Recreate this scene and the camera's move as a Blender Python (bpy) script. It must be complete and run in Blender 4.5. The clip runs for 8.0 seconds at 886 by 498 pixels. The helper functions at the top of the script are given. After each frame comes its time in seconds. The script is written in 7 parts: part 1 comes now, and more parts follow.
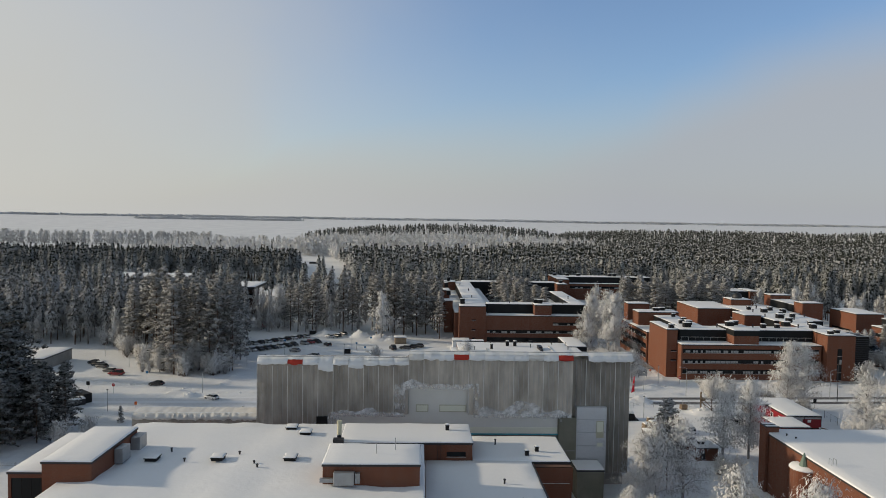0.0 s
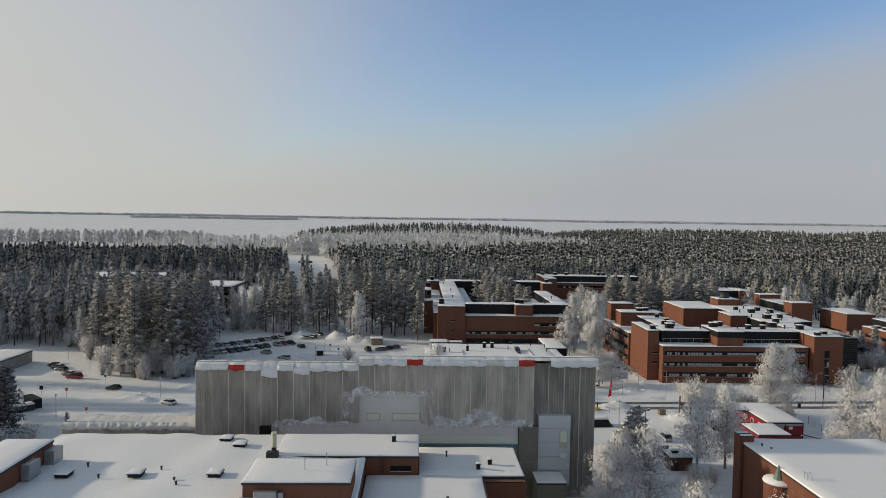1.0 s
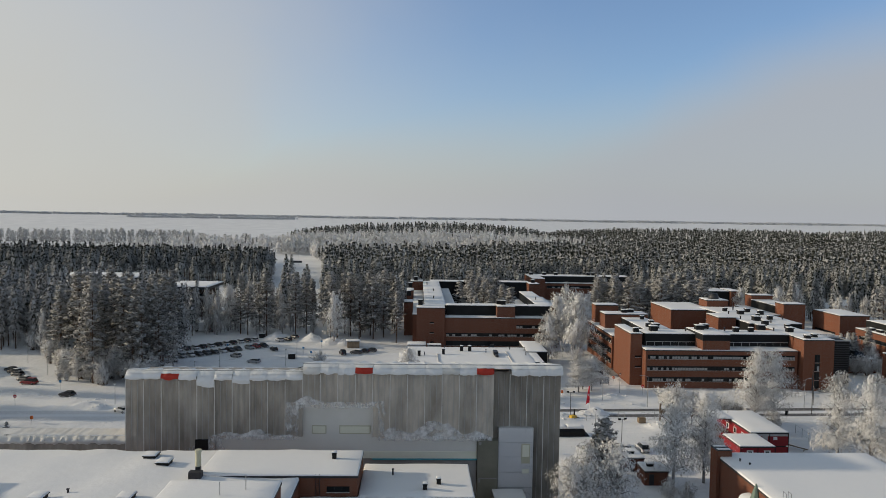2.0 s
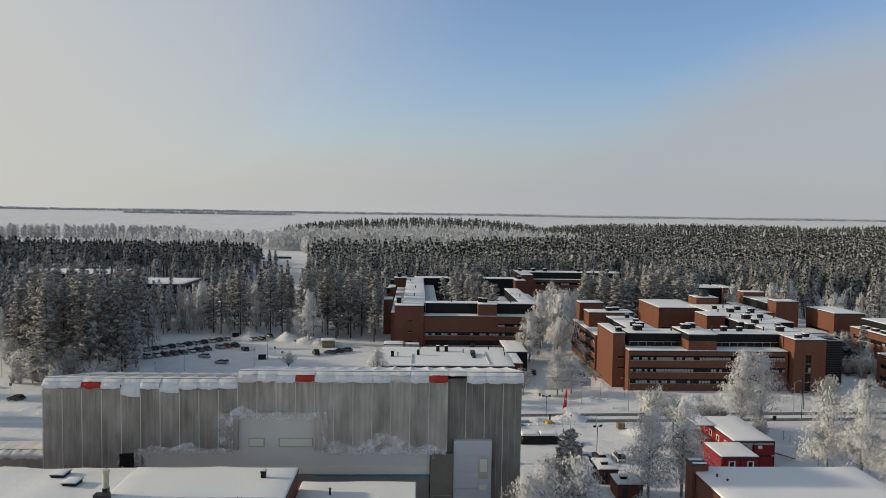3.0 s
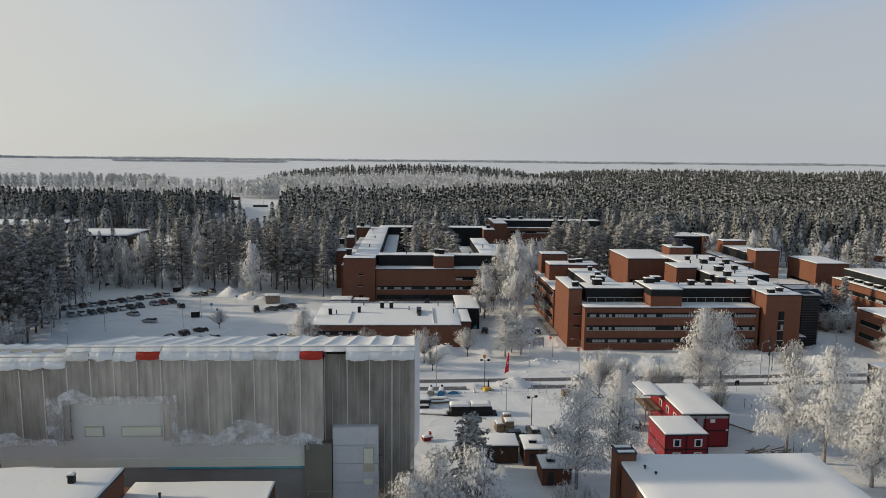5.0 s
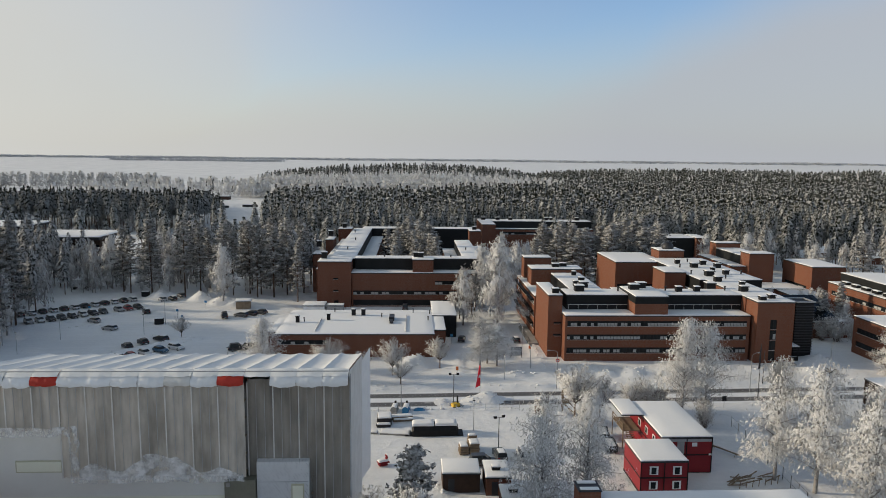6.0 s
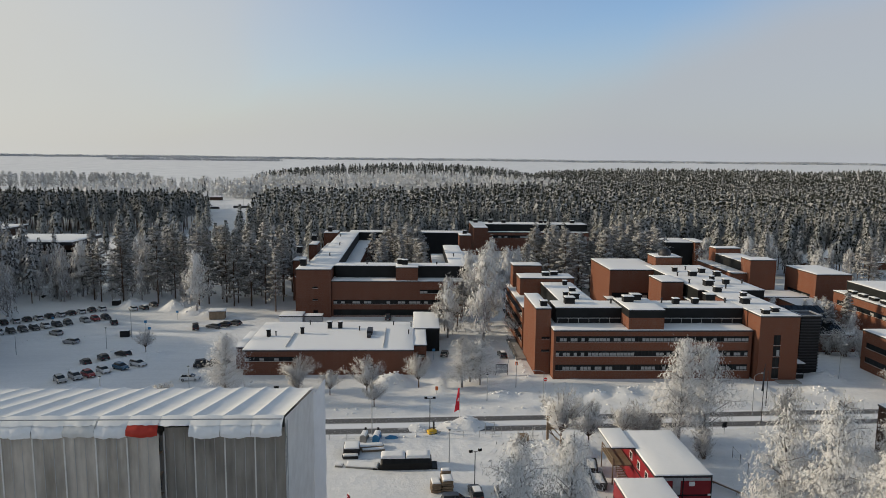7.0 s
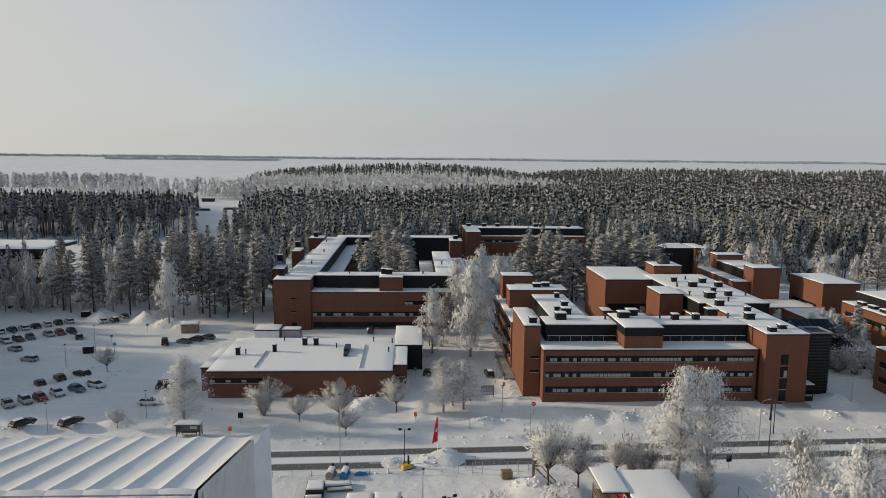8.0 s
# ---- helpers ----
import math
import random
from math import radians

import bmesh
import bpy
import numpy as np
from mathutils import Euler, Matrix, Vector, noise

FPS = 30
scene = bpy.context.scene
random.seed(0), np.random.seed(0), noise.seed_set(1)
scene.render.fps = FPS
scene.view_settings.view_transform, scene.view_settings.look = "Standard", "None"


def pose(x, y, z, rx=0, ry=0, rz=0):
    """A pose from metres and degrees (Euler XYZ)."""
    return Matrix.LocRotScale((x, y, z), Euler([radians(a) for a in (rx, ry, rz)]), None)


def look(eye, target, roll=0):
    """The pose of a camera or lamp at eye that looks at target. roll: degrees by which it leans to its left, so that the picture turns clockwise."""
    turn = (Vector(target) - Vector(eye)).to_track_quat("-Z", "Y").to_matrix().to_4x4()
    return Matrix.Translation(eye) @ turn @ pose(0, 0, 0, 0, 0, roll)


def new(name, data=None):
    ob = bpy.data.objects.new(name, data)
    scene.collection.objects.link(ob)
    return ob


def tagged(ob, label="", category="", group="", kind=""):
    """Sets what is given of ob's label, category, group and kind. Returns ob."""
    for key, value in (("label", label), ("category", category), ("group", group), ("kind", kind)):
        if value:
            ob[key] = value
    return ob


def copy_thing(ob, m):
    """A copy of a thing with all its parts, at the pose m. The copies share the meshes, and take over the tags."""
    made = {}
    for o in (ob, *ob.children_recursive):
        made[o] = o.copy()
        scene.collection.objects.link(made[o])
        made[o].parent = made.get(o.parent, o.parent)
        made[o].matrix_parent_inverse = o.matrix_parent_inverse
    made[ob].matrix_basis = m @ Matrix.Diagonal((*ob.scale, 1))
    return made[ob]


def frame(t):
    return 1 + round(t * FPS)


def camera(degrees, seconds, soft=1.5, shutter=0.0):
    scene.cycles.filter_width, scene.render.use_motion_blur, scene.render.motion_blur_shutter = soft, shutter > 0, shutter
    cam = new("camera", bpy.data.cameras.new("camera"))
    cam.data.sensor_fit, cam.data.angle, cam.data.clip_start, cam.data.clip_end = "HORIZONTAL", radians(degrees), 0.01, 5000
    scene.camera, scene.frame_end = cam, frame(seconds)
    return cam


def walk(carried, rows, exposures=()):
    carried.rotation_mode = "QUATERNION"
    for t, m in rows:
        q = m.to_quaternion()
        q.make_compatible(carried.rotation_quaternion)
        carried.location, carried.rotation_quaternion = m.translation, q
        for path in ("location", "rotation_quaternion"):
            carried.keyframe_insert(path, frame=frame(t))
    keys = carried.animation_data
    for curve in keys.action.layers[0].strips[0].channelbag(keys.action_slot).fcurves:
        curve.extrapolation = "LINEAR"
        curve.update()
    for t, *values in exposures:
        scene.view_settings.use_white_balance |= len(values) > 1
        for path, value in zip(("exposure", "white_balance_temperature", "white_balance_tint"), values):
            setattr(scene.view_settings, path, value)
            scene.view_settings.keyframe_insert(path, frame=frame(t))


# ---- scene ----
cam = camera(65.2, 8.0, soft=0.85)
METRES, EYE, TILT, LEAN, TURN = 96.0, 50.3, -0.65, 0.0, -1.9
ROWS = [
    (0.0, 0.0, 0.0, 0.0, 0.03, -2.06, -0.92),
    (0.5, 0.0419, 0.0415, -0.0022, -0.02, -2.09, -0.88),
    (1.0, 0.0829, 0.0849, -0.0044, -0.09, -2.13, -0.91),
    (1.5, 0.1225, 0.1312, -0.0067, -0.15, -2.14, -0.9),
    (3.0, 0.2372, 0.2812, -0.0107, -0.26, -2.51, -0.87),
    (3.5, 0.2756, 0.3304, -0.0132, -0.33, -3.67, -0.75),
    (4.0, 0.3151, 0.3774, -0.0149, -0.42, -5.31, -0.63),
    (4.5, 0.3542, 0.4247, -0.0162, -0.5, -6.73, -0.58),
    (6.0, 0.4631, 0.5776, -0.0144, -0.56, -6.94, -0.62),
    (6.5, 0.4875, 0.6358, -0.0095, -0.6, -6.97, -0.63),
    (7.0, 0.5093, 0.6968, -0.0035, -0.62, -7.0, -0.64),
    (7.5, 0.5305, 0.7582, 0.0038, -0.64, -7.03, -0.63),
    (8.0, 0.5511, 0.8186, 0.0112, -0.66, -7.06, -0.6),
]
walk(cam, [(t, pose(0, 0, EYE, TILT, LEAN, TURN) @ pose(METRES * x, METRES * y, METRES * z, 90 + pitch, roll, yaw)) for t, x, y, z, yaw, pitch, roll in ROWS],
     exposures=[(0.0, -0.06), (3.0, -0.05), (4.0, 0.02), (4.5, 0.05), (6.0, 0.10), (7.0, 0.05), (8.0, 0.03)])

# ---- world, sun ----
SUN_ELEV, SUN_AZ = 16.5, 172.0     # degrees; azimuth counted from +x towards +y
sun_dir = Vector((math.cos(radians(SUN_AZ)) * math.cos(radians(SUN_ELEV)), math.sin(radians(SUN_AZ)) * math.cos(radians(SUN_ELEV)), math.sin(radians(SUN_ELEV))))
sun = new("sun", bpy.data.lights.new("sun", "SUN"))
sun.data.energy, sun.data.angle, sun.data.color = 3.15, radians(2.0), (0.98, 0.835, 0.625)
sun.matrix_world = look((0, 0, 300), Vector((0, 0, 300)) - sun_dir)

world = bpy.data.worlds.new("winter_sky")
scene.world = world
world.use_nodes = True
wn, wl = world.node_tree.nodes, world.node_tree.links
wn.clear()


def wnode(kind, **values):
    n = wn.new(kind)
    for key, value in values.items():
        n.inputs[key].default_value = value
    return n


w_out, w_bg = wn.new("ShaderNodeOutputWorld"), wn.new("ShaderNodeBackground")
sky = wn.new("ShaderNodeTexSky")
sky.sky_type, sky.sun_disc, sky.sun_elevation = "NISHITA", False, radians(SUN_ELEV)
sky.sun_rotation = radians(90 - SUN_AZ)
sky.air_density, sky.dust_density, sky.ozone_density = 1.0, 1.2, 2.0
coord, split = wn.new("ShaderNodeTexCoord"), wn.new("ShaderNodeSeparateXYZ")
wl.new(coord.outputs["Generated"], split.inputs[0])
# thin high cloud: a bank to the right with a slanting edge, a haze thickening to the left and to the horizon
cloud = wnode("ShaderNodeTexNoise", Scale=2.6, Detail=5.0, Roughness=0.5, Distortion=0.4)
wl.new(coord.outputs["Generated"], cloud.inputs["Vector"])


def wmath(op, a, b=None, clamp=False):
    n = wn.new("ShaderNodeMath")
    n.operation, n.use_clamp = op, clamp
    for i, v in enumerate((a, b)):
        if v is None:
            continue
        if isinstance(v, (int, float)):
            n.inputs[i].default_value = v
        else:
            wl.new(v, n.inputs[i])
    return n.outputs[0]


def wstep(v, a, b, top=1.0):
    n = wn.new("ShaderNodeMapRange")
    n.interpolation_type = "SMOOTHSTEP"
    wl.new(v, n.inputs[0])
    n.inputs[1].default_value, n.inputs[2].default_value, n.inputs[4].default_value = a, b, top
    return n.outputs[0]


dx, dy, dz = split.outputs["X"], split.outputs["Y"], split.outputs["Z"]
rough_edge = wmath("SUBTRACT", cloud.outputs[0], 0.5)
bank_edge = wmath("ADD", wmath("SUBTRACT", wmath("MULTIPLY", dx, 0.337), dz), wmath("MULTIPLY", rough_edge, 0.10))
right_bank = wstep(bank_edge, -0.10, 0.03, 0.88)
left_edge = wmath("ADD", wmath("MULTIPLY", dx, -1.0), wmath("SUBTRACT", wmath("MULTIPLY", rough_edge, 0.55), wmath("MULTIPLY", dz, 0.35)))
left_haze = wstep(left_edge, -0.45, 0.62)
low_haze = wstep(wmath("MULTIPLY", wmath("ADD", dz, wmath("MULTIPLY", rough_edge, 0.12)), -1.0), -0.21, 0.01)
veil = wmath("MAXIMUM", wmath("MAXIMUM", right_bank, left_haze), low_haze)
veil = wmath("MAXIMUM", wmath("MULTIPLY", veil, wstep(dy, -0.7, 0.3)), wmath("SUBTRACT", 0.42, wmath("MULTIPLY", wstep(dy, -0.2, 0.5), 0.42)))
veil_colour = wn.new("ShaderNodeMix")
veil_colour.data_type = "RGBA"
veil_colour.inputs["A"].default_value = (3.85, 3.83, 3.62, 1)
veil_colour.inputs["B"].default_value = (2.84, 2.96, 3.16, 1)
warm = wmath("ADD", wmath("MULTIPLY", split.outputs["X"], 1.25), 0.64, True)
wl.new(warm, veil_colour.inputs["Factor"])
mix = wn.new("ShaderNodeMix")
mix.data_type = "RGBA"
wl.new(veil, mix.inputs["Factor"])
tint = wn.new("ShaderNodeMix")
tint.data_type, tint.blend_type = "RGBA", "MULTIPLY"
tint.inputs["Factor"].default_value = 1.0
tint.inputs["B"].default_value = (0.98, 1.03, 1.16, 1)
wl.new(sky.outputs[0], tint.inputs["A"])
wl.new(tint.outputs["Result"], mix.inputs["A"])
wl.new(veil_colour.outputs["Result"], mix.inputs["B"])
# the sky deepens towards the zenith
deep = wn.new("ShaderNodeMix")
deep.data_type = "RGBA"
deep.inputs["A"].default_value, deep.inputs["B"].default_value = (1, 1, 1, 1), (0.70, 0.71, 0.58, 1)
wl.new(wstep(dz, 0.36, 0.95), deep.inputs["Factor"])
dim = wn.new("ShaderNodeMix")
dim.data_type, dim.blend_type = "RGBA", "MULTIPLY"
dim.inputs["Factor"].default_value = 1.0
wl.new(mix.outputs["Result"], dim.inputs["A"])
wl.new(deep.outputs["Result"], dim.inputs["B"])
wl.new(dim.outputs["Result"], w_bg.inputs["Color"])
w_bg.inputs["Strength"].default_value = 0.15
wl.new(w_bg.outputs[0], w_out.inputs[0])


# ---- materials ----
class Mat:
    """A short hand for node materials."""

    def __init__(self, name, rough=0.7, metal=0.0, spec=0.3):
        self.m = bpy.data.materials.new(name)
        self.m.use_nodes = True
        self.n, self.l = self.m.node_tree.nodes, self.m.node_tree.links
        self.p = self.n["Principled BSDF"]
        self.p.inputs["Roughness"].default_value = rough
        self.p.inputs["Metallic"].default_value = metal
        self.p.inputs["Specular IOR Level"].default_value = spec
        self.tc = self.n.new("ShaderNodeTexCoord").outputs["Object"]

    def put(self, sock, v):
        if isinstance(v, (int, float)):
            sock.default_value = v
        elif isinstance(v, tuple):
            sock.default_value = (*v, 1)[:4]
        else:
            self.l.new(v, sock)

    def noise(self, scale, detail=4.0, rough=0.55, vec=None, stretch=None, world_space=False):
        t = self.n.new("ShaderNodeTexNoise")
        t.inputs["Scale"].default_value, t.inputs["Detail"].default_value, t.inputs["Roughness"].default_value = scale, detail, rough
        v = vec or (self.n.new("ShaderNodeNewGeometry").outputs["Position"] if world_space else self.tc)
        if stretch:
            mp = self.n.new("ShaderNodeMapping")
            mp.inputs["Scale"].default_value = stretch
            self.l.new(v, mp.inputs[0])
            v = mp.outputs[0]
        self.l.new(v, t.inputs["Vector"])
        return t.outputs[0]

    def math(self, op, a, b=0.0, clamp=False):
        t = self.n.new("ShaderNodeMath")
        t.operation, t.use_clamp = op, clamp
        self.put(t.inputs[0], a), self.put(t.inputs[1], b)
        return t.outputs[0]

    def span(self, v, a, b, c=0.0, d=1.0):
        t = self.n.new("ShaderNodeMapRange")
        self.put(t.inputs[0], v)
        for i, q in enumerate((a, b, c, d)):
            t.inputs[i + 1].default_value = q
        return t.outputs[0]

    def mix(self, f, a, b):
        t = self.n.new("ShaderNodeMix")
        t.data_type = "RGBA"
        self.put(t.inputs["Factor"], f), self.put(t.inputs["A"], a), self.put(t.inputs["B"], b)
        return t.outputs["Result"]

    def colour(self, v):
        self.put(self.p.inputs["Base Color"], v)
        return self

    def bump(self, v, strength=0.4, distance=0.1):
        t = self.n.new("ShaderNodeBump")
        t.inputs["Strength"].default_value, t.inputs["Distance"].default_value = strength, distance
        self.l.new(v, t.inputs["Height"])
        self.l.new(t.outputs[0], self.p.inputs["Normal"])
        return self

    def island(self):
        return self.n.new("ShaderNodeNewGeometry").outputs["Random Per Island"]

    def own(self):
        return self.n.new("ShaderNodeObjectInfo").outputs["Random"]

    def up(self):
        t = self.n.new("ShaderNodeSeparateXYZ")
        self.l.new(self.n.new("ShaderNodeNewGeometry").outputs["Normal"], t.inputs[0])
        return t.outputs["Z"]


def mottled(name, a, b, scale, fine=12.0, rough=0.7, metal=0.0, bump=0.0, spec=0.3):
    k = Mat(name, rough, metal, spec)
    f = k.math("ADD", k.math("MULTIPLY", k.span(k.noise(scale), 0.3, 0.7), 0.65), k.math("MULTIPLY", k.noise(fine, 3), 0.35))
    k.colour(k.mix(f, a, b))
    if bump:
        k.bump(k.noise(fine, 4), bump, 0.05)
    return k.m


def make_snow(name, a, b, lump, strength):
    k = Mat(name, 0.75, 0, 0.25)
    wide = k.span(k.noise(0.035, 4, world_space=True), 0.3, 0.7)
    fine = k.noise(1.3, 5, world_space=True)
    k.colour(k.mix(k.math("MULTIPLY", k.math("ADD", wide, fine), 0.5), a, b))
    k.bump(k.math("ADD", k.noise(lump, 5, 0.6, world_space=True), k.math("MULTIPLY", k.noise(lump * 6, 3, world_space=True), 0.25)), strength, 0.6)
    return k.m


SNOW = make_snow("fresh_snow", (0.80, 0.80, 0.795), (0.865, 0.86, 0.85), 0.35, 0.28)
ROOF_SNOW = make_snow("roof_snow", (0.82, 0.82, 0.815), (0.875, 0.87, 0.86), 0.22, 0.16)


def make_ground():
    k = Mat("trodden_snow", 0.75, 0, 0.25)
    wide = k.span(k.noise(0.02, 5, world_space=True), 0.35, 0.65)
    fine = k.noise(1.1, 5, world_space=True)
    tracks = k.noise(0.5, 3, 0.6, stretch=(0.12, 1.0, 1.0), world_space=True)
    f = k.math("MULTIPLY", k.math("ADD", k.math("ADD", wide, fine), tracks), 0.333)
    k.colour(k.mix(k.span(f, 0.3, 0.7), (0.70, 0.705, 0.71), (0.845, 0.845, 0.84)))
    k.bump(k.math("ADD", k.noise(0.45, 5, 0.62, world_space=True), k.math("MULTIPLY", tracks, 0.35)), 0.38, 0.7)
    return k.m


GROUND = make_ground()


def make_road():
    k = Mat("ploughed_asphalt", 0.6, 0, 0.4)
    t = k.n.new("ShaderNodeSeparateXYZ")
    k.l.new(k.tc, t.inputs[0])
    across = k.math("ABSOLUTE", k.math("ADD", t.outputs["Y"], k.math("MULTIPLY", k.math("SUBTRACT", k.noise(0.06, 3, stretch=(1, 0, 0)), 0.5), 0.5)))
    lane = k.math("ABSOLUTE", k.math("SUBTRACT", across, 2.45))
    ruts = k.math("ABSOLUTE", k.math("SUBTRACT", lane, 0.42))
    bare = k.math("MULTIPLY", k.span(ruts, 0.55, 0.95, 1.0, 0.0), k.span(k.noise(0.16, 4, stretch=(0.5, 1, 1)), 0.22, 0.40))
    bare = k.math("MULTIPLY", bare, k.span(k.noise(2.2, 5), 0.22, 0.42), True)
    bare = k.math("MULTIPLY", bare, k.span(t.outputs["X"], -30, 8), True)
    slush = k.math("MULTIPLY", k.span(lane, 1.0, 1.9, 1.0, 0.0), 0.6)
    snow = k.mix(k.math("MULTIPLY", slush, k.noise(1.2, 4)), (0.80, 0.81, 0.83), (0.40, 0.39, 0.37))
    k.colour(k.mix(bare, snow, k.mix(k.noise(3.0, 4), (0.055, 0.055, 0.055), (0.16, 0.155, 0.15))))
    k.bump(k.noise(2.0, 5), 0.4, 0.06)
    return k.m


ROAD = make_road()


def make_brick(name, a, b):
    k = Mat(name, 0.85, 0, 0.2)
    t, j = k.n.new("ShaderNodeSeparateXYZ"), k.n.new("ShaderNodeCombineXYZ")
    k.l.new(k.n.new("ShaderNodeNewGeometry").outputs["Position"], t.inputs[0])
    k.l.new(k.math("ADD", t.outputs["X"], t.outputs["Y"]), j.inputs["X"])
    k.l.new(t.outputs["Z"], j.inputs["Y"])
    br = k.n.new("ShaderNodeTexBrick")
    k.l.new(j.outputs[0], br.inputs["Vector"])
    for key, v in (("Scale", 1.0), ("Mortar Size", 0.012), ("Brick Width", 0.28), ("Row Height", 0.09), ("Bias", -0.1)):
        br.inputs[key].default_value = v
    br.inputs["Color1"].default_value, br.inputs["Color2"].default_value = (*a, 1), (*b, 1)
    br.inputs["Mortar"].default_value = (0.19, 0.12, 0.09, 1)
    wash = k.span(k.noise(0.12, 5, stretch=(1, 1, 0.6), world_space=True), 0.3, 0.7)
    streak = k.span(k.noise(0.7, 4, stretch=(1, 1, 0.08), world_space=True), 0.4, 0.7)
    c = k.mix(k.math("MULTIPLY", wash, 0.35), br.outputs["Color"], (0.13, 0.05, 0.03))
    k.colour(k.mix(k.math("MULTIPLY", streak, 0.12), c, (0.26, 0.16, 0.12)))
    k.bump(br.outputs["Fac"], 0.15, -0.01)
    return k.m


BRICK = make_brick("red_brick", (0.200, 0.061, 0.027), (0.150, 0.047, 0.022))
BRICK_DARK = make_brick("brown_brick", (0.155, 0.048, 0.024), (0.12, 0.039, 0.020))
CLAD = mottled("dark_sheet_cladding", (0.008, 0.009, 0.009), (0.018, 0.019, 0.019), 0.4, 6, 0.6, spec=0.2)
METAL_DARK = mottled("dark_roof_metal", (0.03, 0.03, 0.032), (0.06, 0.06, 0.065), 0.8, 9, 0.5, 0.3)
METAL = mottled("grey_galvanised_steel", (0.30, 0.31, 0.32), (0.42, 0.43, 0.44), 1.0, 14, 0.45, 0.6)
SILL = mottled("pale_sill_metal", (0.45, 0.43, 0.40), (0.62, 0.60, 0.57), 1.0, 10, 0.5, 0.2)
BLACK = mottled("black_paint", (0.008, 0.008, 0.009), (0.02, 0.02, 0.02), 2.0, 20, 0.55, spec=0.2)
CONCRETE = mottled("grey_concrete", (0.24, 0.235, 0.22), (0.36, 0.35, 0.33), 0.35, 5, 0.85, bump=0.2)
CONCRETE_GREEN = mottled("weathered_olive_concrete", (0.16, 0.155, 0.115), (0.25, 0.24, 0.19), 0.4, 5, 0.85, bump=0.2)
WHITE_BOARD = mottled("pale_grey_facade_board", (0.70, 0.69, 0.635), (0.78, 0.77, 0.715), 0.25, 3, 0.7)
CREAM = mottled("cream_insulation_board", (0.76, 0.76, 0.62), (0.84, 0.83, 0.70), 0.4, 4, 0.75)
TEAL = mottled("teal_plastic_pipe", (0.05, 0.26, 0.32), (0.10, 0.40, 0.47), 0.8, 5, 0.5)
BEIGE = mottled("beige_window_board", (0.48, 0.46, 0.33), (0.58, 0.56, 0.42), 0.8, 6, 0.7)
TARP = mottled("white_tarpaulin", (0.72, 0.725, 0.72), (0.84, 0.84, 0.83), 0.5, 3, 0.45, bump=0.25)
TARP_DULL = mottled("soiled_white_tarpaulin", (0.55, 0.53, 0.49), (0.74, 0.73, 0.70), 0.5, 3, 0.5, bump=0.25)
TARP_RED = mottled("red_tarpaulin", (0.36, 0.025, 0.014), (0.50, 0.045, 0.026), 0.6, 3, 0.5, bump=0.25)
RED_PAINT = mottled("red_painted_sheet", (0.19, 0.010, 0.016), (0.26, 0.018, 0.024), 0.5, 6, 0.5)
RED_FLAG = mottled("red_flag_cloth", (0.55, 0.02, 0.035), (0.72, 0.04, 0.06), 1.5, 8, 0.8)
WOOD = mottled("weathered_wood", (0.16, 0.115, 0.075), (0.30, 0.23, 0.16), 0.9, 10, 0.85)
WOOD_DARK = mottled("dark_brown_timber", (0.035, 0.020, 0.014), (0.075, 0.042, 0.028), 0.9, 10, 0.8)
WHITE_PAINT = mottled("white_paint", (0.70, 0.70, 0.70), (0.82, 0.82, 0.81), 1.0, 8, 0.6)
YELLOW = mottled("yellow_paint", (0.60, 0.36, 0.03), (0.75, 0.48, 0.05), 1.0, 8, 0.5)
ORANGE = mottled("orange_paint", (0.60, 0.13, 0.03), (0.72, 0.2, 0.05), 1.0, 8, 0.5)
BLUE = mottled("blue_plastic", (0.03, 0.16, 0.33), (0.06, 0.25, 0.45), 1.0, 8, 0.5)
SIGN_RED = mottled("red_sign_sheet", (0.5, 0.02, 0.02), (0.62, 0.04, 0.03), 2.0, 9, 0.5)
RUBBER = mottled("tyre_rubber", (0.015, 0.015, 0.015), (0.035, 0.035, 0.035), 3.0, 20, 0.9)
COPPER = mottled("green_copper", (0.10, 0.15, 0.12), (0.17, 0.23, 0.19), 1.5, 10, 0.6)


def make_glass(name, base, rough=0.06, spec=0.5):
    k = Mat(name, rough, 0.0, spec)
    k.colour(k.mix(k.own(), base, tuple(c * 1.8 + 0.004 for c in base)))
    return k.m


GLASS = make_glass("dark_window_glass", (0.008, 0.010, 0.011), 0.2, 0.18)
# pale colour that stands for the reflection in window panes
GLINT = mottled("painted_pane_reflection", (0.24, 0.24, 0.235), (0.46, 0.46, 0.44), 1.5, 8, 0.35)
CAR_GLASS = make_glass("car_glass", (0.01, 0.012, 0.014), 0.08)
LAMP_GLASS = make_glass("lamp_glass", (0.45, 0.45, 0.43), 0.2)
TAIL = make_glass("tail_light_red", (0.25, 0.01, 0.01), 0.2)


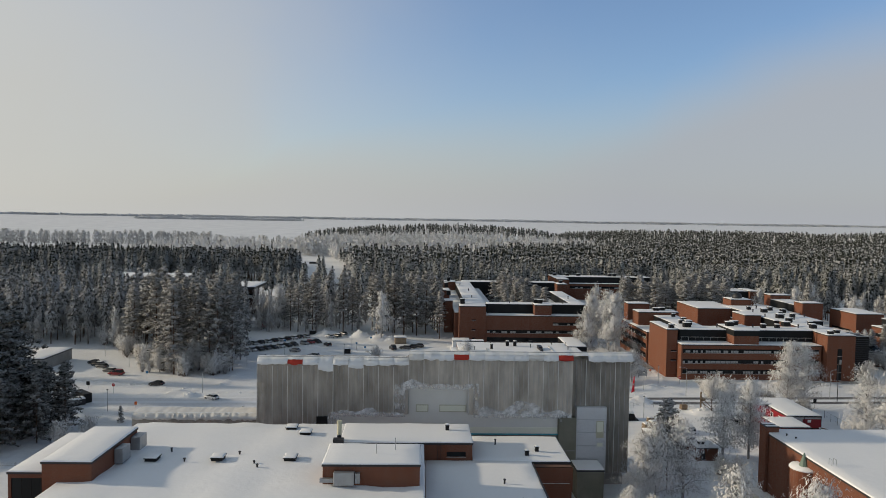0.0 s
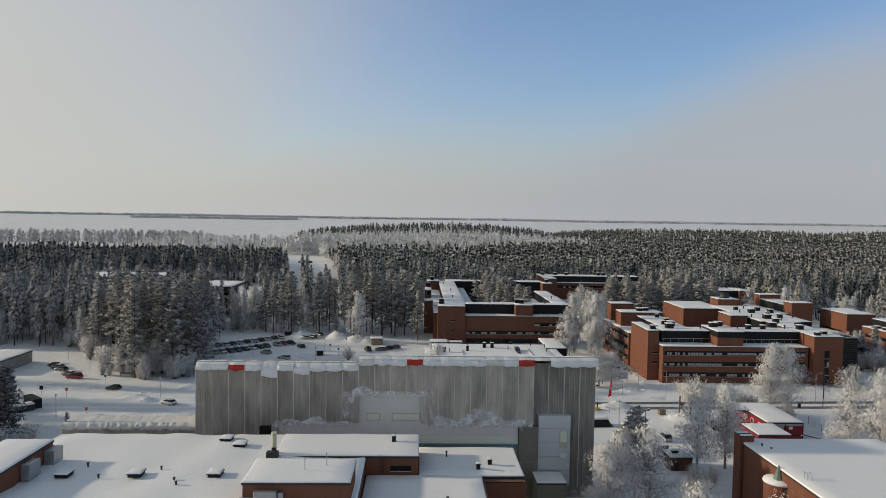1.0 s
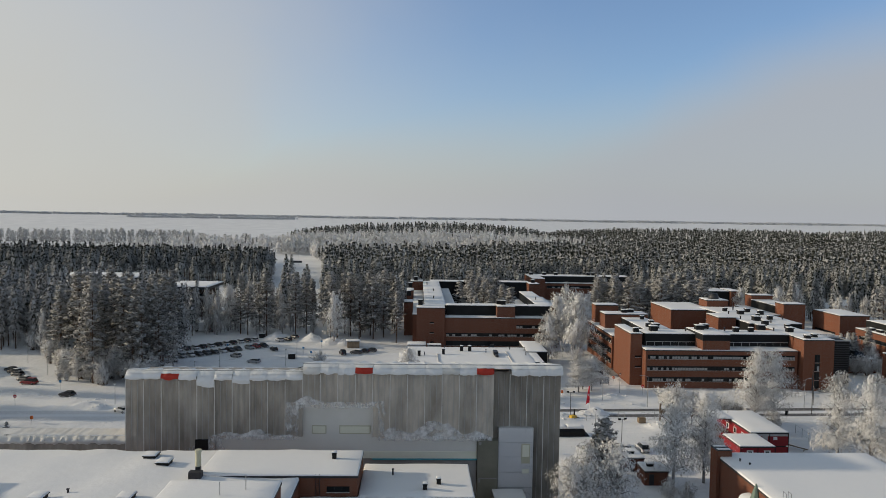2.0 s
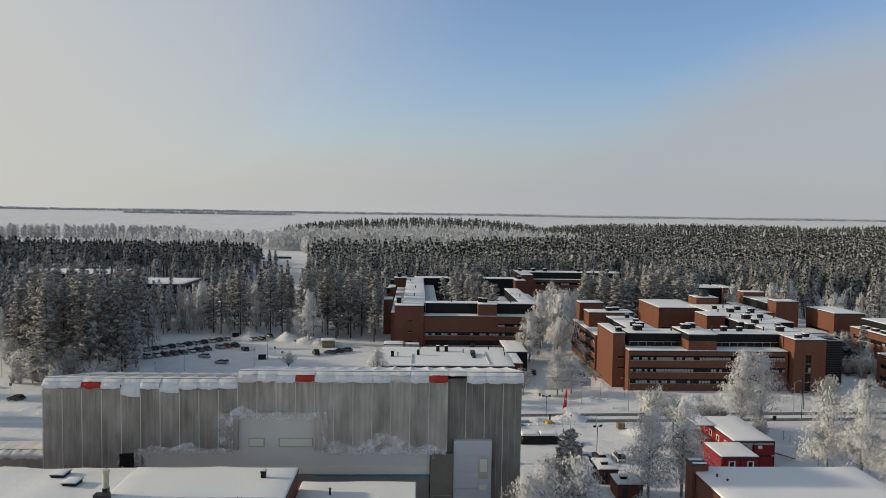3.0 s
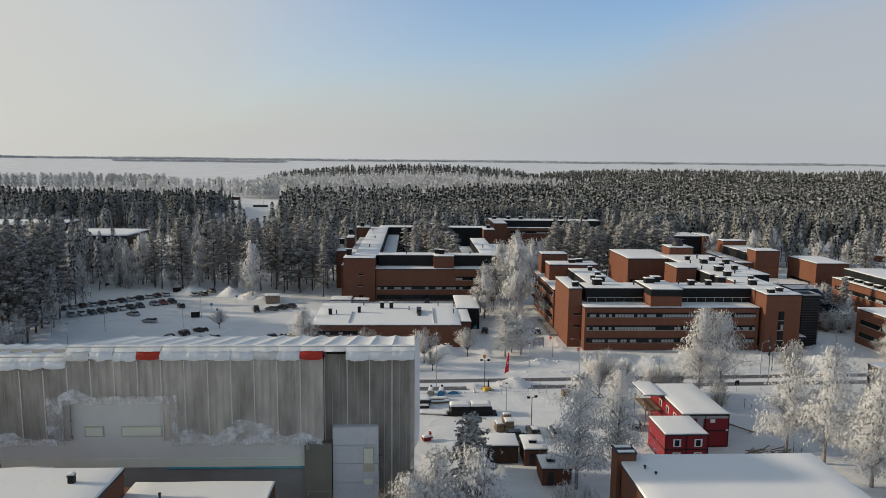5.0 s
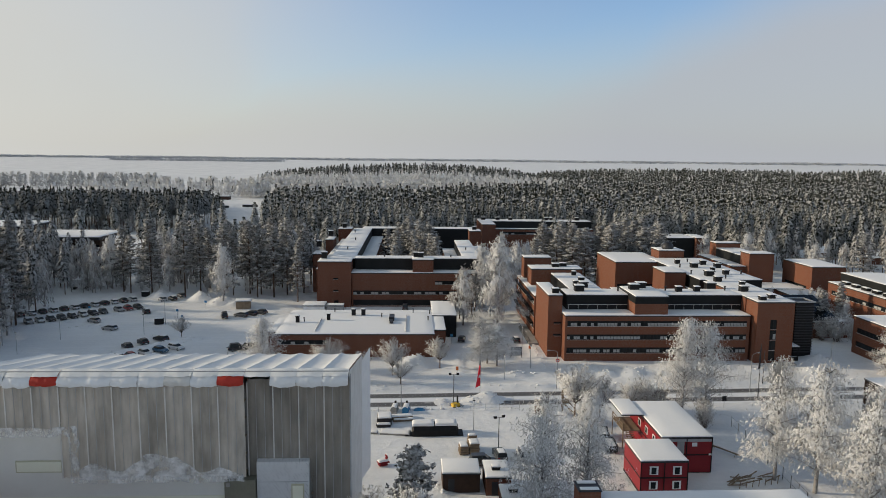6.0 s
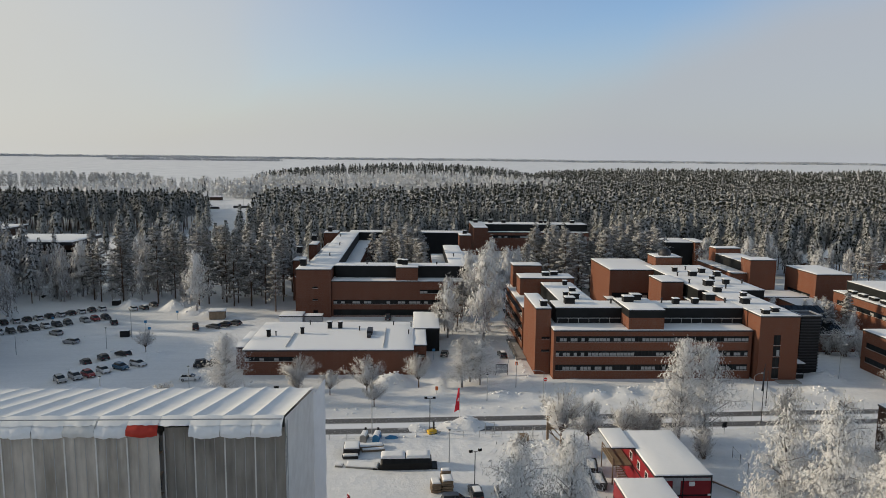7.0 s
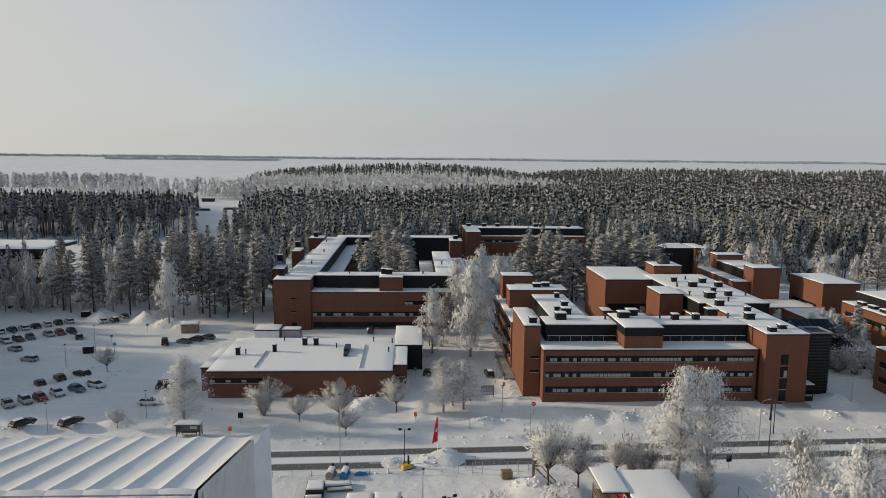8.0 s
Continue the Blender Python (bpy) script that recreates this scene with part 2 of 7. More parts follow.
def make_net(name="grey_debris_net", tone=1.0):
    k = Mat(name, 0.8, 0, 0.1)
    f = k.span(k.noise(0.35, 4, stretch=(1.0, 1.0, 0.35), world_space=True), 0.3, 0.7)
    fold = k.noise(2.6, 3, stretch=(1.0, 1.0, 0.1), world_space=True)
    k.colour(k.mix(k.math("MULTIPLY", k.math("ADD", f, fold), 0.5), tuple(c * tone for c in (0.30, 0.268, 0.225)), tuple(c * tone for c in (0.50, 0.458, 0.40))))
    see = k.n.new("ShaderNodeBsdfTransparent")
    sh = k.n.new("ShaderNodeMixShader")
    k.put(sh.inputs[0], k.span(k.math("ADD", f, k.math("MULTIPLY", fold, 0.4)), 0.1, 1.2, 0.45, 0.85))
    k.l.new(see.outputs[0], sh.inputs[1])
    k.l.new(k.p.outputs[0], sh.inputs[2])
    k.l.new(sh.outputs[0], k.n["Material Output"].inputs[0])
    k.bump(fold, 0.3, 0.1)
    return k.m


NET = make_net(tone=1.22)
# the same net for the recessed bays, the recess's shade put into its tone
NET_SHADED = make_net("shaded_debris_net", 0.92)
# frosted net; the glow of sun coming through is put into the raised tone
NET_PALE = make_net("pale_debris_net", 1.6)
NET_FOLD = mottled("doubled_net", (0.34, 0.34, 0.33), (0.44, 0.44, 0.43), 0.6, 5, 0.8)


def make_film():
    k = Mat("torn_clear_film", 0.35, 0, 0.4)
    k.colour((0.84, 0.84, 0.83))
    see = k.n.new("ShaderNodeBsdfTransparent")
    sh = k.n.new("ShaderNodeMixShader")
    k.put(sh.inputs[0], k.span(k.noise(1.3, 5, 0.7, stretch=(1.0, 1.0, 0.5), world_space=True), 0.40, 0.66, 0.02, 0.8))
    k.l.new(see.outputs[0], sh.inputs[1])
    k.l.new(k.p.outputs[0], sh.inputs[2])
    k.l.new(sh.outputs[0], k.n["Material Output"].inputs[0])
    k.bump(k.noise(2.0, 4, world_space=True), 0.6, 0.2)
    return k.m


FILM = make_film()


def make_drift():
    """Powder snow clinging to a net, thinning in patches."""
    k = Mat("clinging_powder_snow", 0.8, 0, 0.2)
    k.colour((0.84, 0.84, 0.835))
    see, sh = k.n.new("ShaderNodeBsdfTransparent"), k.n.new("ShaderNodeMixShader")
    k.put(sh.inputs[0], k.span(k.noise(0.55, 5, 0.65, world_space=True), 0.36, 0.62, 0.05, 0.85))
    k.l.new(see.outputs[0], sh.inputs[1])
    k.l.new(k.p.outputs[0], sh.inputs[2])
    k.l.new(sh.outputs[0], k.n["Material Output"].inputs[0])
    return k.m


DRIFT = make_drift()


def make_printed():
    k = Mat("white_printed_wind_membrane", 0.65, 0, 0.2)
    w = k.n.new("ShaderNodeTexWave")
    w.inputs["Scale"].default_value, w.inputs["Distortion"].default_value = 1.1, 3.0
    mp = k.n.new("ShaderNodeMapping")
    mp.inputs["Rotation"].default_value = (0, radians(35), 0)
    k.l.new(k.tc, mp.inputs[0])
    k.l.new(mp.outputs[0], w.inputs["Vector"])
    gate = k.span(k.noise(2.2, 2), 0.48, 0.56, 0.0, 0.75)
    line = k.math("MULTIPLY", k.span(w.outputs[1], 0.90, 0.97), gate, True)
    k.colour(k.mix(line, k.mix(k.noise(0.3, 4), (0.58, 0.59, 0.60), (0.70, 0.70, 0.70)), (0.12, 0.12, 0.13)))
    return k.m


PRINTED = make_printed()


def make_foliage(name, dark, mid, frost, low, high, rough=0.85, grain=0.55, speck=0.10):
    """Needles or twigs with rime, which lies thickest where a spray faces up."""
    k = Mat(name, rough, 0, 0.1)
    clump = k.span(k.noise(grain, 4, world_space=True), 0.3, 0.7)
    stand = k.span(k.noise(0.018, 3, world_space=True), 0.3, 0.7, -0.06, 0.10)
    f = k.math("ADD", k.math("MULTIPLY", k.span(k.math("ABSOLUTE", k.up()), 0.05, 0.92), 0.58), k.math("MULTIPLY", clump, 0.20))
    f = k.math("ADD", k.math("ADD", f, k.math("MULTIPLY", k.island(), speck)), stand)
    green = k.mix(k.own(), dark, mid)
    k.colour(k.mix(k.span(f, low, high), green, frost))
    return k.m


NEEDLES = make_foliage("frosted_pine_needles", (0.020, 0.022, 0.015), (0.036, 0.038, 0.028), (0.55, 0.54, 0.525), 0.0, 0.84, grain=0.5)
NEEDLES_FAR = make_foliage("rimed_pine_crowns", (0.022, 0.025, 0.019), (0.034, 0.037, 0.029), (0.53, 0.53, 0.515), 0.10, 0.80, grain=0.10, speck=0.02)
FROST = make_foliage("hoarfrosted_twigs", (0.36, 0.348, 0.33), (0.42, 0.405, 0.385), (0.80, 0.79, 0.775), 0.0, 0.72, grain=0.45, speck=0.06)
FROST_DULL = make_foliage("thin_frosted_twigs", (0.20, 0.18, 0.165), (0.25, 0.225, 0.21), (0.64, 0.63, 0.615), 0.0, 0.75)
NEEDLES_DARK = make_foliage("dark_pine_needles", (0.018, 0.021, 0.016), (0.030, 0.033, 0.025), (0.46, 0.46, 0.45), 0.22, 0.95, grain=0.3)
NEEDLES_MID = make_foliage("frosted_forest_crowns", (0.019, 0.022, 0.016), (0.032, 0.035, 0.026), (0.53, 0.53, 0.51), 0.12, 0.85, grain=0.15, speck=0.03)
# frosted woods; the haze of distance is put into this pale bluish colour
FAR_SHORE = make_foliage("hazy_far_shore", (0.40, 0.415, 0.44), (0.44, 0.455, 0.48), (0.66, 0.675, 0.70), 0.20, 0.95, grain=0.02)
BARK = mottled("pine_bark", (0.05, 0.036, 0.028), (0.15, 0.09, 0.06), 0.6, 6, 0.9)
BIRCH_BARK = mottled("birch_bark", (0.10, 0.09, 0.085), (0.50, 0.48, 0.46), 0.8, 5, 0.85)


# ---- building helpers ----
def mesh_of(name, verts, faces, mats, smooth=False):
    me = bpy.data.meshes.new(name)
    me.from_pydata([tuple(map(float, v)) for v in verts], [], [tuple(map(int, f)) for f in faces])
    for m in mats:
        me.materials.append(m)
    if smooth:
        me.shade_smooth()
    return me


def part(name, bm, material, parent, label="", smooth=False):
    """Links a bmesh as one mesh object under a thing or a part."""
    me = bpy.data.meshes.new(name)
    bm.to_mesh(me)
    bm.free()
    me.materials.append(material)
    if smooth:
        me.shade_smooth()
    ob = new(name, me)
    ob.parent = parent
    return tagged(ob, label)


def thing(name, x, y, z=0.0, rz=0.0, label="", category="", group="", kind=""):
    ob = new(name)
    ob.matrix_world = pose(x, y, z, 0, 0, rz)
    ob.empty_display_size = 0.5
    return tagged(ob, label, category, group, kind)


def add_box(bm, x0, y0, z0, x1, y1, z1):
    v = [bm.verts.new(p) for p in ((x0, y0, z0), (x1, y0, z0), (x1, y1, z0), (x0, y1, z0), (x0, y0, z1), (x1, y0, z1), (x1, y1, z1), (x0, y1, z1))]
    for f in ((0, 3, 2, 1), (4, 5, 6, 7), (0, 1, 5, 4), (1, 2, 6, 5), (2, 3, 7, 6), (3, 0, 4, 7)):
        bm.faces.new([v[i] for i in f])
    return v


def boxes(*rows, bevel=0.0):
    bm = bmesh.new()
    for r in rows:
        add_box(bm, *r)
    if bevel:
        bmesh.ops.bevel(bm, geom=list(bm.edges), offset=bevel, segments=1, affect="EDGES", clamp_overlap=True)
    return bm


def tube(bm, a, b, r0, r1=None, n=6):
    a, b = Vector(a), Vector(b)
    r1 = r0 if r1 is None else r1
    d = (b - a).normalized()
    u = d.orthogonal().normalized()
    w = d.cross(u)
    rings = []
    for c, r in ((a, r0), (b, r1)):
        rings.append([bm.verts.new(c + (u * math.cos(2 * math.pi * i / n) + w * math.sin(2 * math.pi * i / n)) * r) for i in range(n)])
    for i in range(n):
        bm.faces.new((rings[0][i], rings[0][(i + 1) % n], rings[1][(i + 1) % n], rings[1][i]))
    bm.faces.new(list(reversed(rings[0])))
    bm.faces.new(rings[1])


def tubes(*rows, n=6):
    bm = bmesh.new()
    for r in rows:
        tube(bm, *r, n=n)
    return bm


def snow_slab(x0, y0, x1, y1, z, h=0.3, step=2.5, lumps=0.10, seed=0.0):
    """A blanket of snow with rounded, slightly uneven edges."""
    bm = bmesh.new()
    nx, ny = max(2, min(26, round((x1 - x0) / step))), max(2, min(26, round((y1 - y0) / step)))
    e = min(0.18, (x1 - x0) / 6, (y1 - y0) / 6)
    xs = [x0, x0 + e * 0.45] + [x0 + e + (x1 - x0 - 2 * e) * i / nx for i in range(nx + 1)] + [x1 - e * 0.45, x1]
    ys = [y0, y0 + e * 0.45] + [y0 + e + (y1 - y0 - 2 * e) * i / ny for i in range(ny + 1)] + [y1 - e * 0.45, y1]
    grid = []
    for j, y in enumerate(ys):
        row = []
        for i, x in enumerate(xs):
            k = min(i, len(xs) - 1 - i, j, len(ys) - 1 - j)
            top = (0.35, 0.82, 1.0)[min(k, 2)] * h
            top += lumps * noise.noise(Vector((x * 0.22 + seed, y * 0.22, seed * 3 + z))) * (0.4 if k < 2 else 1)
            wob = 0.06 * noise.noise(Vector((x * 0.9, y * 0.9, z + seed))) if k == 0 else 0
            row.append(bm.verts.new((x + wob, y + wob, z + max(0.03, top))))
        grid.append(row)
    for j in range(len(ys) - 1):
        for i in range(len(xs) - 1):
            bm.faces.new((grid[j][i], grid[j][i + 1], grid[j + 1][i + 1], grid[j + 1][i]))
    rim = [grid[0][i] for i in range(len(xs))] + [grid[j][-1] for j in range(1, len(ys))] + [grid[-1][i] for i in range(len(xs) - 2, -1, -1)] + [grid[j][0] for j in range(len(ys) - 2, 0, -1)]
    low = [bm.verts.new((v.co.x, v.co.y, z)) for v in rim]
    for i in range(len(rim)):
        bm.faces.new((rim[i], low[i], low[(i + 1) % len(rim)], rim[(i + 1) % len(rim)]))
    return bm


class House:
    """A building given in world coordinates; its empty stands at (x, y)."""

    def __init__(self, name, x, y, label, category="building", z=0.0, group=""):
        self.x, self.y, self.z = x, y, z
        self.root = thing(name, x, y, z, 0, label, category, group)

    def loc(self, b):
        return (b[0] - self.x, b[1] - self.y, b[2] - self.z, b[3] - self.x, b[4] - self.y, b[5] - self.z)

    def box(self, name, material, *rows, bevel=0.0, label="", parent=None, joined=False):
        """Boxes as parts of their own, or one part that is made of them all."""
        if joined:
            return part(name, boxes(*[self.loc(r) for r in rows], bevel=bevel), material, parent or self.root, label)
        return [part(name, boxes(self.loc(r), bevel=bevel), material, parent or self.root, label) for r in rows][-1]

    def roof(self, x0, y0, x1, y1, z, h=0.3, edge=0.28, over=0.12, lumps=0.1):
        """A dark metal edge with a blanket of snow on it; z is the edge's top."""
        x, y, zz = self.x, self.y, self.z
        r = part("roof_edge", boxes((x0 - over - x, y0 - over - y, z - edge - zz, x1 + over - x, y1 + over - y, z - zz)), METAL_DARK, self.root)
        part("roof_snow", snow_slab(x0 - over + 0.03 - x, y0 - over + 0.03 - y, x1 + over - 0.03 - x, y1 + over - 0.03 - y, z - zz, h * 0.62, lumps=lumps * 0.8, seed=x0 * 0.13), ROOF_SNOW, r, smooth=True)
        return r

    def block(self, x0, y0, z0, x1, y1, z1, material=None, snow=True, edge=0.28, h=0.3, faces=()):
        """A walled block with a flat snowy roof. faces: (side 'S' or 'W', strips of (z0, z1, u0, u1, panes, share with
        a painted reflection)).
        """
        material = material or BRICK
        skin = 0.35
        front = {s for s, _ in faces}
        core = (x0 + (skin if "W" in front else 0), y0 + (skin if "S" in front else 0), z0, x1, y1, z1 - (edge if snow else 0))
        rows = [core] if not front else []
        if front:
            self.box("wall", material, core)
        ztop = core[5]
        for side, strips in faces:
            rows = []
            u0, u1 = (x0, x1) if side == "S" else (y0 + (skin if "S" in front else 0), y1)
            levels = sorted({z0, ztop, *[s[0] for s in strips], *[s[1] for s in strips]})
            for a, b in zip(levels, levels[1:]):
                holes = sorted((s[2], s[3]) for s in strips if s[0] <= a + 1e-6 and s[1] >= b - 1e-6)
                at = u0
                for h0, h1 in holes + [(u1, u1)]:
                    if h0 - at > 0.02:
                        rows.append((at, y0, a, h0, y0 + skin - 0.004, b) if side == "S" else (x0, at, a, x0 + skin - 0.004, h0, b))
                    at = h1
            self.box("wall", material, *rows)
            for s in strips:
                self.windows(side, x0 if side == "W" else y0, *s)
        if not front:
            self.box("wall", material, *rows)
        if snow:
            self.roof(x0, y0, x1, y1, z1, h, edge)

    def windows(self, side, at, z0, z1, u0, u1, panes, glints=0.3):
        """A strip of windows set back in its opening: sill, frame bars and single panes."""
        def spot(ua, da, za, ub, db, zb):
            return (ua, at + da, za, ub, at + db, zb) if side == "S" else (at + da, ua, za, at + db, ub, zb)
        w = (u1 - u0) / panes
        bars = [spot(u0, 0.10, z0, u1, 0.16, z0 + 0.10), spot(u0, 0.10, z1 - 0.10, u1, 0.16, z1)]
        bars += [spot(u0 + w * i - 0.05, 0.10, z0 + 0.1, u0 + w * i + 0.05, 0.16, z1 - 0.1) for i in range(panes + 1)]
        strip = self.box("window", BLACK, *bars, label="ribbon of dark-framed windows", joined=True)
        self.box("window_sill", SILL, spot(u0, -0.08, z0 - 0.07, u1, 0.12, z0 - 0.004), parent=strip)
        key = (side, round(w, 3), round(z1 - z0, 3))
        if key not in PANES:
            PANES[key] = []
            for m in (GLASS, GLINT):
                # painted reflection on the lower part of the pane, dark glass above it
                rise = 0.1 + (z1 - z0 - 0.2) * 0.62
                rows = [(0.1, z1 - z0 - 0.1)] if m is GLASS else [(0.1, rise), (rise, z1 - z0 - 0.1)]
                b = boxes(*[(0.05, 0.0, za, w - 0.05, 0.03, zb) if side == "S" else (0.0, 0.05, za, 0.03, w - 0.05, zb) for za, zb in rows])
                for i, f in enumerate(b.faces):
                    f.material_index = i // 6
                me = bpy.data.meshes.new("pane")
                b.to_mesh(me)
                b.free()
                me.materials.append(m)
                me.materials.append(GLASS)
                PANES[key].append(me)
        for i in range(panes):
            o = new("pane", PANES[key][random.random() < min(0.72, glints * 2.2)])
            u = u0 + w * i
            o.location = Vector((u, at + 0.12, z0) if side == "S" else (at + 0.12, u, z0)) - Vector((self.x, self.y, self.z))
            o.parent = strip

    def vent(self, x, y, z, w=1.4, d=1.1, h=0.9, material=None):
        w, d, h = w * 1.15, d * 1.15, h * 1.25
        x, y, z = x - self.x, y - self.y, z - self.z
        v = part("roof_vent", boxes((x - w / 2, y - d / 2, z, x + w / 2, y + d / 2, z + h * 0.7), (x - w * 0.42, y - d * 0.42, z + h * 0.7, x + w * 0.42, y + d * 0.42, z + h * 0.8),
                                    (x - w * 0.58, y - d * 0.58, z + h * 0.8, x + w * 0.58, y + d * 0.58, z + h)), material or BLACK, self.root)
        part("snow_cap", snow_slab(x - w * 0.56, y - d * 0.56, x + w * 0.56, y + d * 0.56, z + h, 0.16, 1.0, 0.03), ROOF_SNOW, v, smooth=True)

    def pipe(self, x, y, z, r=0.18, h=0.9, material=None):
        x, y, z = x - self.x, y - self.y, z - self.z
        part("roof_pipe", tubes(((x, y, z), (x, y, z + h), r), ((x, y, z + h), (x, y, z + h + 0.12), r * 1.5), n=8), material or METAL_DARK, self.root)


PANES = {}


# ---- ground, lake, road ----
def road_y(x):
    return 186.3 + 0.034 * (x - 20.0)


def bank(d, half, top):
    return max(0.0, 1 - abs(d) / half) * top


def shore(x):
    """Where the land ends and the frozen lake begins."""
    return float(np.interp(x, (-330, -170, 250, 330), (1085, 1385, 1385, 1530)))


def hill(x, y):
    """A wooded rise at the lake, and a long low ridge east of it with a dip."""
    rise = np.interp(x, (-215, -177, -101, 0, 61, 148, 200, 230, 258), (0, 3, 12, 17, 18, 15.5, 11, 6, 0)) * math.exp(-((y - 1262) / 125) ** 2)
    ridge = np.interp(x, (285, 311, 434, 634, 804, 836, 850, 866, 1000, 1300), (0, 2.5, 9, 10, 8.5, 0.5, 0.5, 8, 10.5, 11)) * math.exp(-((y - 1440) / 230) ** 2)
    return float(rise + ridge)


def ground_z(x, y):
    s = shore(x)
    z = hill(x, y) * min(1, max(0, (s - y) / 60))
    if y > s:
        z = -3.0 * min(1, (y - s) / 60)
    z += 21.0 * min(1, max(0, (y - 1400) / 3200))
    if y > 4550:
        z += 9.0 * min(1, (y - 4550) / 350) * (0.55 + 0.9 * noise.noise(Vector((x * 0.0011, y * 0.002, 1.7))))
    if 120 < y < 330 and -150 < x < 210:
        d = y - road_y(x)
        lump = 0.55 + 0.9 * abs(noise.noise(Vector((x * 0.35, y * 0.5, 3.1)))) + 0.5 * noise.noise(Vector((x * 0.09, y * 0.2, 8.0)))
        gap = 0.0 if (55.5 < x < 60.5 or 76 < x < 83 or 4 < x < 11 or 62 < x < 74 and d < 0) else 1.0
        z += gap * lump * (bank(d - 7.4, 2.2, 0.8) + bank(d + 6.2, 1.8, 0.55))
        if 83 < x < 128:
            z += lump * bank(y - 206.5, 3.4, 0.9)
        z += 0.16 * noise.noise(Vector((x * 0.12, y * 0.12, 0))) + 0.07 * noise.noise(Vector((x * 0.5, y * 0.5, 4)))
        for ax, ay, bx, by, w, h in RIDGES:
            ux, uy = bx - ax, by - ay
            k = min(1, max(0, ((x - ax) * ux + (y - ay) * uy) / (ux * ux + uy * uy)))
            q = math.hypot(x - ax - k * ux, y - ay - k * uy) / w
            if q < 1:
                z += h * (1 - q) * (0.5 + lump * 0.5)
        if abs(d) < 5.2:
            z *= 0.0
        for px, py, r, h in PILES:
            q = math.hypot(x - px, y - py) / r
            if q < 1:
                z += h * (1 - q * q) ** 1.3 * (0.75 + 0.6 * noise.noise(Vector((x * 0.8, y * 0.8, 7))))
    return z


# ridges of snow left between rows of parked cars and along lanes: ends, half width, height
RIDGES = [(-27, 221, -9, 235, 1.8, 0.7), (-64, 257, -38, 279, 1.6, 0.6), (-60, 243, -26, 252, 1.5, 0.4), (-30, 199.5, 8, 203.5, 2.2, 0.9), (8, 208, 12, 216, 1.2, 0.7), (57, 204, 57.5, 222, 1.0, 0.5),
          (77.0, 206, 78.5, 262, 1.0, 0.5), (83, 209, 127, 209, 1.6, 0.5), (-34, 288, -2, 275, 2.4, 1.3), (-74, 258, -50, 287, 2.0, 0.9), (-100, 205, -62, 196, 1.6, 0.7), (-56, 216, -58, 200, 1.4, 0.6), (66, 202.5, 76, 203, 1.6, 0.6)]
# heaps of ploughed snow: x, y, radius, height
PILES = [(47.5, 211.5, 4.2, 2.6), (44.5, 210.0, 3.0, 1.4), (-38.5, 288.5, 5.0, 3.2), (-24.0, 284, 4.5, 2.2), (-16.0, 279, 4.0, 2.0), (-11.0, 277, 3.2, 1.6), (61.5, 187.0, 3.4, 1.9),
         (58.0, 186.0, 2.4, 1.2), (52.5, 186.0, 2.2, 1.0), (74.5, 176.5, 4.2, 1.6), (79.5, 174.5, 3.4, 1.4), (145.5, 213.0, 4.5, 1.9), (139, 205, 3.5, 1.2), (-66.5, 192.5, 3.2, 1.5), (-62.5, 189.5, 2.5, 1.1),
         (-20.5, 233, 7.0, 0.9), (-12, 231.5, 5.0, 0.8), (1.0, 203.5, 3.0, 0.9), (11.0, 203.0, 3.5, 1.1), (96, 204, 3, 1.2), (30.0, 199.5, 4.5, 0.9), (69.5, 203.0, 3.4, 0.8), (50.5, 149.0, 2.5, 0.7), (90, 203.5, 2.6, 1.2)]


def lines(*spans):
    out = []
    for a, b, s in spans:
        out += list(np.arange(a, b, s))
    return sorted(set(np.round(out, 3)))


gx = lines((-4200, -1400, 350), (-1400, -300, 70), (-300, -130, 15), (-130, 165, 1.3), (165, 330, 15), (330, 1500, 32), (1500, 4300, 350))
gy = lines((-700, 60, 90), (60, 140, 8), (140, 292, 1.3), (292, 420, 8), (420, 1500, 36), (1500, 4995, 160)) + [4995.0]
gv = [(x, y, ground_z(x, y)) for y in gy for x in gx]
nx = len(gx)
gf = [(j * nx + i, j * nx + i + 1, (j + 1) * nx + i + 1, (j + 1) * nx + i) for j in range(len(gy) - 1) for i in range(nx - 1)]
ground = new("ground", mesh_of("ground", gv, gf, [GROUND], True))
tagged(ground, "snow-covered ground reaching to the frozen lake", "snow ground", kind="structure")

rb = bmesh.new()
for i in range(60):
    x0, x1 = -170 + i * 8.5, -170 + (i + 1) * 8.5
    for ya, yb, za, zb in ((-4.6, -3.9, -0.05, 0.05), (-3.9, 3.9, 0.05, 0.05), (3.9, 4.6, 0.05, -0.05)):
        rb.faces.new([rb.verts.new(p) for p in ((x0, ya, za), (x1, ya, za), (x1, yb, zb), (x0, yb, zb))])
bmesh.ops.remove_doubles(rb, verts=list(rb.verts), dist=0.001)
road_me = bpy.data.meshes.new("road")
rb.to_mesh(road_me)
rb.free()
road_me.materials.append(ROAD)
road = new("road", road_me)
road.matrix_world = pose(20, road_y(20), 0.03, 0, 0, math.degrees(math.atan(0.034)))
tagged(road, "ploughed asphalt road with bare wheel tracks in snow", "road", kind="structure")

# ---- the three-storey campus block ----
A = House("campus_building", 80, 213.7, "three-storey red-brick campus block with ribbon windows and snowy roofs")
ROWS_A = [(2.0, 3.35), (5.25, 6.55), (8.55, 9.85)]
A.block(82.7, 213.7, 0, 127.6, 226, 11.2, faces=[("S", [(a, b, 83.2, 126.9, 54, 0.30) for a, b in ROWS_A])])
A.block(79.2, 217.2, 0, 82.6, 234, 15.4, faces=[("S", [(5.3, 5.85, 80.6, 82.5, 2, 0.1), (8.3, 8.85, 80.6, 82.5, 2, 0.1)])])
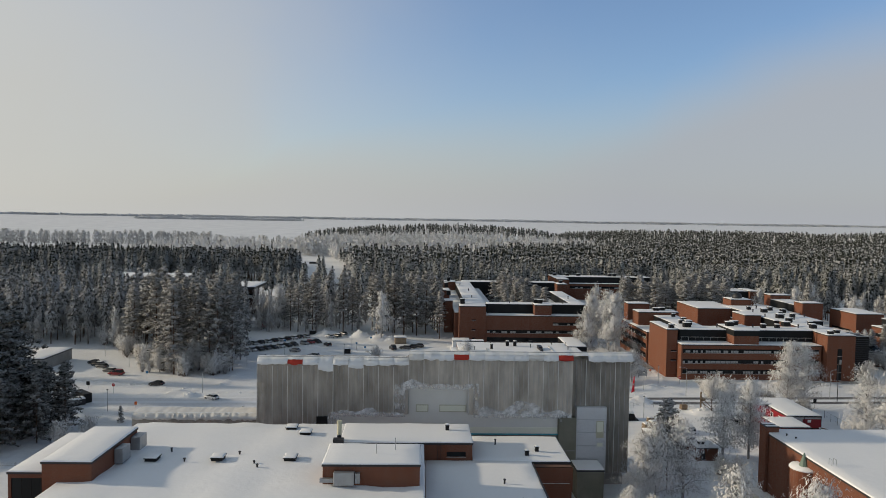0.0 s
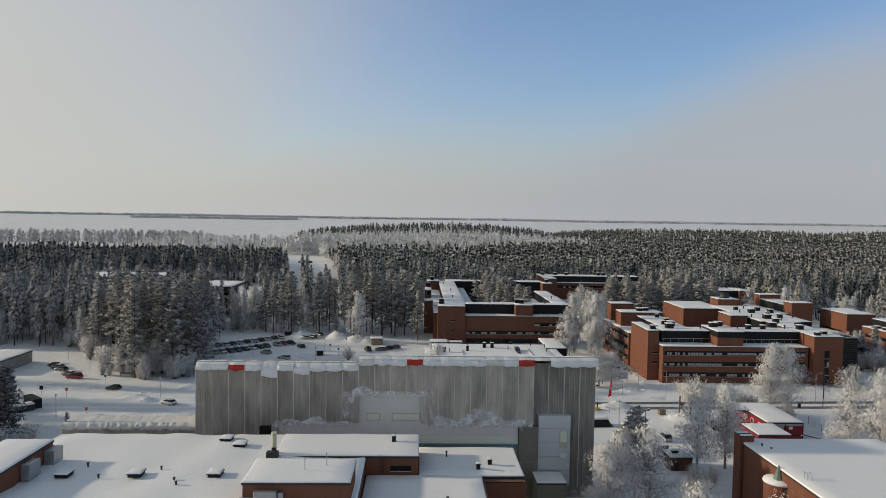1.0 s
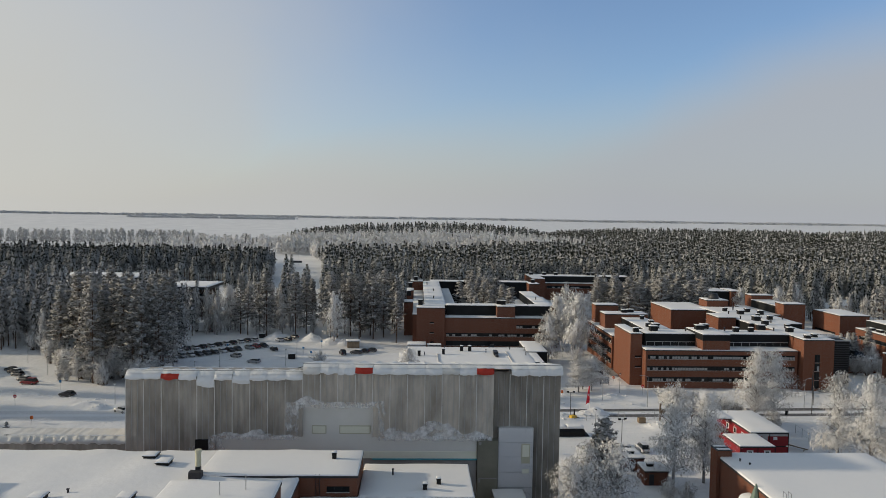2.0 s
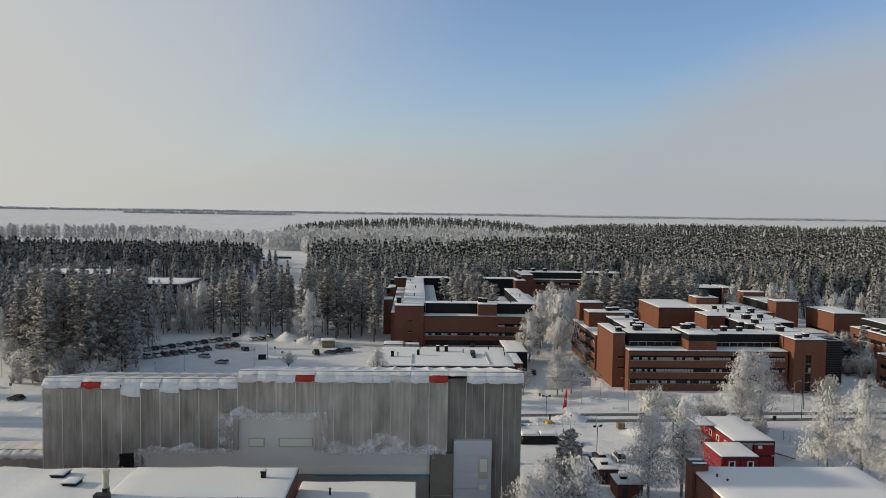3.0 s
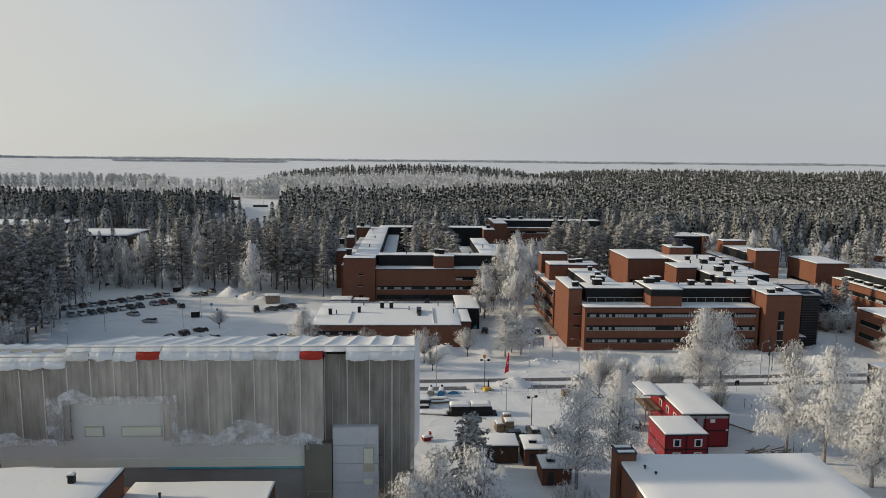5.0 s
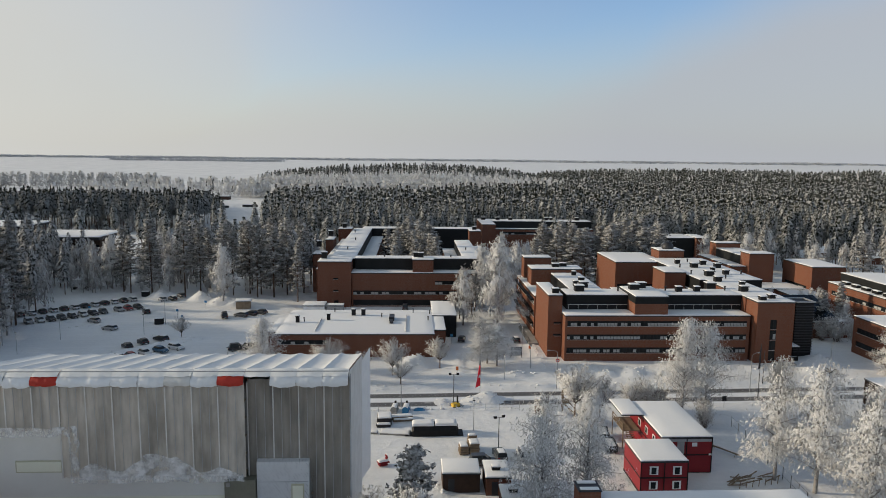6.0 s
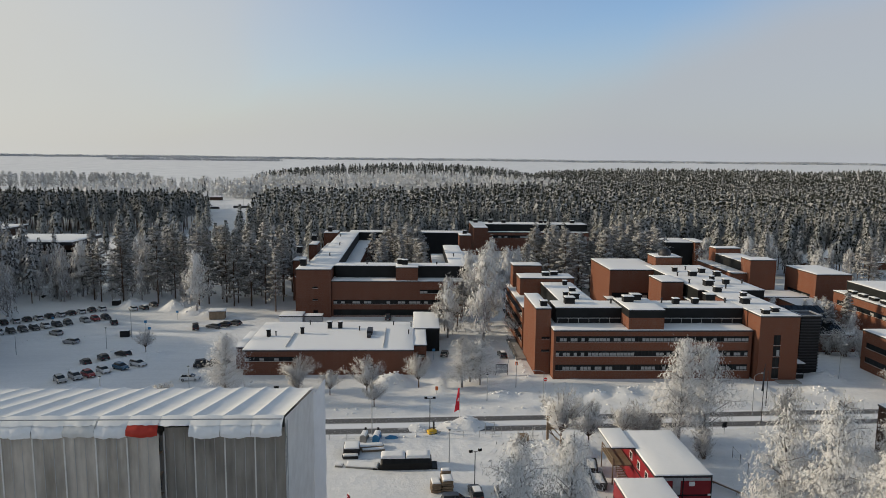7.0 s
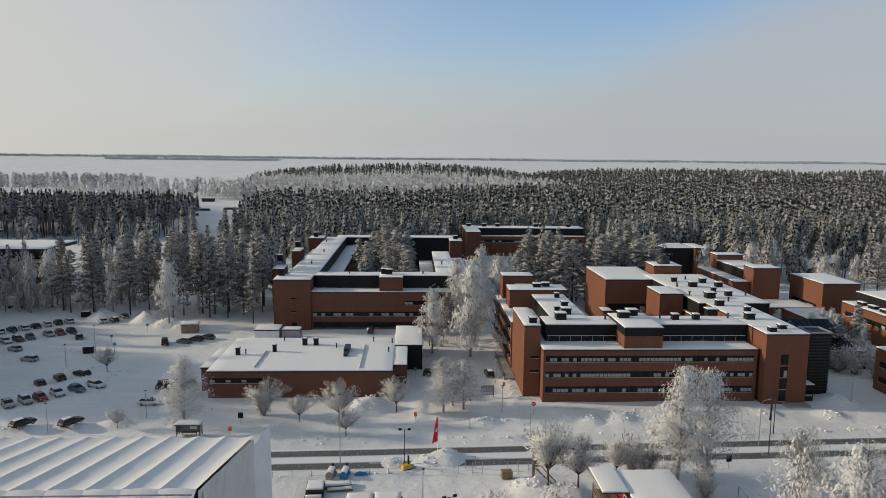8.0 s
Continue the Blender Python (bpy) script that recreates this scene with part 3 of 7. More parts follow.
A.block(79.4, 237.1, 0, 96, 269, 11.2, faces=[("W", [(a, b, 237.6, 268.4, 28, 0.1) for a, b in ROWS_A])])
A.block(80.0, 234.1, 0, 82.6, 237.0, 11.2)
A.block(82.7, 226.1, 0, 96, 237, 11.2, snow=True)
A.block(84.2, 219.6, 11.2, 128.0, 227, 15.0, CLAD, edge=0.2)
A.block(86.6, 227.1, 11.2, 94.8, 251.5, 15.0, CLAD, edge=0.2)
A.block(99.4, 213.8, 11.2, 107.4, 226.5, 14.0, snow=False)
A.block(99.4, 213.8, 14.0, 107.4, 226.5, 15.8, CLAD)
A.block(80.9, 251.6, 11.2, 95.8, 258.6, 16.2, BRICK)
A.block(80.7, 263.8, 11.2, 89.0, 269, 17.8)
A.block(84.0, 258.7, 11.2, 88.5, 263.7, 15.5, CLAD)
A.block(128.3, 211.8, 0, 137.3, 217.5, 14.9, faces=[("S", [(0.6 + 2.55 * i, 2.95 + 2.55 * i, 131.6, 133.2, 2, 0.15) for i in range(4)])])
A.block(128.1, 217.6, 0, 137.3, 241, 15.0, faces=[])
A.block(126.0, 241.1, 0, 144.6, 283, 11.3)
A.block(126.4, 241.2, 11.3, 144.2, 282.6, 15.0, CLAD, edge=0.2)
A.block(119.4, 249, 0, 125.5, 259.0, 15.8)
A.block(112.6, 275, 0, 129.0, 298, 14.8, faces=[("S", [(5.6, 7.6, 113.4, 128, 9, 0.1), (1.2, 2.8, 115, 128, 8, 0.1)])])
A.block(111.0, 270.5, 0, 113.6, 274.9, 6.4, BRICK_DARK)
A.block(129.8, 283.2, 0, 138.3, 291, 17.6)
A.block(110.0, 226.6, 0, 127.8, 236.0, 5.5, BRICK_DARK)
A.box("coping", SILL, (84.5, 219.2, 12.6, 99.2, 219.3, 12.72), (107.6, 219.2, 12.6, 127.6, 219.3, 12.72))
A.box("rail_post", SILL, *[(84.6 + i * 2.4, 219.2, 11.4, 84.66 + i * 2.4, 219.26, 12.7) for i in range(18) if not 98.5 < 84.6 + i * 2.4 < 108])
A.box("entrance_step", CONCRETE, (132.5, 209.6, 0, 137.5, 211.75, 0.35))
# louvred stair tower and glass porch
A.box("louvre_tower", BLACK, (140.9, 217.5, 0, 145.4, 222.5, 13.6))
for i in range(18):
    A.box("louvre", METAL_DARK, (140.75, 217.3, 1.0 + i * 0.68, 145.55, 217.48, 1.28 + i * 0.68))
for i in range(18):
    A.box("louvre", METAL_DARK, (140.7, 217.5, 1.0 + i * 0.68, 140.87, 222.5, 1.28 + i * 0.68))
A.box("louvre_tower_rim", METAL, (140.7, 217.2, 13.6, 145.6, 217.5, 13.9), (140.7, 222.2, 13.6, 145.6, 222.5, 13.9), (140.7, 217.5, 13.6, 141.0, 222.2, 13.9), (145.3, 217.5, 13.6, 145.6, 222.2, 13.9))
A.box("porch", BLACK, (137.5, 213.5, 0.0, 140.0, 213.65, 1.0), (139.9, 213.5, 0, 140.05, 213.65, 3.2), (137.5, 213.5, 3.0, 140.0, 213.65, 3.2), (139.9, 216.8, 0, 140.05, 216.95, 3.2))
A.roof(137.5, 213.6, 140.3, 217.2, 3.5, 0.25, 0.2, 0.1)
for x, y in ((88.2, 224.0), (90.5, 229), (91.8, 236.5), (89, 231.5), (92.2, 247), (113.5, 223.5), (118.2, 223.6), (123.5, 228), (130, 238), (131.5, 247), (136, 255), (133.2, 262), (140.5, 262),
             (137.5, 249.5), (138.5, 268), (131, 270), (130.5, 224), (133.5, 231)):
    big = 1.0 + 0.35 * math.sin(x * 3.1 + y)
    A.vent(x, y, 15.15, 1.5 * big, 1.3 * big, 0.75 + 0.35 * big)
for x, y in ((104, 224.3), (101.5, 222.0)):
    A.vent(x, y, 15.95, 2.0, 1.5, 1.1)
for x, y in ((88.5, 255), (91, 256)):
    A.vent(x, y, 15.85, 1.7, 1.3, 1.2)
for x, y in ((130.2, 213.6), (133.4, 215.6), (81.2, 219.0)):
    A.vent(x, y, 14.75 if x > 100 else 15.55, 1.3, 1.1, 1.0)
for x, y in ((127.5, 250), (134.3, 242.5), (142.3, 250), (128.8, 262), (135.5, 273), (98, 223.5), (110.5, 224.5), (126, 224.8)):
    A.pipe(x, y, 15.2, 0.22, 1.0)
part("roof_dome", (lambda b: (bmesh.ops.create_uvsphere(b, u_segments=16, v_segments=10, radius=2.0, matrix=Matrix.Translation((134 - 80, 287 - 213.7, 18.2))), b)[1])(bmesh.new()), METAL_DARK, A.root, smooth=True)
# sunshades and galleries along the lane side
for z in (3.6, 6.9, 10.1):
    A.box("gallery_rail", BLACK, (78.5, 238.0, z, 79.36, 268.6, z + 0.12))
    for i in range(15):
        A.box("gallery_bracket", BLACK, (78.5, 238.4 + i * 2.1, z - 0.45, 79.36, 238.5 + i * 2.1, z - 0.004))
A.box("lane_ramp", CONCRETE, (76.6, 228.0, 0, 79.1, 246.0, 0.5))
for i in range(10):
    A.box("ramp_post", METAL_DARK, (76.7, 228.1 + i * 1.95, 0.504, 76.76, 228.16 + i * 1.95, 1.5))
A.box("ramp_rail", METAL_DARK, (76.68, 228.0, 1.504, 76.78, 246.0, 1.56))

# ---- the block with a wooded court ----
B = House("campus_building", 15, 274, "red-brick campus block round a wooded court, snow on its roofs")
B.block(26.7, 274.2, 0, 67, 284, 11.1, BRICK_DARK, faces=[("S", [(0.5, 2.3, 27.2, 66.5, 14, 0.0), (4.0, 5.3, 27.2, 66.5, 34, 0.22), (7.3, 8.5, 53.6, 66.5, 11, 0.3)])])
B.block(16.1, 273.4, 0, 26.6, 281, 14.8, BRICK_DARK, faces=[("S", [(1.2, 2.2, 21.2, 22.6, 1, 0.0), (5.2, 5.7, 21.0, 22.6, 1, 0.0), (9.0, 9.5, 21.0, 22.6, 1, 0.0)])])
B.block(27.5, 279.5, 11.1, 67.5, 285, 15, CLAD, edge=0.2)
B.block(46.3, 274.3, 11.1, 53, 281, 15.4, BRICK_DARK)
B.block(14.6, 281.2, 0, 19, 370.3, 11.1, BRICK_DARK)
B.block(19.1, 281.2, 0, 27.3, 377.1, 14.7, CLAD, edge=0.2)
B.block(27.4, 285.2, 0, 32.5, 377.1, 11, BRICK_DARK)
B.block(63.2, 285.3, 0, 69.3, 334.1, 14.5, CLAD, edge=0.2)
B.block(58.5, 285.3, 0, 63.1, 334.1, 11, BRICK_DARK)
B.block(69.4, 302.5, 0, 74.5, 336.4, 11.8, BRICK_DARK)
B.block(23, 377.1, 0, 75, 385, 14.7, CLAD, edge=0.2)
B.block(44, 372.5, 0, 51, 377.1, 16.9, BRICK_DARK)
B.block(71, 353.3, 0, 76, 361.2, 16.3, BRICK_DARK)
B.block(11, 297.9, 0, 14.5, 305.9, 13.8, BRICK_DARK)
B.block(11.5, 331.9, 0, 14.5, 340.9, 14.8, BRICK_DARK)
B.block(13, 364.6, 0, 19, 372.5, 15.8, BRICK_DARK)
for x, y in ((17.5, 279), (12.8, 302), (13, 336.5), (15.5, 368), (49, 278.5), (47.5, 279.5), (73.5, 358)):
    B.vent(x, y, 15.1 if y < 285 else 15.9, 1.5, 1.2, 1.6)
for x, y in ((37, 282), (59, 282), (23, 302), (23.5, 330), (21, 358), (65.5, 302)):
    B.pipe(x, y, 14.8, 0.2, 1.0)
B.box("loading_canopy", WHITE_PAINT, (13.0, 262.5, 0, 19.5, 268.0, 2.6))
B.roof(13.0, 262.5, 19.5, 268.0, 2.9, 0.3)
B.box("container", METAL, (20.0, 264.0, 0, 25.0, 267.0, 2.4))
B.roof(20.0, 264.0, 25.0, 267.0, 2.6, 0.25)

# ---- the low brick block by the car park ----
M = House("low_brick_building", 13, 217, "low brown-brick block with a wide snow-covered flat roof")
M.block(13.4, 217.2, 0, 51.6, 243.0, 5.75, BRICK_DARK, faces=[("S", [(3.2, 4.25, 13.8, 25.8, 11, 0.15)])])
M.block(10.9, 221.5, 0, 13.3, 236.0, 5.2, BRICK_DARK)
M.block(51.7, 221.8, 0, 54.6, 236.0, 5.6, BRICK_DARK, faces=[("S", [(2.7, 3.4, 52.2, 54.2, 3, 0.3)])])
M.block(51.7, 236.1, 0, 58.2, 254.0, 6.0, CLAD)
M.box("roof_hatch", METAL_DARK, (40.3, 229.5, 6.0, 41.6, 233.5, 7.0), (40.5, 226.8, 6.0, 41.4, 229.2, 6.6))
M.box("roof_ridge", SILL, (22.65, 219.0, 5.95, 22.8, 231.5, 6.2), (44.65, 218.5, 5.95, 44.8, 236.0, 6.2))
for x, y, w in ((17.0, 228.5, 0.75), (30.6, 236.5, 0.9), (33.2, 236.5, 0.9), (24.6, 231.0, 0.7)):
    M.vent(x, y, 5.95, w, w, 1.35)
for x, y in ((38.2, 234.0), (18.6, 229.0), (25.2, 240.0), (46.5, 239.5), (50.4, 230.5), (51.0, 238.0)):
    M.pipe(x, y, 5.95, 0.14, 1.0)

# ---- far brick blocks ----
D = House("long_brick_building", 82, 408, "long brick block with dark upper storey under snow")
D.block(82, 408, 0, 89, 439, 14, BRICK_DARK)
D.block(89.1, 424, 0, 144, 439, 10.0, BRICK_DARK, faces=[("S", [(7.0, 8.4, 93, 142, 30, 0.15)])])
D.block(89.1, 428, 10.0, 144, 439, 13.8, CLAD, edge=0.2)
for x in (85, 93, 100, 120, 123, 137):
    D.vent(x, 433, 14.2, 1.8, 1.4, 1.1)
D2 = House("brick_building", 163, 353, "brick block with snowy flat roof by the wood")
D2.block(160, 356, 0, 172, 372, 13.5, CLAD)
D2.block(172.1, 354, 0, 177.6, 368, 13.8, BRICK_DARK)
G = House("brick_building", 168, 298, "brick block with a tower end and low snowy annexe")
G.block(168.6, 298, 0, 177.8, 305, 14.6)
G.block(168.6, 305.1, 0, 177.8, 326, 13.0, CLAD, edge=0.2)
G.block(163.5, 300, 0, 168.5, 331, 9.6, faces=[("W", [(6.6, 7.8, 302, 330, 20, 0.1)])])
G.block(168.6, 326.1, 0, 178.5, 332, 15.0)
G.block(166, 286, 0, 183, 297.8, 4.0, BRICK_DARK)
EH = House("brick_building", 186, 285, "brick hall with snowy flat roof")
EH.block(184.6, 285, 0, 196.6, 304, 11.8, faces=[("W", [(3.0, 4.6, 288, 302, 8, 0.1)])])
EH.block(182.6, 205, 0, 200, 272, 9.0, faces=[("W", [(5.2, 6.6, 208, 270, 36, 0.1)])])
EH.block(186.6, 212, 9.0, 200, 272, 12.0, CLAD, edge=0.2)
EH.block(173, 272.2, 0, 184.5, 296, 3.6, BRICK_DARK)
for i in range(12):
    EH.vent(184.6, 212 + i * 4.9, 9.2, 1.2, 2.2, 0.7)
AT = House("glass_atrium", 150, 226, "low glazed atrium with a sloping snowy glass roof")
AT.block(147.5, 235.0, 0, 166, 258, 4.6, BRICK_DARK)
for i in range(9):
    ab = bmesh.new()
    x = 149.0 + i * 1.6 - 150
    q = [ab.verts.new(p) for p in ((x, 9.0, 5.0), (x + 1.4, 9.0, 5.0), (x + 1.4, 22, 9.5), (x, 22, 9.5), (x, 9.0, 4.8), (x + 1.4, 9.0, 4.8), (x + 1.4, 22, 4.8), (x, 22, 4.8))]
    for f in ((0, 1, 2, 3), (0, 4, 5, 1), (1, 5, 6, 2), (2, 6, 7, 3), (3, 7, 4, 0)):
        ab.faces.new([q[k] for k in f])
    part("glass_bay", ab, GLASS, AT.root)
RB = House("brick_building", 158, 205, "two-storey brick wing with ribbon windows beside the road")
RB.block(158.5, 196, 0, 176, 221.5, 9.4, faces=[("W", [(2.0, 3.3, 198, 220, 14, 0.15), (5.4, 6.7, 198, 220, 14, 0.15)]), ("S", [(2.0, 3.3, 160, 175, 10, 0.15), (5.4, 6.7, 160, 175, 10, 0.15)])])
LOWH = House("dark_timber_shed", 128, 168, "dark timber-clad shed with snow on its roof")
LOWH.block(129.8, 158.0, 0, 146, 174, 8.6, WOOD_DARK)
for i in range(26):
    LOWH.box("cladding_batten", WOOD_DARK, (129.7, 158.2 + i * 0.6, 0, 129.79, 158.34 + i * 0.6, 8.2))

# pavilion in the wood, small houses
PV = House("pavilion", -90, 340, "brown timber hall with broad overhanging snowy roof among pines", "hall")
PV.block(-106, 342, 0, -82, 356, 13.4, WOOD_DARK, snow=False, faces=[("S", [(8.6, 10.8, -103, -82, 7, 0.3)])])
PV.roof(-110, 335, -79.5, 360, 14.8, 0.5, 1.2, 0.4)
PV.box("canopy_post", WOOD_DARK, *[(-80 - i * 6, 336.5, 0, -79.5 - i * 6, 337, 13.5) for i in range(5)])
PV.block(-152, 359, 0, -123, 376, 15.9, WOOD_DARK, snow=False)
PV.roof(-160, 356, -120, 380, 16.8, 0.5, 0.8, 0.4)
SH = House("small_outbuilding", -118, 222, "small outbuilding with pale wall and snowy flat roof")
SH.block(-126, 218.5, 0, -117.0, 236, 3.8, CONCRETE, h=0.4, faces=[("S", [(1.0, 2.2, -121, -118, 2, 0.0)])])
for hx, hy in ((232, 372), (250, 388), (268, 372)):
    hh = House("cottage", hx, hy, "small cottage with a pitched snowy roof among trees", "house", group="cottages")
    hh.block(hx - 6, hy - 4, 0, hx + 6, hy + 4, 3.6, BRICK_DARK, snow=False)
    gb = bmesh.new()
    q = [gb.verts.new(p) for p in ((-6.8, -5, 3.3), (6.8, -5, 3.3), (6.8, 5, 3.3), (-6.8, 5, 3.3), (-6.8, 0, 6.2), (6.8, 0, 6.2))]
    for f in ((0, 1, 5, 4), (2, 3, 4, 5), (0, 4, 3), (1, 2, 5), (3, 2, 1, 0)):
        gb.faces.new([q[k] for k in f])
    part("pitched_roof", gb, ROOF_SNOW, hh.root)
CS = House("field_hut", -156, 810, "far low hut with a snowy roof beside an open snow field", "hut")
CS.block(-162, 806, 0, -150, 812, 3.6, WOOD_DARK, h=0.5)
for x0, y0, x1 in ((-147, 692, -121), (-128, 642, -116), (-112, 705, -98)):
    rb = House("rink_board", x0, y0, "low dark boards of a snowed-in ice rink", "rink boards", group="rink boards")
    rb.box("board", METAL_DARK, (x0, y0, 0, x1, y0 + 0.25, 2.0))
    rb.box("cap_rail", WHITE_PAINT, (x0, y0 - 0.05, 2.0, x1, y0 + 0.3, 2.12))


# clods of ploughed snow along the banks and heaps
clod = random.Random(21)
cv, cf = [], []
ico = bmesh.new()
bmesh.ops.create_icosphere(ico, subdivisions=1, radius=1.0)
ico_v, ico_f = [v.co.copy() for v in ico.verts], [[v.index for v in f.verts] for f in ico.faces]
ico.free()
spots = []
for px, py, r, h in PILES:
    spots += [(px + clod.gauss(0, r * 0.42), py + clod.gauss(0, r * 0.42), 0.34) for _ in range(int(11 * r))]
for i in range(420):
    x = clod.uniform(-60, 160)
    off = clod.choice((7.4, 7.4, -6.2))
    if not (55.5 < x < 60.5 or 76 < x < 83 or 62 < x < 74 and off < 0 or 4 < x < 11):
        spots.append((x, road_y(x) + off + clod.gauss(0, 0.9), 0.34))
for i in range(130):
    spots.append((clod.uniform(84, 127), 206.5 + clod.gauss(0, 1.5), 0.42))
for ax, ay, bx, by, w, h in RIDGES:
    for i in range(int(math.hypot(bx - ax, by - ay) * 1.6)):
        k = clod.random()
        spots.append((ax + (bx - ax) * k + clod.gauss(0, w * 0.35), ay + (by - ay) * k + clod.gauss(0, w * 0.35), 0.3))
for x, y, big in spots:
    r = big * clod.uniform(0.15, 0.9) ** 1.4
    z, at = ground_z(x, y), len(cv)
    for v in ico_v:
        k = r * clod.uniform(0.7, 1.3)
        cv.append((x + v.x * k * 1.3, y + v.y * k * 1.3, z - 0.15 * r + v.z * k * 0.6))
    cf += [[at + i for i in f] for f in ico_f]
tagged(new("snow_clods", mesh_of("snow_clods", cv, cf, [SNOW], True)), "lumps of ploughed snow along banks and heaps", "snow clods", kind="stuff")

# ---- the building under renovation and its scaffold ----
S = House("renovation_building", -29, 127, "building under renovation with pale new facade boards", "building")
S.box("wall", CONCRETE, (-28.6, 128.2, 0, 39.0, 143.0, 20.4), (-28.6, 128.2, 20.4, 39.0, 134.0, 23.0))
for z in (6.5, 10.2, 13.9, 17.6, 21.3):
    S.box("window_opening", BLACK, *[(-27.2 + i * 3.3, 128.05, z, -25.2 + i * 3.3, 128.19, z + 1.5) for i in range(20)])
S.box("facade_panel", WHITE_BOARD, (-16.2, 126.2, 10.9, 26.0, 127.6, 13.9), (-2.9, 126.2, 13.9, 10.4, 127.6, 19.3))
S.box("insulation_band", CREAM, (-10.5, 126.12, 10.3, 26.0, 126.19, 11.45))
S.box("plinth", CONCRETE, (-16.2, 126.3, 0, 26.0, 127.6, 10.85))
for x0, x1 in ((-0.35, 1.95), (4.0, 8.95)):
    w = S.box("window", BEIGE, (x0, 126.1, 14.25, x1, 126.18, 15.6), label="boarded window in a beige surround")
    S.box("window_board", CREAM, (x0 + 0.15, 126.03, 14.4, x1 - 0.15, 126.09, 15.45), parent=w)
part("service_pipe", tubes(((9.3 + 29, -0.9, 10.15), (26.2 + 29, -0.9, 10.15), 0.14), ((9.3 + 29, -0.65, 10.35), (26.2 + 29, -0.65, 10.4), 0.1), n=8), TEAL, S.root, "teal service pipe along the facade")
S.box("stair_core", CONCRETE_GREEN, (26.1, 125.6, 0, 29.4, 128.1, 13.4))
S.box("core_panel", CONCRETE, (26.3, 125.52, 7.2, 29.2, 125.58, 7.35), (26.3, 125.52, 12.7, 26.7, 125.58, 13.2), (26.3, 125.52, 6.6, 26.6, 125.58, 7.1))
S.box("membrane_wall", PRINTED, (29.5, 126.0, 3.0, 35.1, 128.1, 15.3))
S.box("panel_joint", METAL, *[(29.55, 125.95, z, 35.05, 125.98, z + 0.05) for z in (5.6, 8.1, 10.6, 13.0)])
ow = S.box("window", BEIGE, (33.2, 125.9, 9.6, 34.6, 125.97, 12.8), label="boarded opening in the membrane")
S.box("window_board", CREAM, (33.35, 125.84, 10.7, 34.45, 125.89, 12.6), (33.35, 125.84, 8.0, 34.45, 125.89, 8.7), parent=ow)
S.box("low_shed", CONCRETE_GREEN, (28.6, 120.6, 0, 33.4, 125.4, 5.2))
S.roof(28.6, 120.6, 33.4, 125.4, 5.5, 0.25)
S.box("dark_opening", BLACK, (-18.4, 125.1, 10.4, -16.4, 127.6, 13.5))

SC = thing("scaffold", -29.2, 125.5, 0, 0, "sheeted scaffold with grey debris netting and white tarpaulin roof", "scaffold")
BAY = 68.7 / 25


def sheet(f, nu, nv):
    """A mesh from a function of (u, v) in 0..1."""
    bm = bmesh.new()
    g = [[bm.verts.new(f(i / nu, j / nv)) for i in range(nu + 1)] for j in range(nv + 1)]
    for j in range(nv):
        for i in range(nu):
            bm.faces.new((g[j][i], g[j][i + 1], g[j + 1][i + 1], g[j + 1][i]))
    return bm


def wob(x, y, z):
    return noise.noise(Vector((x, y, z)))


def bay_top(i):
    return 23.55 if i < 10 else 24.75


def bay_front(i):
    return 0.0 if i < 21 else 1.4


def bay_foot(i):
    x = -29.2 + i * BAY
    if i < 5:
        return 11.2
    if x < -4:
        return 14.0
    if x < 8.0:
        return 19.2
    return 13.9 if i < 21 else 2.6


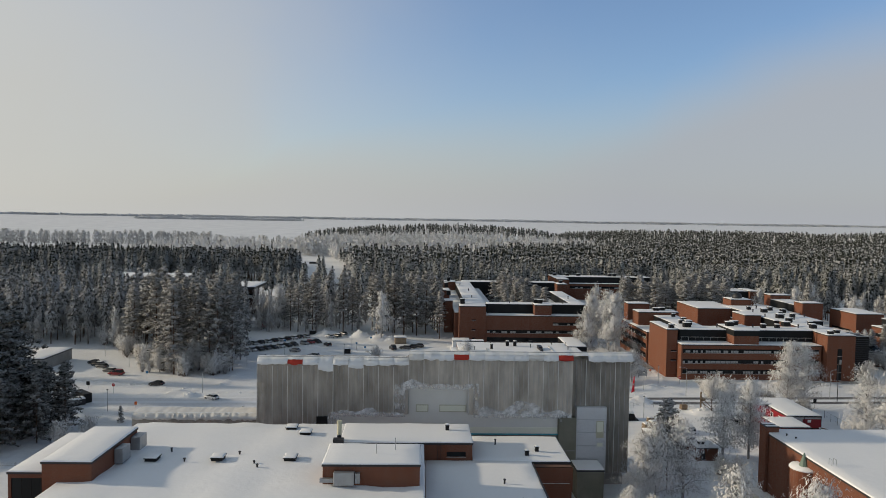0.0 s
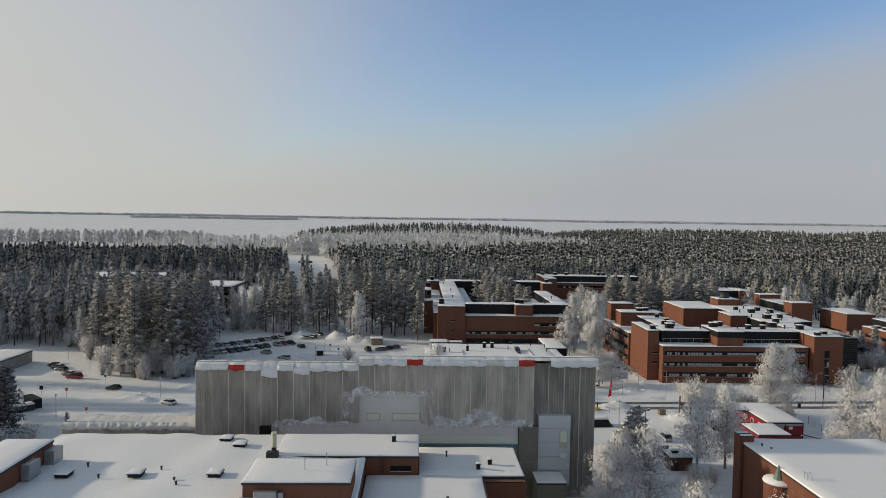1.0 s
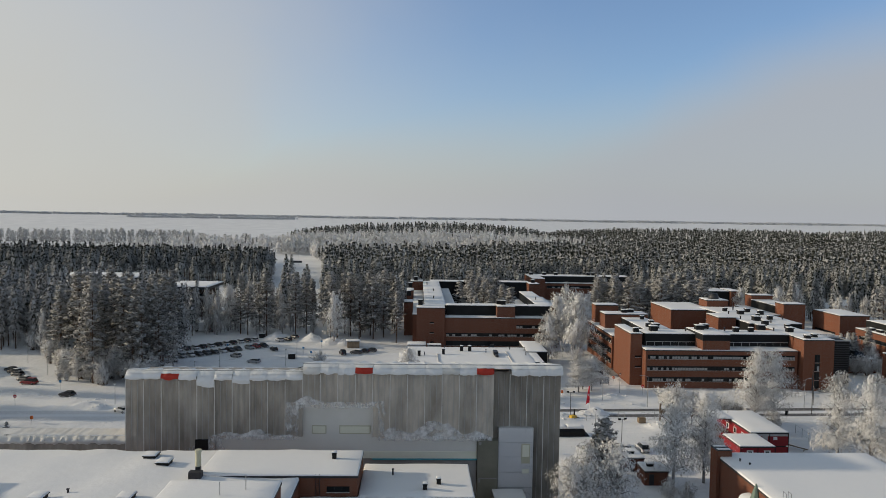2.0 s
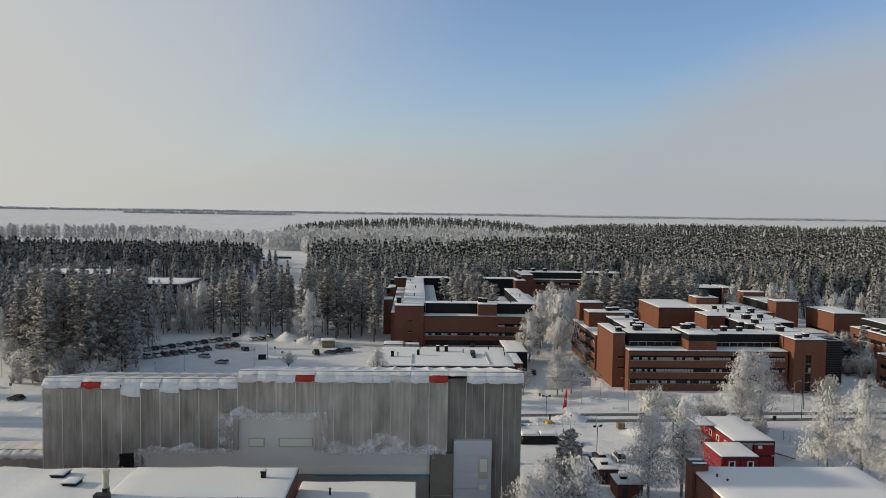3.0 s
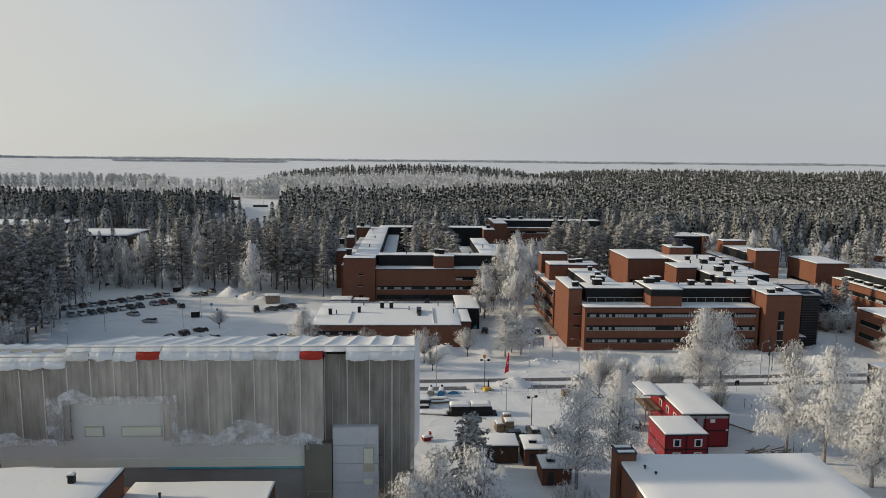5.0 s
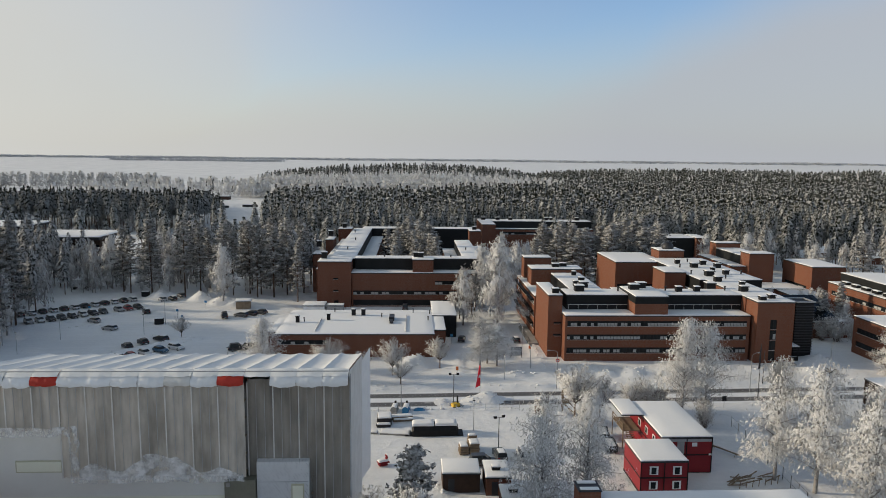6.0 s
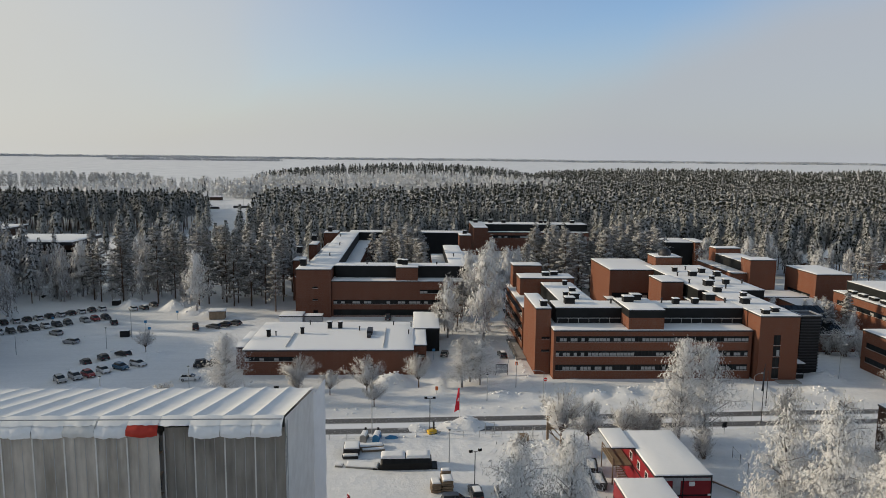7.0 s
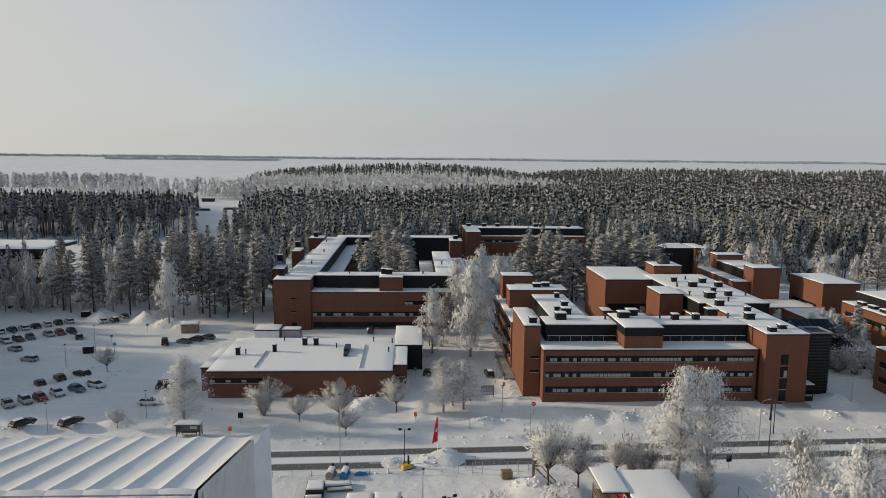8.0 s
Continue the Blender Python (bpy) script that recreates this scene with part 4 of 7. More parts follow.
RED_BAYS = (2, 13, 20)
DULL_BAYS = (10, 18)
for i in range(25):
    x0, x1, top, yf, foot = i * BAY, (i + 1) * BAY, bay_top(i), bay_front(i), bay_foot(i)
    hang = {4: 1.3, 6: 0.7}.get(i, 0.0)
    # netting
    part("debris_net", sheet(lambda u, v: (x0 + u * BAY, yf + 0.12 * wob(u * 3 + i, v * 2, 1) + 0.06 * math.sin(u * 19 + i) * (0.4 + v), foot + (top - 0.45 - foot) * v + (0.25 * wob(u * 4 + i * 2, 0, 5) if v == 0 else 0)), 10, 5), NET if i < 11 else NET_PALE if i < 21 else NET_SHADED, SC, smooth=True)
    part("net_seam", boxes((x0 - 0.06, yf - 0.14, foot, x0 + 0.06, yf - 0.08, top - 0.8)), TARP_DULL, SC)
    for k in (1, 2):
        part("net_hem", boxes((x0 + k * BAY / 3 - 0.025, yf - 0.13, foot, x0 + k * BAY / 3 + 0.025, yf - 0.10, top - 0.9)), NET_FOLD, SC)
    # tarpaulin hung over the eaves
    m = TARP_RED if i in RED_BAYS else TARP_DULL if i in DULL_BAYS else TARP
    drop = (1.2 if i < 10 else 1.38) - (0.12 if i in RED_BAYS else 0) + 0.22 * wob(i * 1.7, 0, 0)

    def eaves(u, v):
        bulge = 0.34 * math.sin(math.pi * min(1, v * 0.85)) * (0.55 + 0.45 * math.sin(math.pi * u))
        sag = 0.26 * math.sin(math.pi * u) + 0.20 * wob(u * 3 + i * 3.1, v * 3, 2)
        back = 1.3 * (1 - v) ** 2
        return (x0 + u * BAY, -0.25 - bulge * 0.9 + back + 0.16 * wob(u * 6 + i * 5 + v * 2, v * 6, 3) + 0.05 * math.sin(u * 23 + i + v * 4), top + 0.75 - (drop + hang * (0.7 + 0.3 * u)) * v ** 1.2 - sag * v + 0.1 * math.sin(math.pi * u))

    part("eaves_lap", sheet(lambda u, v: tuple(Vector(eaves(u, v * 0.42)) + Vector((0, -0.05, 0.05))), 8, 4), TARP, SC, smooth=True)
    if i != 21:
        part("eaves_sheet", sheet(eaves, 10, 8), m, SC, "red tarpaulin over the scaffold eaves" if i in RED_BAYS else "", smooth=True)

    # roof sheet, bellied between the ribs
    def roof(u, v):
        belly = -0.34 * abs(math.sin(math.pi * u)) ** 0.8 + 0.05 * wob(u * 4 + i, v * 5, 6)
        return (x0 + u * BAY, 1.0 + v * 18.6, top + 0.80 - 3.6 * v + belly * (1 - 0.3 * v))

    part("roof_sheet", sheet(roof, 10, 6), TARP, SC, smooth=True)
for i in range(26):
    k = min(i, 24)
    foot = min(bay_foot(k), bay_foot(max(0, i - 1)))
    for dy in (0.25, 1.05):
        part("standard", tubes(((i * BAY, bay_front(k) + dy, foot), (i * BAY, bay_front(k) + dy, bay_top(k) - 0.2), 0.05)), METAL, SC)
for i in range(25):
    z = bay_foot(i) + 0.3
    while z < bay_top(i) - 1.5:
        part("deck", boxes((i * BAY + 0.05, bay_front(i) + 0.3, z, (i + 1) * BAY - 0.05, bay_front(i) + 1.0, z + 0.06)), WOOD, SC)
        part("ledger", tubes(((i * BAY, bay_front(i) + 0.25, z + 1.0), ((i + 1) * BAY, bay_front(i) + 0.25, z + 1.0), 0.03), n=5), METAL, SC)
        z += 2.0
part("gutter_pole", tubes(((0, -0.1, 24.45), (10 * BAY, -0.1, 24.45), 0.06), ((10 * BAY, -0.1, 25.65), (25 * BAY, -0.1, 25.65), 0.06)), METAL, SC)
part("step_sheet", sheet(lambda u, v: (10 * BAY + 0.02, 1.0 + u * 18.6, 24.2 + v * 1.35 - 3.6 * u), 6, 2), TARP_DULL, SC, smooth=True)
# end sheets on the gable
part("gable_net", sheet(lambda u, v: (25 * BAY + 0.15 * wob(u * 3, v * 4, 3), 1.4 + u * 18.2, 2.5 + v * (22.7 - 3.6 * u)), 12, 12), TARP_DULL, SC, "white sheeting on the scaffold gable", smooth=True)
part("gable_flap", sheet(lambda u, v: (25 * BAY + u * 0.9 + 0.15 * wob(u * 3, v * 4, 8), 19.5 + u * 4.0, 4 + v * (17.0 + 0.6 * u)), 6, 8), TARP, SC, smooth=True)
part("end_net", sheet(lambda u, v: (-0.05 + 0.1 * wob(u * 3, v * 4, 3), 0.2 + u * 19.0, 11 + v * (12.8 - 3.6 * u)), 8, 8), NET, SC, smooth=True)
part("back_net", sheet(lambda u, v: (u * 68.6, 19.5, 2 + v * (18.3 if u < 0.39 else 19.5)), 24, 6), NET, SC, smooth=True)
part("torn_film", sheet(lambda u, v: (26.3 + u * 13.2, -0.5 - 0.2 * wob(u * 9, v * 3, 1), 18.7 + v * 1.0 + 0.35 * wob(u * 8, v * 2, 9)), 24, 3), FILM, SC, smooth=True)
part("torn_film", sheet(lambda u, v: (39.6 + u * 18.0, -0.45 - 0.2 * wob(u * 9, v * 3, 4), 13.5 + v * 0.75 + 0.3 * wob(u * 9, v * 2, 2)), 24, 3), FILM, SC, smooth=True)
part("torn_film", sheet(lambda u, v: (13.0 + u * 13.4, -0.45 - 0.2 * wob(u * 9, v * 3, 6), 13.6 + v * 0.6 + 0.3 * wob(u * 9, v * 2, 7)), 24, 3), FILM, SC, smooth=True)
part("torn_film", sheet(lambda u, v: (24.9 + u * 2.0 + 0.5 * wob(v * 6, 3, 3) * (1 - u), -0.4 - 0.25 * wob(u * 4, v * 5, 6), 13.6 + v * 6.0), 8, 10), FILM, SC, smooth=True)
part("torn_film", sheet(lambda u, v: (39.4 + u * (0.9 + 0.7 * wob(v * 5, 1, 1)), -0.4 - 0.25 * wob(u * 4, v * 5, 1), 13.6 + v * 6.2), 6, 10), FILM, SC, smooth=True)
part("film_patch", sheet(lambda u, v: (10.0 + u * 6.0 - v * 1.5, -0.35 - 0.15 * wob(u * 4, v * 5, 3), 10.8 + v * (3.4 - 2.6 * (1 - u))), 10, 6), FILM, SC, smooth=True)

LW = thing("sheeted_wall", -51.8, 125.7, 0, 0, "low wall under dirty white sheeting beside the scaffold", "sheeted wall")
part("wall", boxes((0, 0.3, 0, 22.4, 4.0, 12.6)), CONCRETE, LW)
for i in range(9):
    x0, w = i * 22.4 / 9, 22.4 / 9
    part("cover_sheet", sheet(lambda u, v: (x0 + u * w, -0.18 * math.sin(math.pi * min(1, v)) + 1.0 * (1 - v) ** 2 + 0.08 * wob(u * 6 + i * 3, v * 5, 7), 13.6 - 0.9 * v ** 1.2 - 0.18 * math.sin(math.pi * u) * v + 0.22 * wob(u * 4 + i, v * 3, 2)), 8, 6), TARP_DULL, LW, smooth=True)
    part("roof_sheet", sheet(lambda u, v: (x0 + u * w, 1.5 + v * 3.0, 13.55 + 0.04 * math.sin(math.pi * u) + 0.1 * v + 0.12 * wob(u * 5 + i * 2, v * 4, 3)), 8, 4), TARP_DULL, LW, smooth=True)
part("netting", sheet(lambda u, v: (u * 22.4, 0.05 + 0.1 * wob(u * 12, v * 2, 1), 8 + v * 4.6), 24, 4), NET, LW, smooth=True)

# ---- the flat-roofed brick complex in the foreground ----
F = House("brick_complex", -50, 60, "flat-roofed brick complex with deep snow on its roofs")
F.box("wall", BRICK, (-47.0, 30, 0, 1.0, 116.3, 14.2), (1.1, 30, 0, 17.8, 116.5, 11.8), (17.9, 104.6, 0, 24.0, 118.0, 11.8), (1.1, 116.5, 0, 17.8, 118.0, 11.8))
F.roof(-47.0, 30, 1.0, 116.3, 14.6, 0.5, 0.3, 0.1, 0.6)
F.roof(1.2, 30, 17.8, 105.9, 12.2, 0.35, 0.3, 0.05, 0.2)
F.roof(8.7, 106.0, 24.0, 118.0, 12.2, 0.35, 0.3, 0.05, 0.2)
F.block(-12.0, 106.1, 12.2, 8.6, 115.4, 15.1, faces=[("S", [(12.9, 13.7, 4.6, 7.6, 3, 0.0)])], h=0.35)
F.block(-12.3, 89.5, 12.0, 0.4, 97.2, 17.7, BRICK, h=0.35)
F.block(-48.9, 90.5, 0, -42.5, 105.2, 17.5, BRICK, h=0.35)
F.block(-55.0, 93.5, 0, -49.0, 110.0, 15.0, BRICK_DARK, h=0.3, faces=[("S", [(11.0, 14.2, -54.6, -49.4, 4, 0.0)])])
F.box("wall", CONCRETE, (-50.5, 106, 0, -47.1, 113.0, 14.0))
F.block(18.0, 104.55, 8.0, 24.1, 104.9, 11.8, BRICK, snow=False, faces=[("S", [(9.4, 10.7, 18.6, 23.6, 4, 0.1)])])
F.box("parapet", METAL_DARK, (17.75, 90.0, 11.9, 17.95, 104.5, 12.5))
part("flue", tubes(((37.9, 46.6, 16.2), (37.9, 46.6, 18.0), 0.36), ((37.9, 46.6, 18.0), (37.9, 46.6, 18.35), 0.42), n=14), BEIGE, F.root, "pale sheet-metal flue")
F.box("flue_foot", METAL_DARK, (-12.9, 105.0, 14.9, -11.3, 106.0, 15.9), (-12.4, 106.3, 14.9, -11.8, 106.9, 16.2))
F.box("air_unit", METAL, (-10.8, 88.5, 15.2, -8.1, 89.4, 16.9), bevel=0.06)
F.box("air_duct", METAL, (-12.6, 88.8, 15.5, -10.9, 89.3, 16.0), (-8.0, 88.8, 15.4, -7.4, 89.3, 16.7))
F.box("air_unit", METAL, (-42.4, 97.0, 14.9, -41.2, 99.6, 17.0), bevel=0.05)
F.box("air_unit", METAL, (-42.4, 102.5, 14.9, -41.0, 105.0, 16.9), bevel=0.05)
for x, y in ((-28.5, 98.9), (-18.2, 99.0), (-37.7, 98.6), (-17.9, 110.6), (-20.6, 113.2)):
    F.vent(x, y, 14.95, 1.4, 1.5, 0.40)
for x, y, h in ((-23.0, 97.2, 0.35), (-22.2, 95.6, 0.45), (-36.2, 102, 0.5), (-33, 98, 0.4), (-26, 101, 0.4), (12.5, 96.5, 0.6), (14.2, 90.0, 0.5)):
    F.pipe(x, y, 14.9 if x < 0 else 12.4, 0.13, h)
for x, y in ((4.9, 112.0), (17.5, 108.3), (19.4, 110.2)):
    F.vent(x, y, 15.3 if x < 9 else 12.4, 0.5, 0.5, 0.7)
F.pipe(13.0, 113.5, 12.4, 0.12, 0.8)
F.pipe(-3.0, 94.5, 17.9, 0.05, 1.6, METAL)
F.pipe(-5.5, 93.0, 17.9, 0.05, 1.4, METAL)
part("roof_ladder", tubes(((53.2, 46.05, 12.4), (53.2, 46.05, 15.3), 0.03), ((53.7, 46.05, 12.4), (53.7, 46.05, 15.3), 0.03), *[((53.2, 46.05, 12.6 + i * 0.3), (53.7, 46.05, 12.6 + i * 0.3), 0.02) for i in range(9)]), METAL_DARK, F.root)

# ---- the brick hall by the birches ----
H = House("brick_hall", 65, 100, "brick hall with one wide snow-covered flat roof", "hall")
H.block(65.2, 40, 0, 90.4, 126.6, 11.0, BRICK, h=0.45)
H.box("corner_chimney", BRICK, (64.6, 124.6, 11.0, 67.0, 127.0, 12.2), (64.6, 124.6, 0, 65.1, 127.0, 11.0))
H.box("chimney_snow", ROOF_SNOW, (64.75, 124.75, 12.3, 66.85, 125.35, 12.45), (64.75, 126.25, 12.3, 66.85, 126.85, 12.45), bevel=0.05)
H.box("stack_cap", METAL_DARK, (64.5, 124.5, 12.2, 67.1, 127.1, 12.3))
tb = bmesh.new()
bmesh.ops.create_cone(tb, cap_ends=True, segments=20, radius1=2.3, radius2=2.3, depth=9.0, matrix=Matrix.Translation((65.2 - 65, 112.5 - 100, 4.5)))
part("round_bay", tb, BRICK, H.root, smooth=False)
tb = bmesh.new()
bmesh.ops.create_cone(tb, cap_ends=True, segments=20, radius1=2.5, radius2=2.3, depth=0.4, matrix=Matrix.Translation((65.2 - 65, 112.5 - 100, 9.2)))
part("bay_snow", tb, ROOF_SNOW, H.root, smooth=True)
tb = bmesh.new()
bmesh.ops.create_cone(tb, cap_ends=True, segments=8, radius1=0.8, radius2=0.08, depth=2.2, matrix=Matrix.Translation((65.0 - 65, 112.5 - 100, 10.5)))
part("copper_spire", tb, COPPER, H.root, "green copper spire cap")
H.pipe(67.4, 122.6, 11.2, 0.12, 0.35)
H.pipe(68.2, 121.0, 11.2, 0.12, 0.25)
part("roof_ladder", tubes(((1.5, 8, 11.2), (1.5, 8, 12.3), 0.04), ((2.2, 8, 11.2), (2.2, 8, 12.3), 0.04), ((1.5, 8, 12.3), (1.5, 7.2, 12.3), 0.04), ((2.2, 8, 12.3), (2.2, 7.2, 12.3), 0.04), ((1.5, 7.2, 12.3), (1.5, 7.2, 9), 0.04), ((2.2, 7.2, 12.3), (2.2, 7.2, 9), 0.04)), METAL, H.root)

# ---- red site cabins ----
RC = House("red_site_cabins", 86, 154, "stacked red sheet-metal site cabins with snowy roofs", "site cabins")
for x0, y0, x1, y1, z0, z1 in ((84.8, 154.4, 92.8, 170.0, 0, 5.8),):
    RC.box("cabin_body", RED_PAINT, (x0, y0, z0 + 0.1, x1, y1, 2.8), (x0, y0, 3.0, x1, y1, z1 - 0.2))
    RC.box("cabin_rim", BLACK, (x0 - 0.04, y0 - 0.04, 2.8, x1 + 0.04, y1 + 0.04, 3.0), (x0 - 0.04, y0 - 0.04, 0.0, x1 + 0.04, y1 + 0.04, 0.1))
    RC.roof(x0, y0, x1, y1, z1, 0.3, 0.3, 0.06)
RC.box("cabin_post", BLACK, *[(x, 154.3, 0.1, x + 0.14, 154.36, 5.6) for x in (84.8, 88.7, 92.7)])
RC.box("cabin_band", METAL, (84.95, 154.33, 5.05, 92.65, 154.37, 5.45))
RC.box("door", METAL, (87.3, 154.3, 3.05, 88.4, 154.37, 5.1), label="grey cabin door")
RC.box("cabin_body", RED_PAINT, (79.0, 146.6, 0.9, 85.9, 154.2, 2.9), (79.0, 146.6, 3.1, 85.9, 154.2, 5.3))
RC.box("cabin_rim", BLACK, (78.96, 146.56, 2.9, 85.94, 154.24, 3.1), (78.96, 146.56, 0.6, 85.94, 154.24, 0.9))
RC.box("cabin_post", BLACK, *[(x, 146.5, 0.9, x + 0.14, 146.56, 5.2) for x in (79.0, 82.4, 85.8)])
RC.roof(79.0, 146.6, 85.9, 154.2, 5.5, 0.3, 0.25, 0.06)
for x in (80.3, 83.7):
    for z in (1.3, 3.5):
        w = RC.box("window", WHITE_PAINT, (x, 146.48, z, x + 1.25, 146.56, z + 1.25), label="white-framed cabin window")
        RC.box("pane", GLASS, (x + 0.25, 146.44, z + 0.12, x + 0.95, 146.475, z + 1.1), parent=w)
for y in (157, 160.5, 164):
    w = RC.box("window", WHITE_PAINT, (84.7, y, 3.6, 84.78, y + 1.2, 4.8), label="white-framed cabin window")
    RC.box("pane", GLASS, (84.66, y + 0.2, 3.7, 84.69, y + 0.95, 4.7), parent=w)
RC.box("stair_landing", WOOD, (81.6, 163.5, 3.0, 84.6, 169.8, 3.15), (81.6, 163.5, 0, 81.75, 163.65, 4.2), (81.6, 169.6, 0, 81.75, 169.75, 4.2), (81.6, 163.5, 4.1, 81.7, 169.75, 4.2), (81.6, 163.5, 3.6, 81.7, 169.75, 3.7))
for i in range(12):
    RC.box("stair_tread", WOOD, (82.0, 160.0 + i * 0.29, 0.25 + i * 0.24, 83.4, 160.27 + i * 0.29, 0.29 + i * 0.24))
RC.box("stair_rail", WOOD, *[(81.9, 160.1 + i * 0.85, 0.2 + i * 0.7, 81.98, 160.2 + i * 0.85, 1.3 + i * 0.7) for i in range(5)])
RC.roof(81.2, 163.0, 84.7, 170.4, 6.1, 0.25, 0.15, 0.1)
RC.box("sign", WHITE_PAINT, (89.6, 154.28, 4.3, 90.4, 154.36, 4.9))
RC.box("wall_lamp", WHITE_PAINT, (92.3, 154.2, 2.9, 92.7, 154.3, 3.15))

# frost and snow dust caught behind the netting
def drift(x0, width, z0, low, humps, seed):
    """A crust of snow blown against the net: a ragged top with peaks (place, reach, height)."""
    def f(u, v):
        top = low + sum(h * math.exp(-((u - c) / w) ** 2) for c, w, h in humps) + 0.35 * abs(wob(u * 11, seed, 2)) + 0.15 * wob(u * 31, seed, 5)
        return (x0 + u * width, -0.22 - 0.1 * (1 - v) - 0.05 * wob(u * 14, v * 3, seed), z0 + v * top)
    part("snow_drift", sheet(f, 48, 6), DRIFT, SC, "thin snow blown against the netting", smooth=True)


drift(40.2, 17.2, 13.8, 0.5, ((0.10, 0.10, 1.3), (0.45, 0.13, 2.3), (0.62, 0.08, 1.2), (0.86, 0.07, 0.7)), 1.0)
drift(13.4, 12.6, 13.9, 0.35, ((0.2, 0.1, 0.5), (0.55, 0.12, 0.9)), 2.0)
drift(26.4, 4.2, 19.1, 0.5, ((0.4, 0.3, 0.9),), 3.0)


# ---- trees ----
def unit(v):
    return v / np.maximum(np.linalg.norm(v, axis=-1, keepdims=True), 1e-9)


def blades(c, d, length, width, rng, n):
    """Triangles at c along d that face n: arrays of vertices (3N), faces and the way each one faces."""
    side = unit(np.cross(d, n)) * (np.asarray(width).reshape(-1, 1) * 0.5)
    half = d * (np.asarray(length).reshape(-1, 1) * 0.5)
    v = np.stack([c - half - side, c - half + side, c + half], 1).reshape(-1, 3)
    return v, np.arange(3 * len(c)).reshape(-1, 3), np.repeat(n, 3, 0)


def outward(c, lift, ragged, rng):
    """Ways that turn out from a crown's stem and up towards its top, so that it takes the light as one soft mass."""
    out = c * (1, 1, 0)
    out = out / np.maximum(np.linalg.norm(out, axis=1, keepdims=True), 0.3)
    q = (c[:, 2:] - c[:, 2].min()) / max(0.1, np.ptp(c[:, 2]))
    return unit(out * 0.9 + np.array([0, 0, 1.0]) * (lift * (0.25 + 1.1 * q)) + rng.normal(0, ragged, c.shape))


def cone_rods(rods, n=5):
    """Tapered rods (a, b, r0, r1) as vertices and triangles."""
    vs, fs, at = [], [], 0
    ang = np.arange(n) * 2 * np.pi / n
    for a, b, r0, r1 in rods:
        a, b = np.array(a, float), np.array(b, float)
        d = (b - a) / max(1e-9, np.linalg.norm(b - a))
        u = np.cross(d, (1, 0, 0) if abs(d[0]) < 0.8 else (0, 1, 0))
        u /= np.linalg.norm(u)
        w = np.cross(d, u)
        ring = np.cos(ang)[:, None] * u + np.sin(ang)[:, None] * w
        vs += [a + ring * r0, b + ring * r1]
        for i in range(n):
            j = (i + 1) % n
            fs += [(at + i, at + j, at + n + j), (at + i, at + n + j, at + n + i)]
        at += 2 * n
    return np.concatenate(vs), np.array(fs)


def pine_form(h, seed, limbs, clumps, tris, leaf, low=0.38, wide=0.15, rod_sides=5, twig_rods=True):
    """Trunk and crown arrays of a pine: a bare lower trunk, whorls of limbs with needle clumps, an uneven outline."""
    rng = np.random.default_rng(seed)
    lean = rng.normal(0, 0.012, 2) * h
    def stem(u):
        return np.array([lean[0] * u * u, lean[1] * u * u, h * u])
    r0 = 0.0105 * h
    us = [0, 0.3, 0.6, 0.85, 1.0]
    rods = [(stem(a), stem(b), r0 * (1 - 0.9 * a), r0 * (1 - 0.9 * b)) for a, b in zip(us, us[1:])]
    cs, ds, ns = [], [], []
    phase = rng.random() * 6
    for i in range(limbs):
        u = low + (0.99 - low) * (i + rng.random()) / limbs
        q = (1 - u) / (1 - low)
        reach = h * wide * (0.10 + q ** 0.8 * (1 - 0.3 * q ** 3)) * rng.uniform(0.6, 1.3)
        a = phase + i * 2.4 + rng.normal(0, 0.35)
        rise = rng.normal(0.28 * (1 - q) - 0.10 * q, 0.14)
        d = np.array([math.cos(a), math.sin(a), rise])
        p = stem(u)
        if twig_rods:
            rods.append((p, p + d * reach * 0.9, 0.0026 * h, 0.0009 * h))
        for k in range(clumps):
            s = 0.35 + 0.68 * (k + rng.random()) / clumps
            c = p + d * reach * s + rng.normal(0, 0.05 * h * wide, 3) * (1, 1, 0.6)
            spread = leaf * (0.75 + 0.6 * rng.random())
            off = rng.normal(0, spread * 0.45, (tris, 3)) * (1, 1, 0.6)
            cs.append(c + off)
            ds.append(unit(rng.normal(0, 1, (tris, 3)) * (1, 1, 0.55) + d * 0.8))
            ns.append(unit(off / spread * (0.6, 0.6, 1.5) + d * (0.75, 0.75, 0) + (0, 0, 0.35 + 0.40 * (1 - q)) + rng.normal(0, 0.1, (tris, 3))))
    cs, ds, ns = np.concatenate(cs), np.concatenate(ds), np.concatenate(ns)
    crown = blades(cs, ds, leaf * rng.uniform(0.8, 1.7, len(cs)), leaf * rng.uniform(0.45, 0.9, len(cs)), rng, ns)
    return cone_rods(rods, rod_sides), crown, (4, rod_sides)


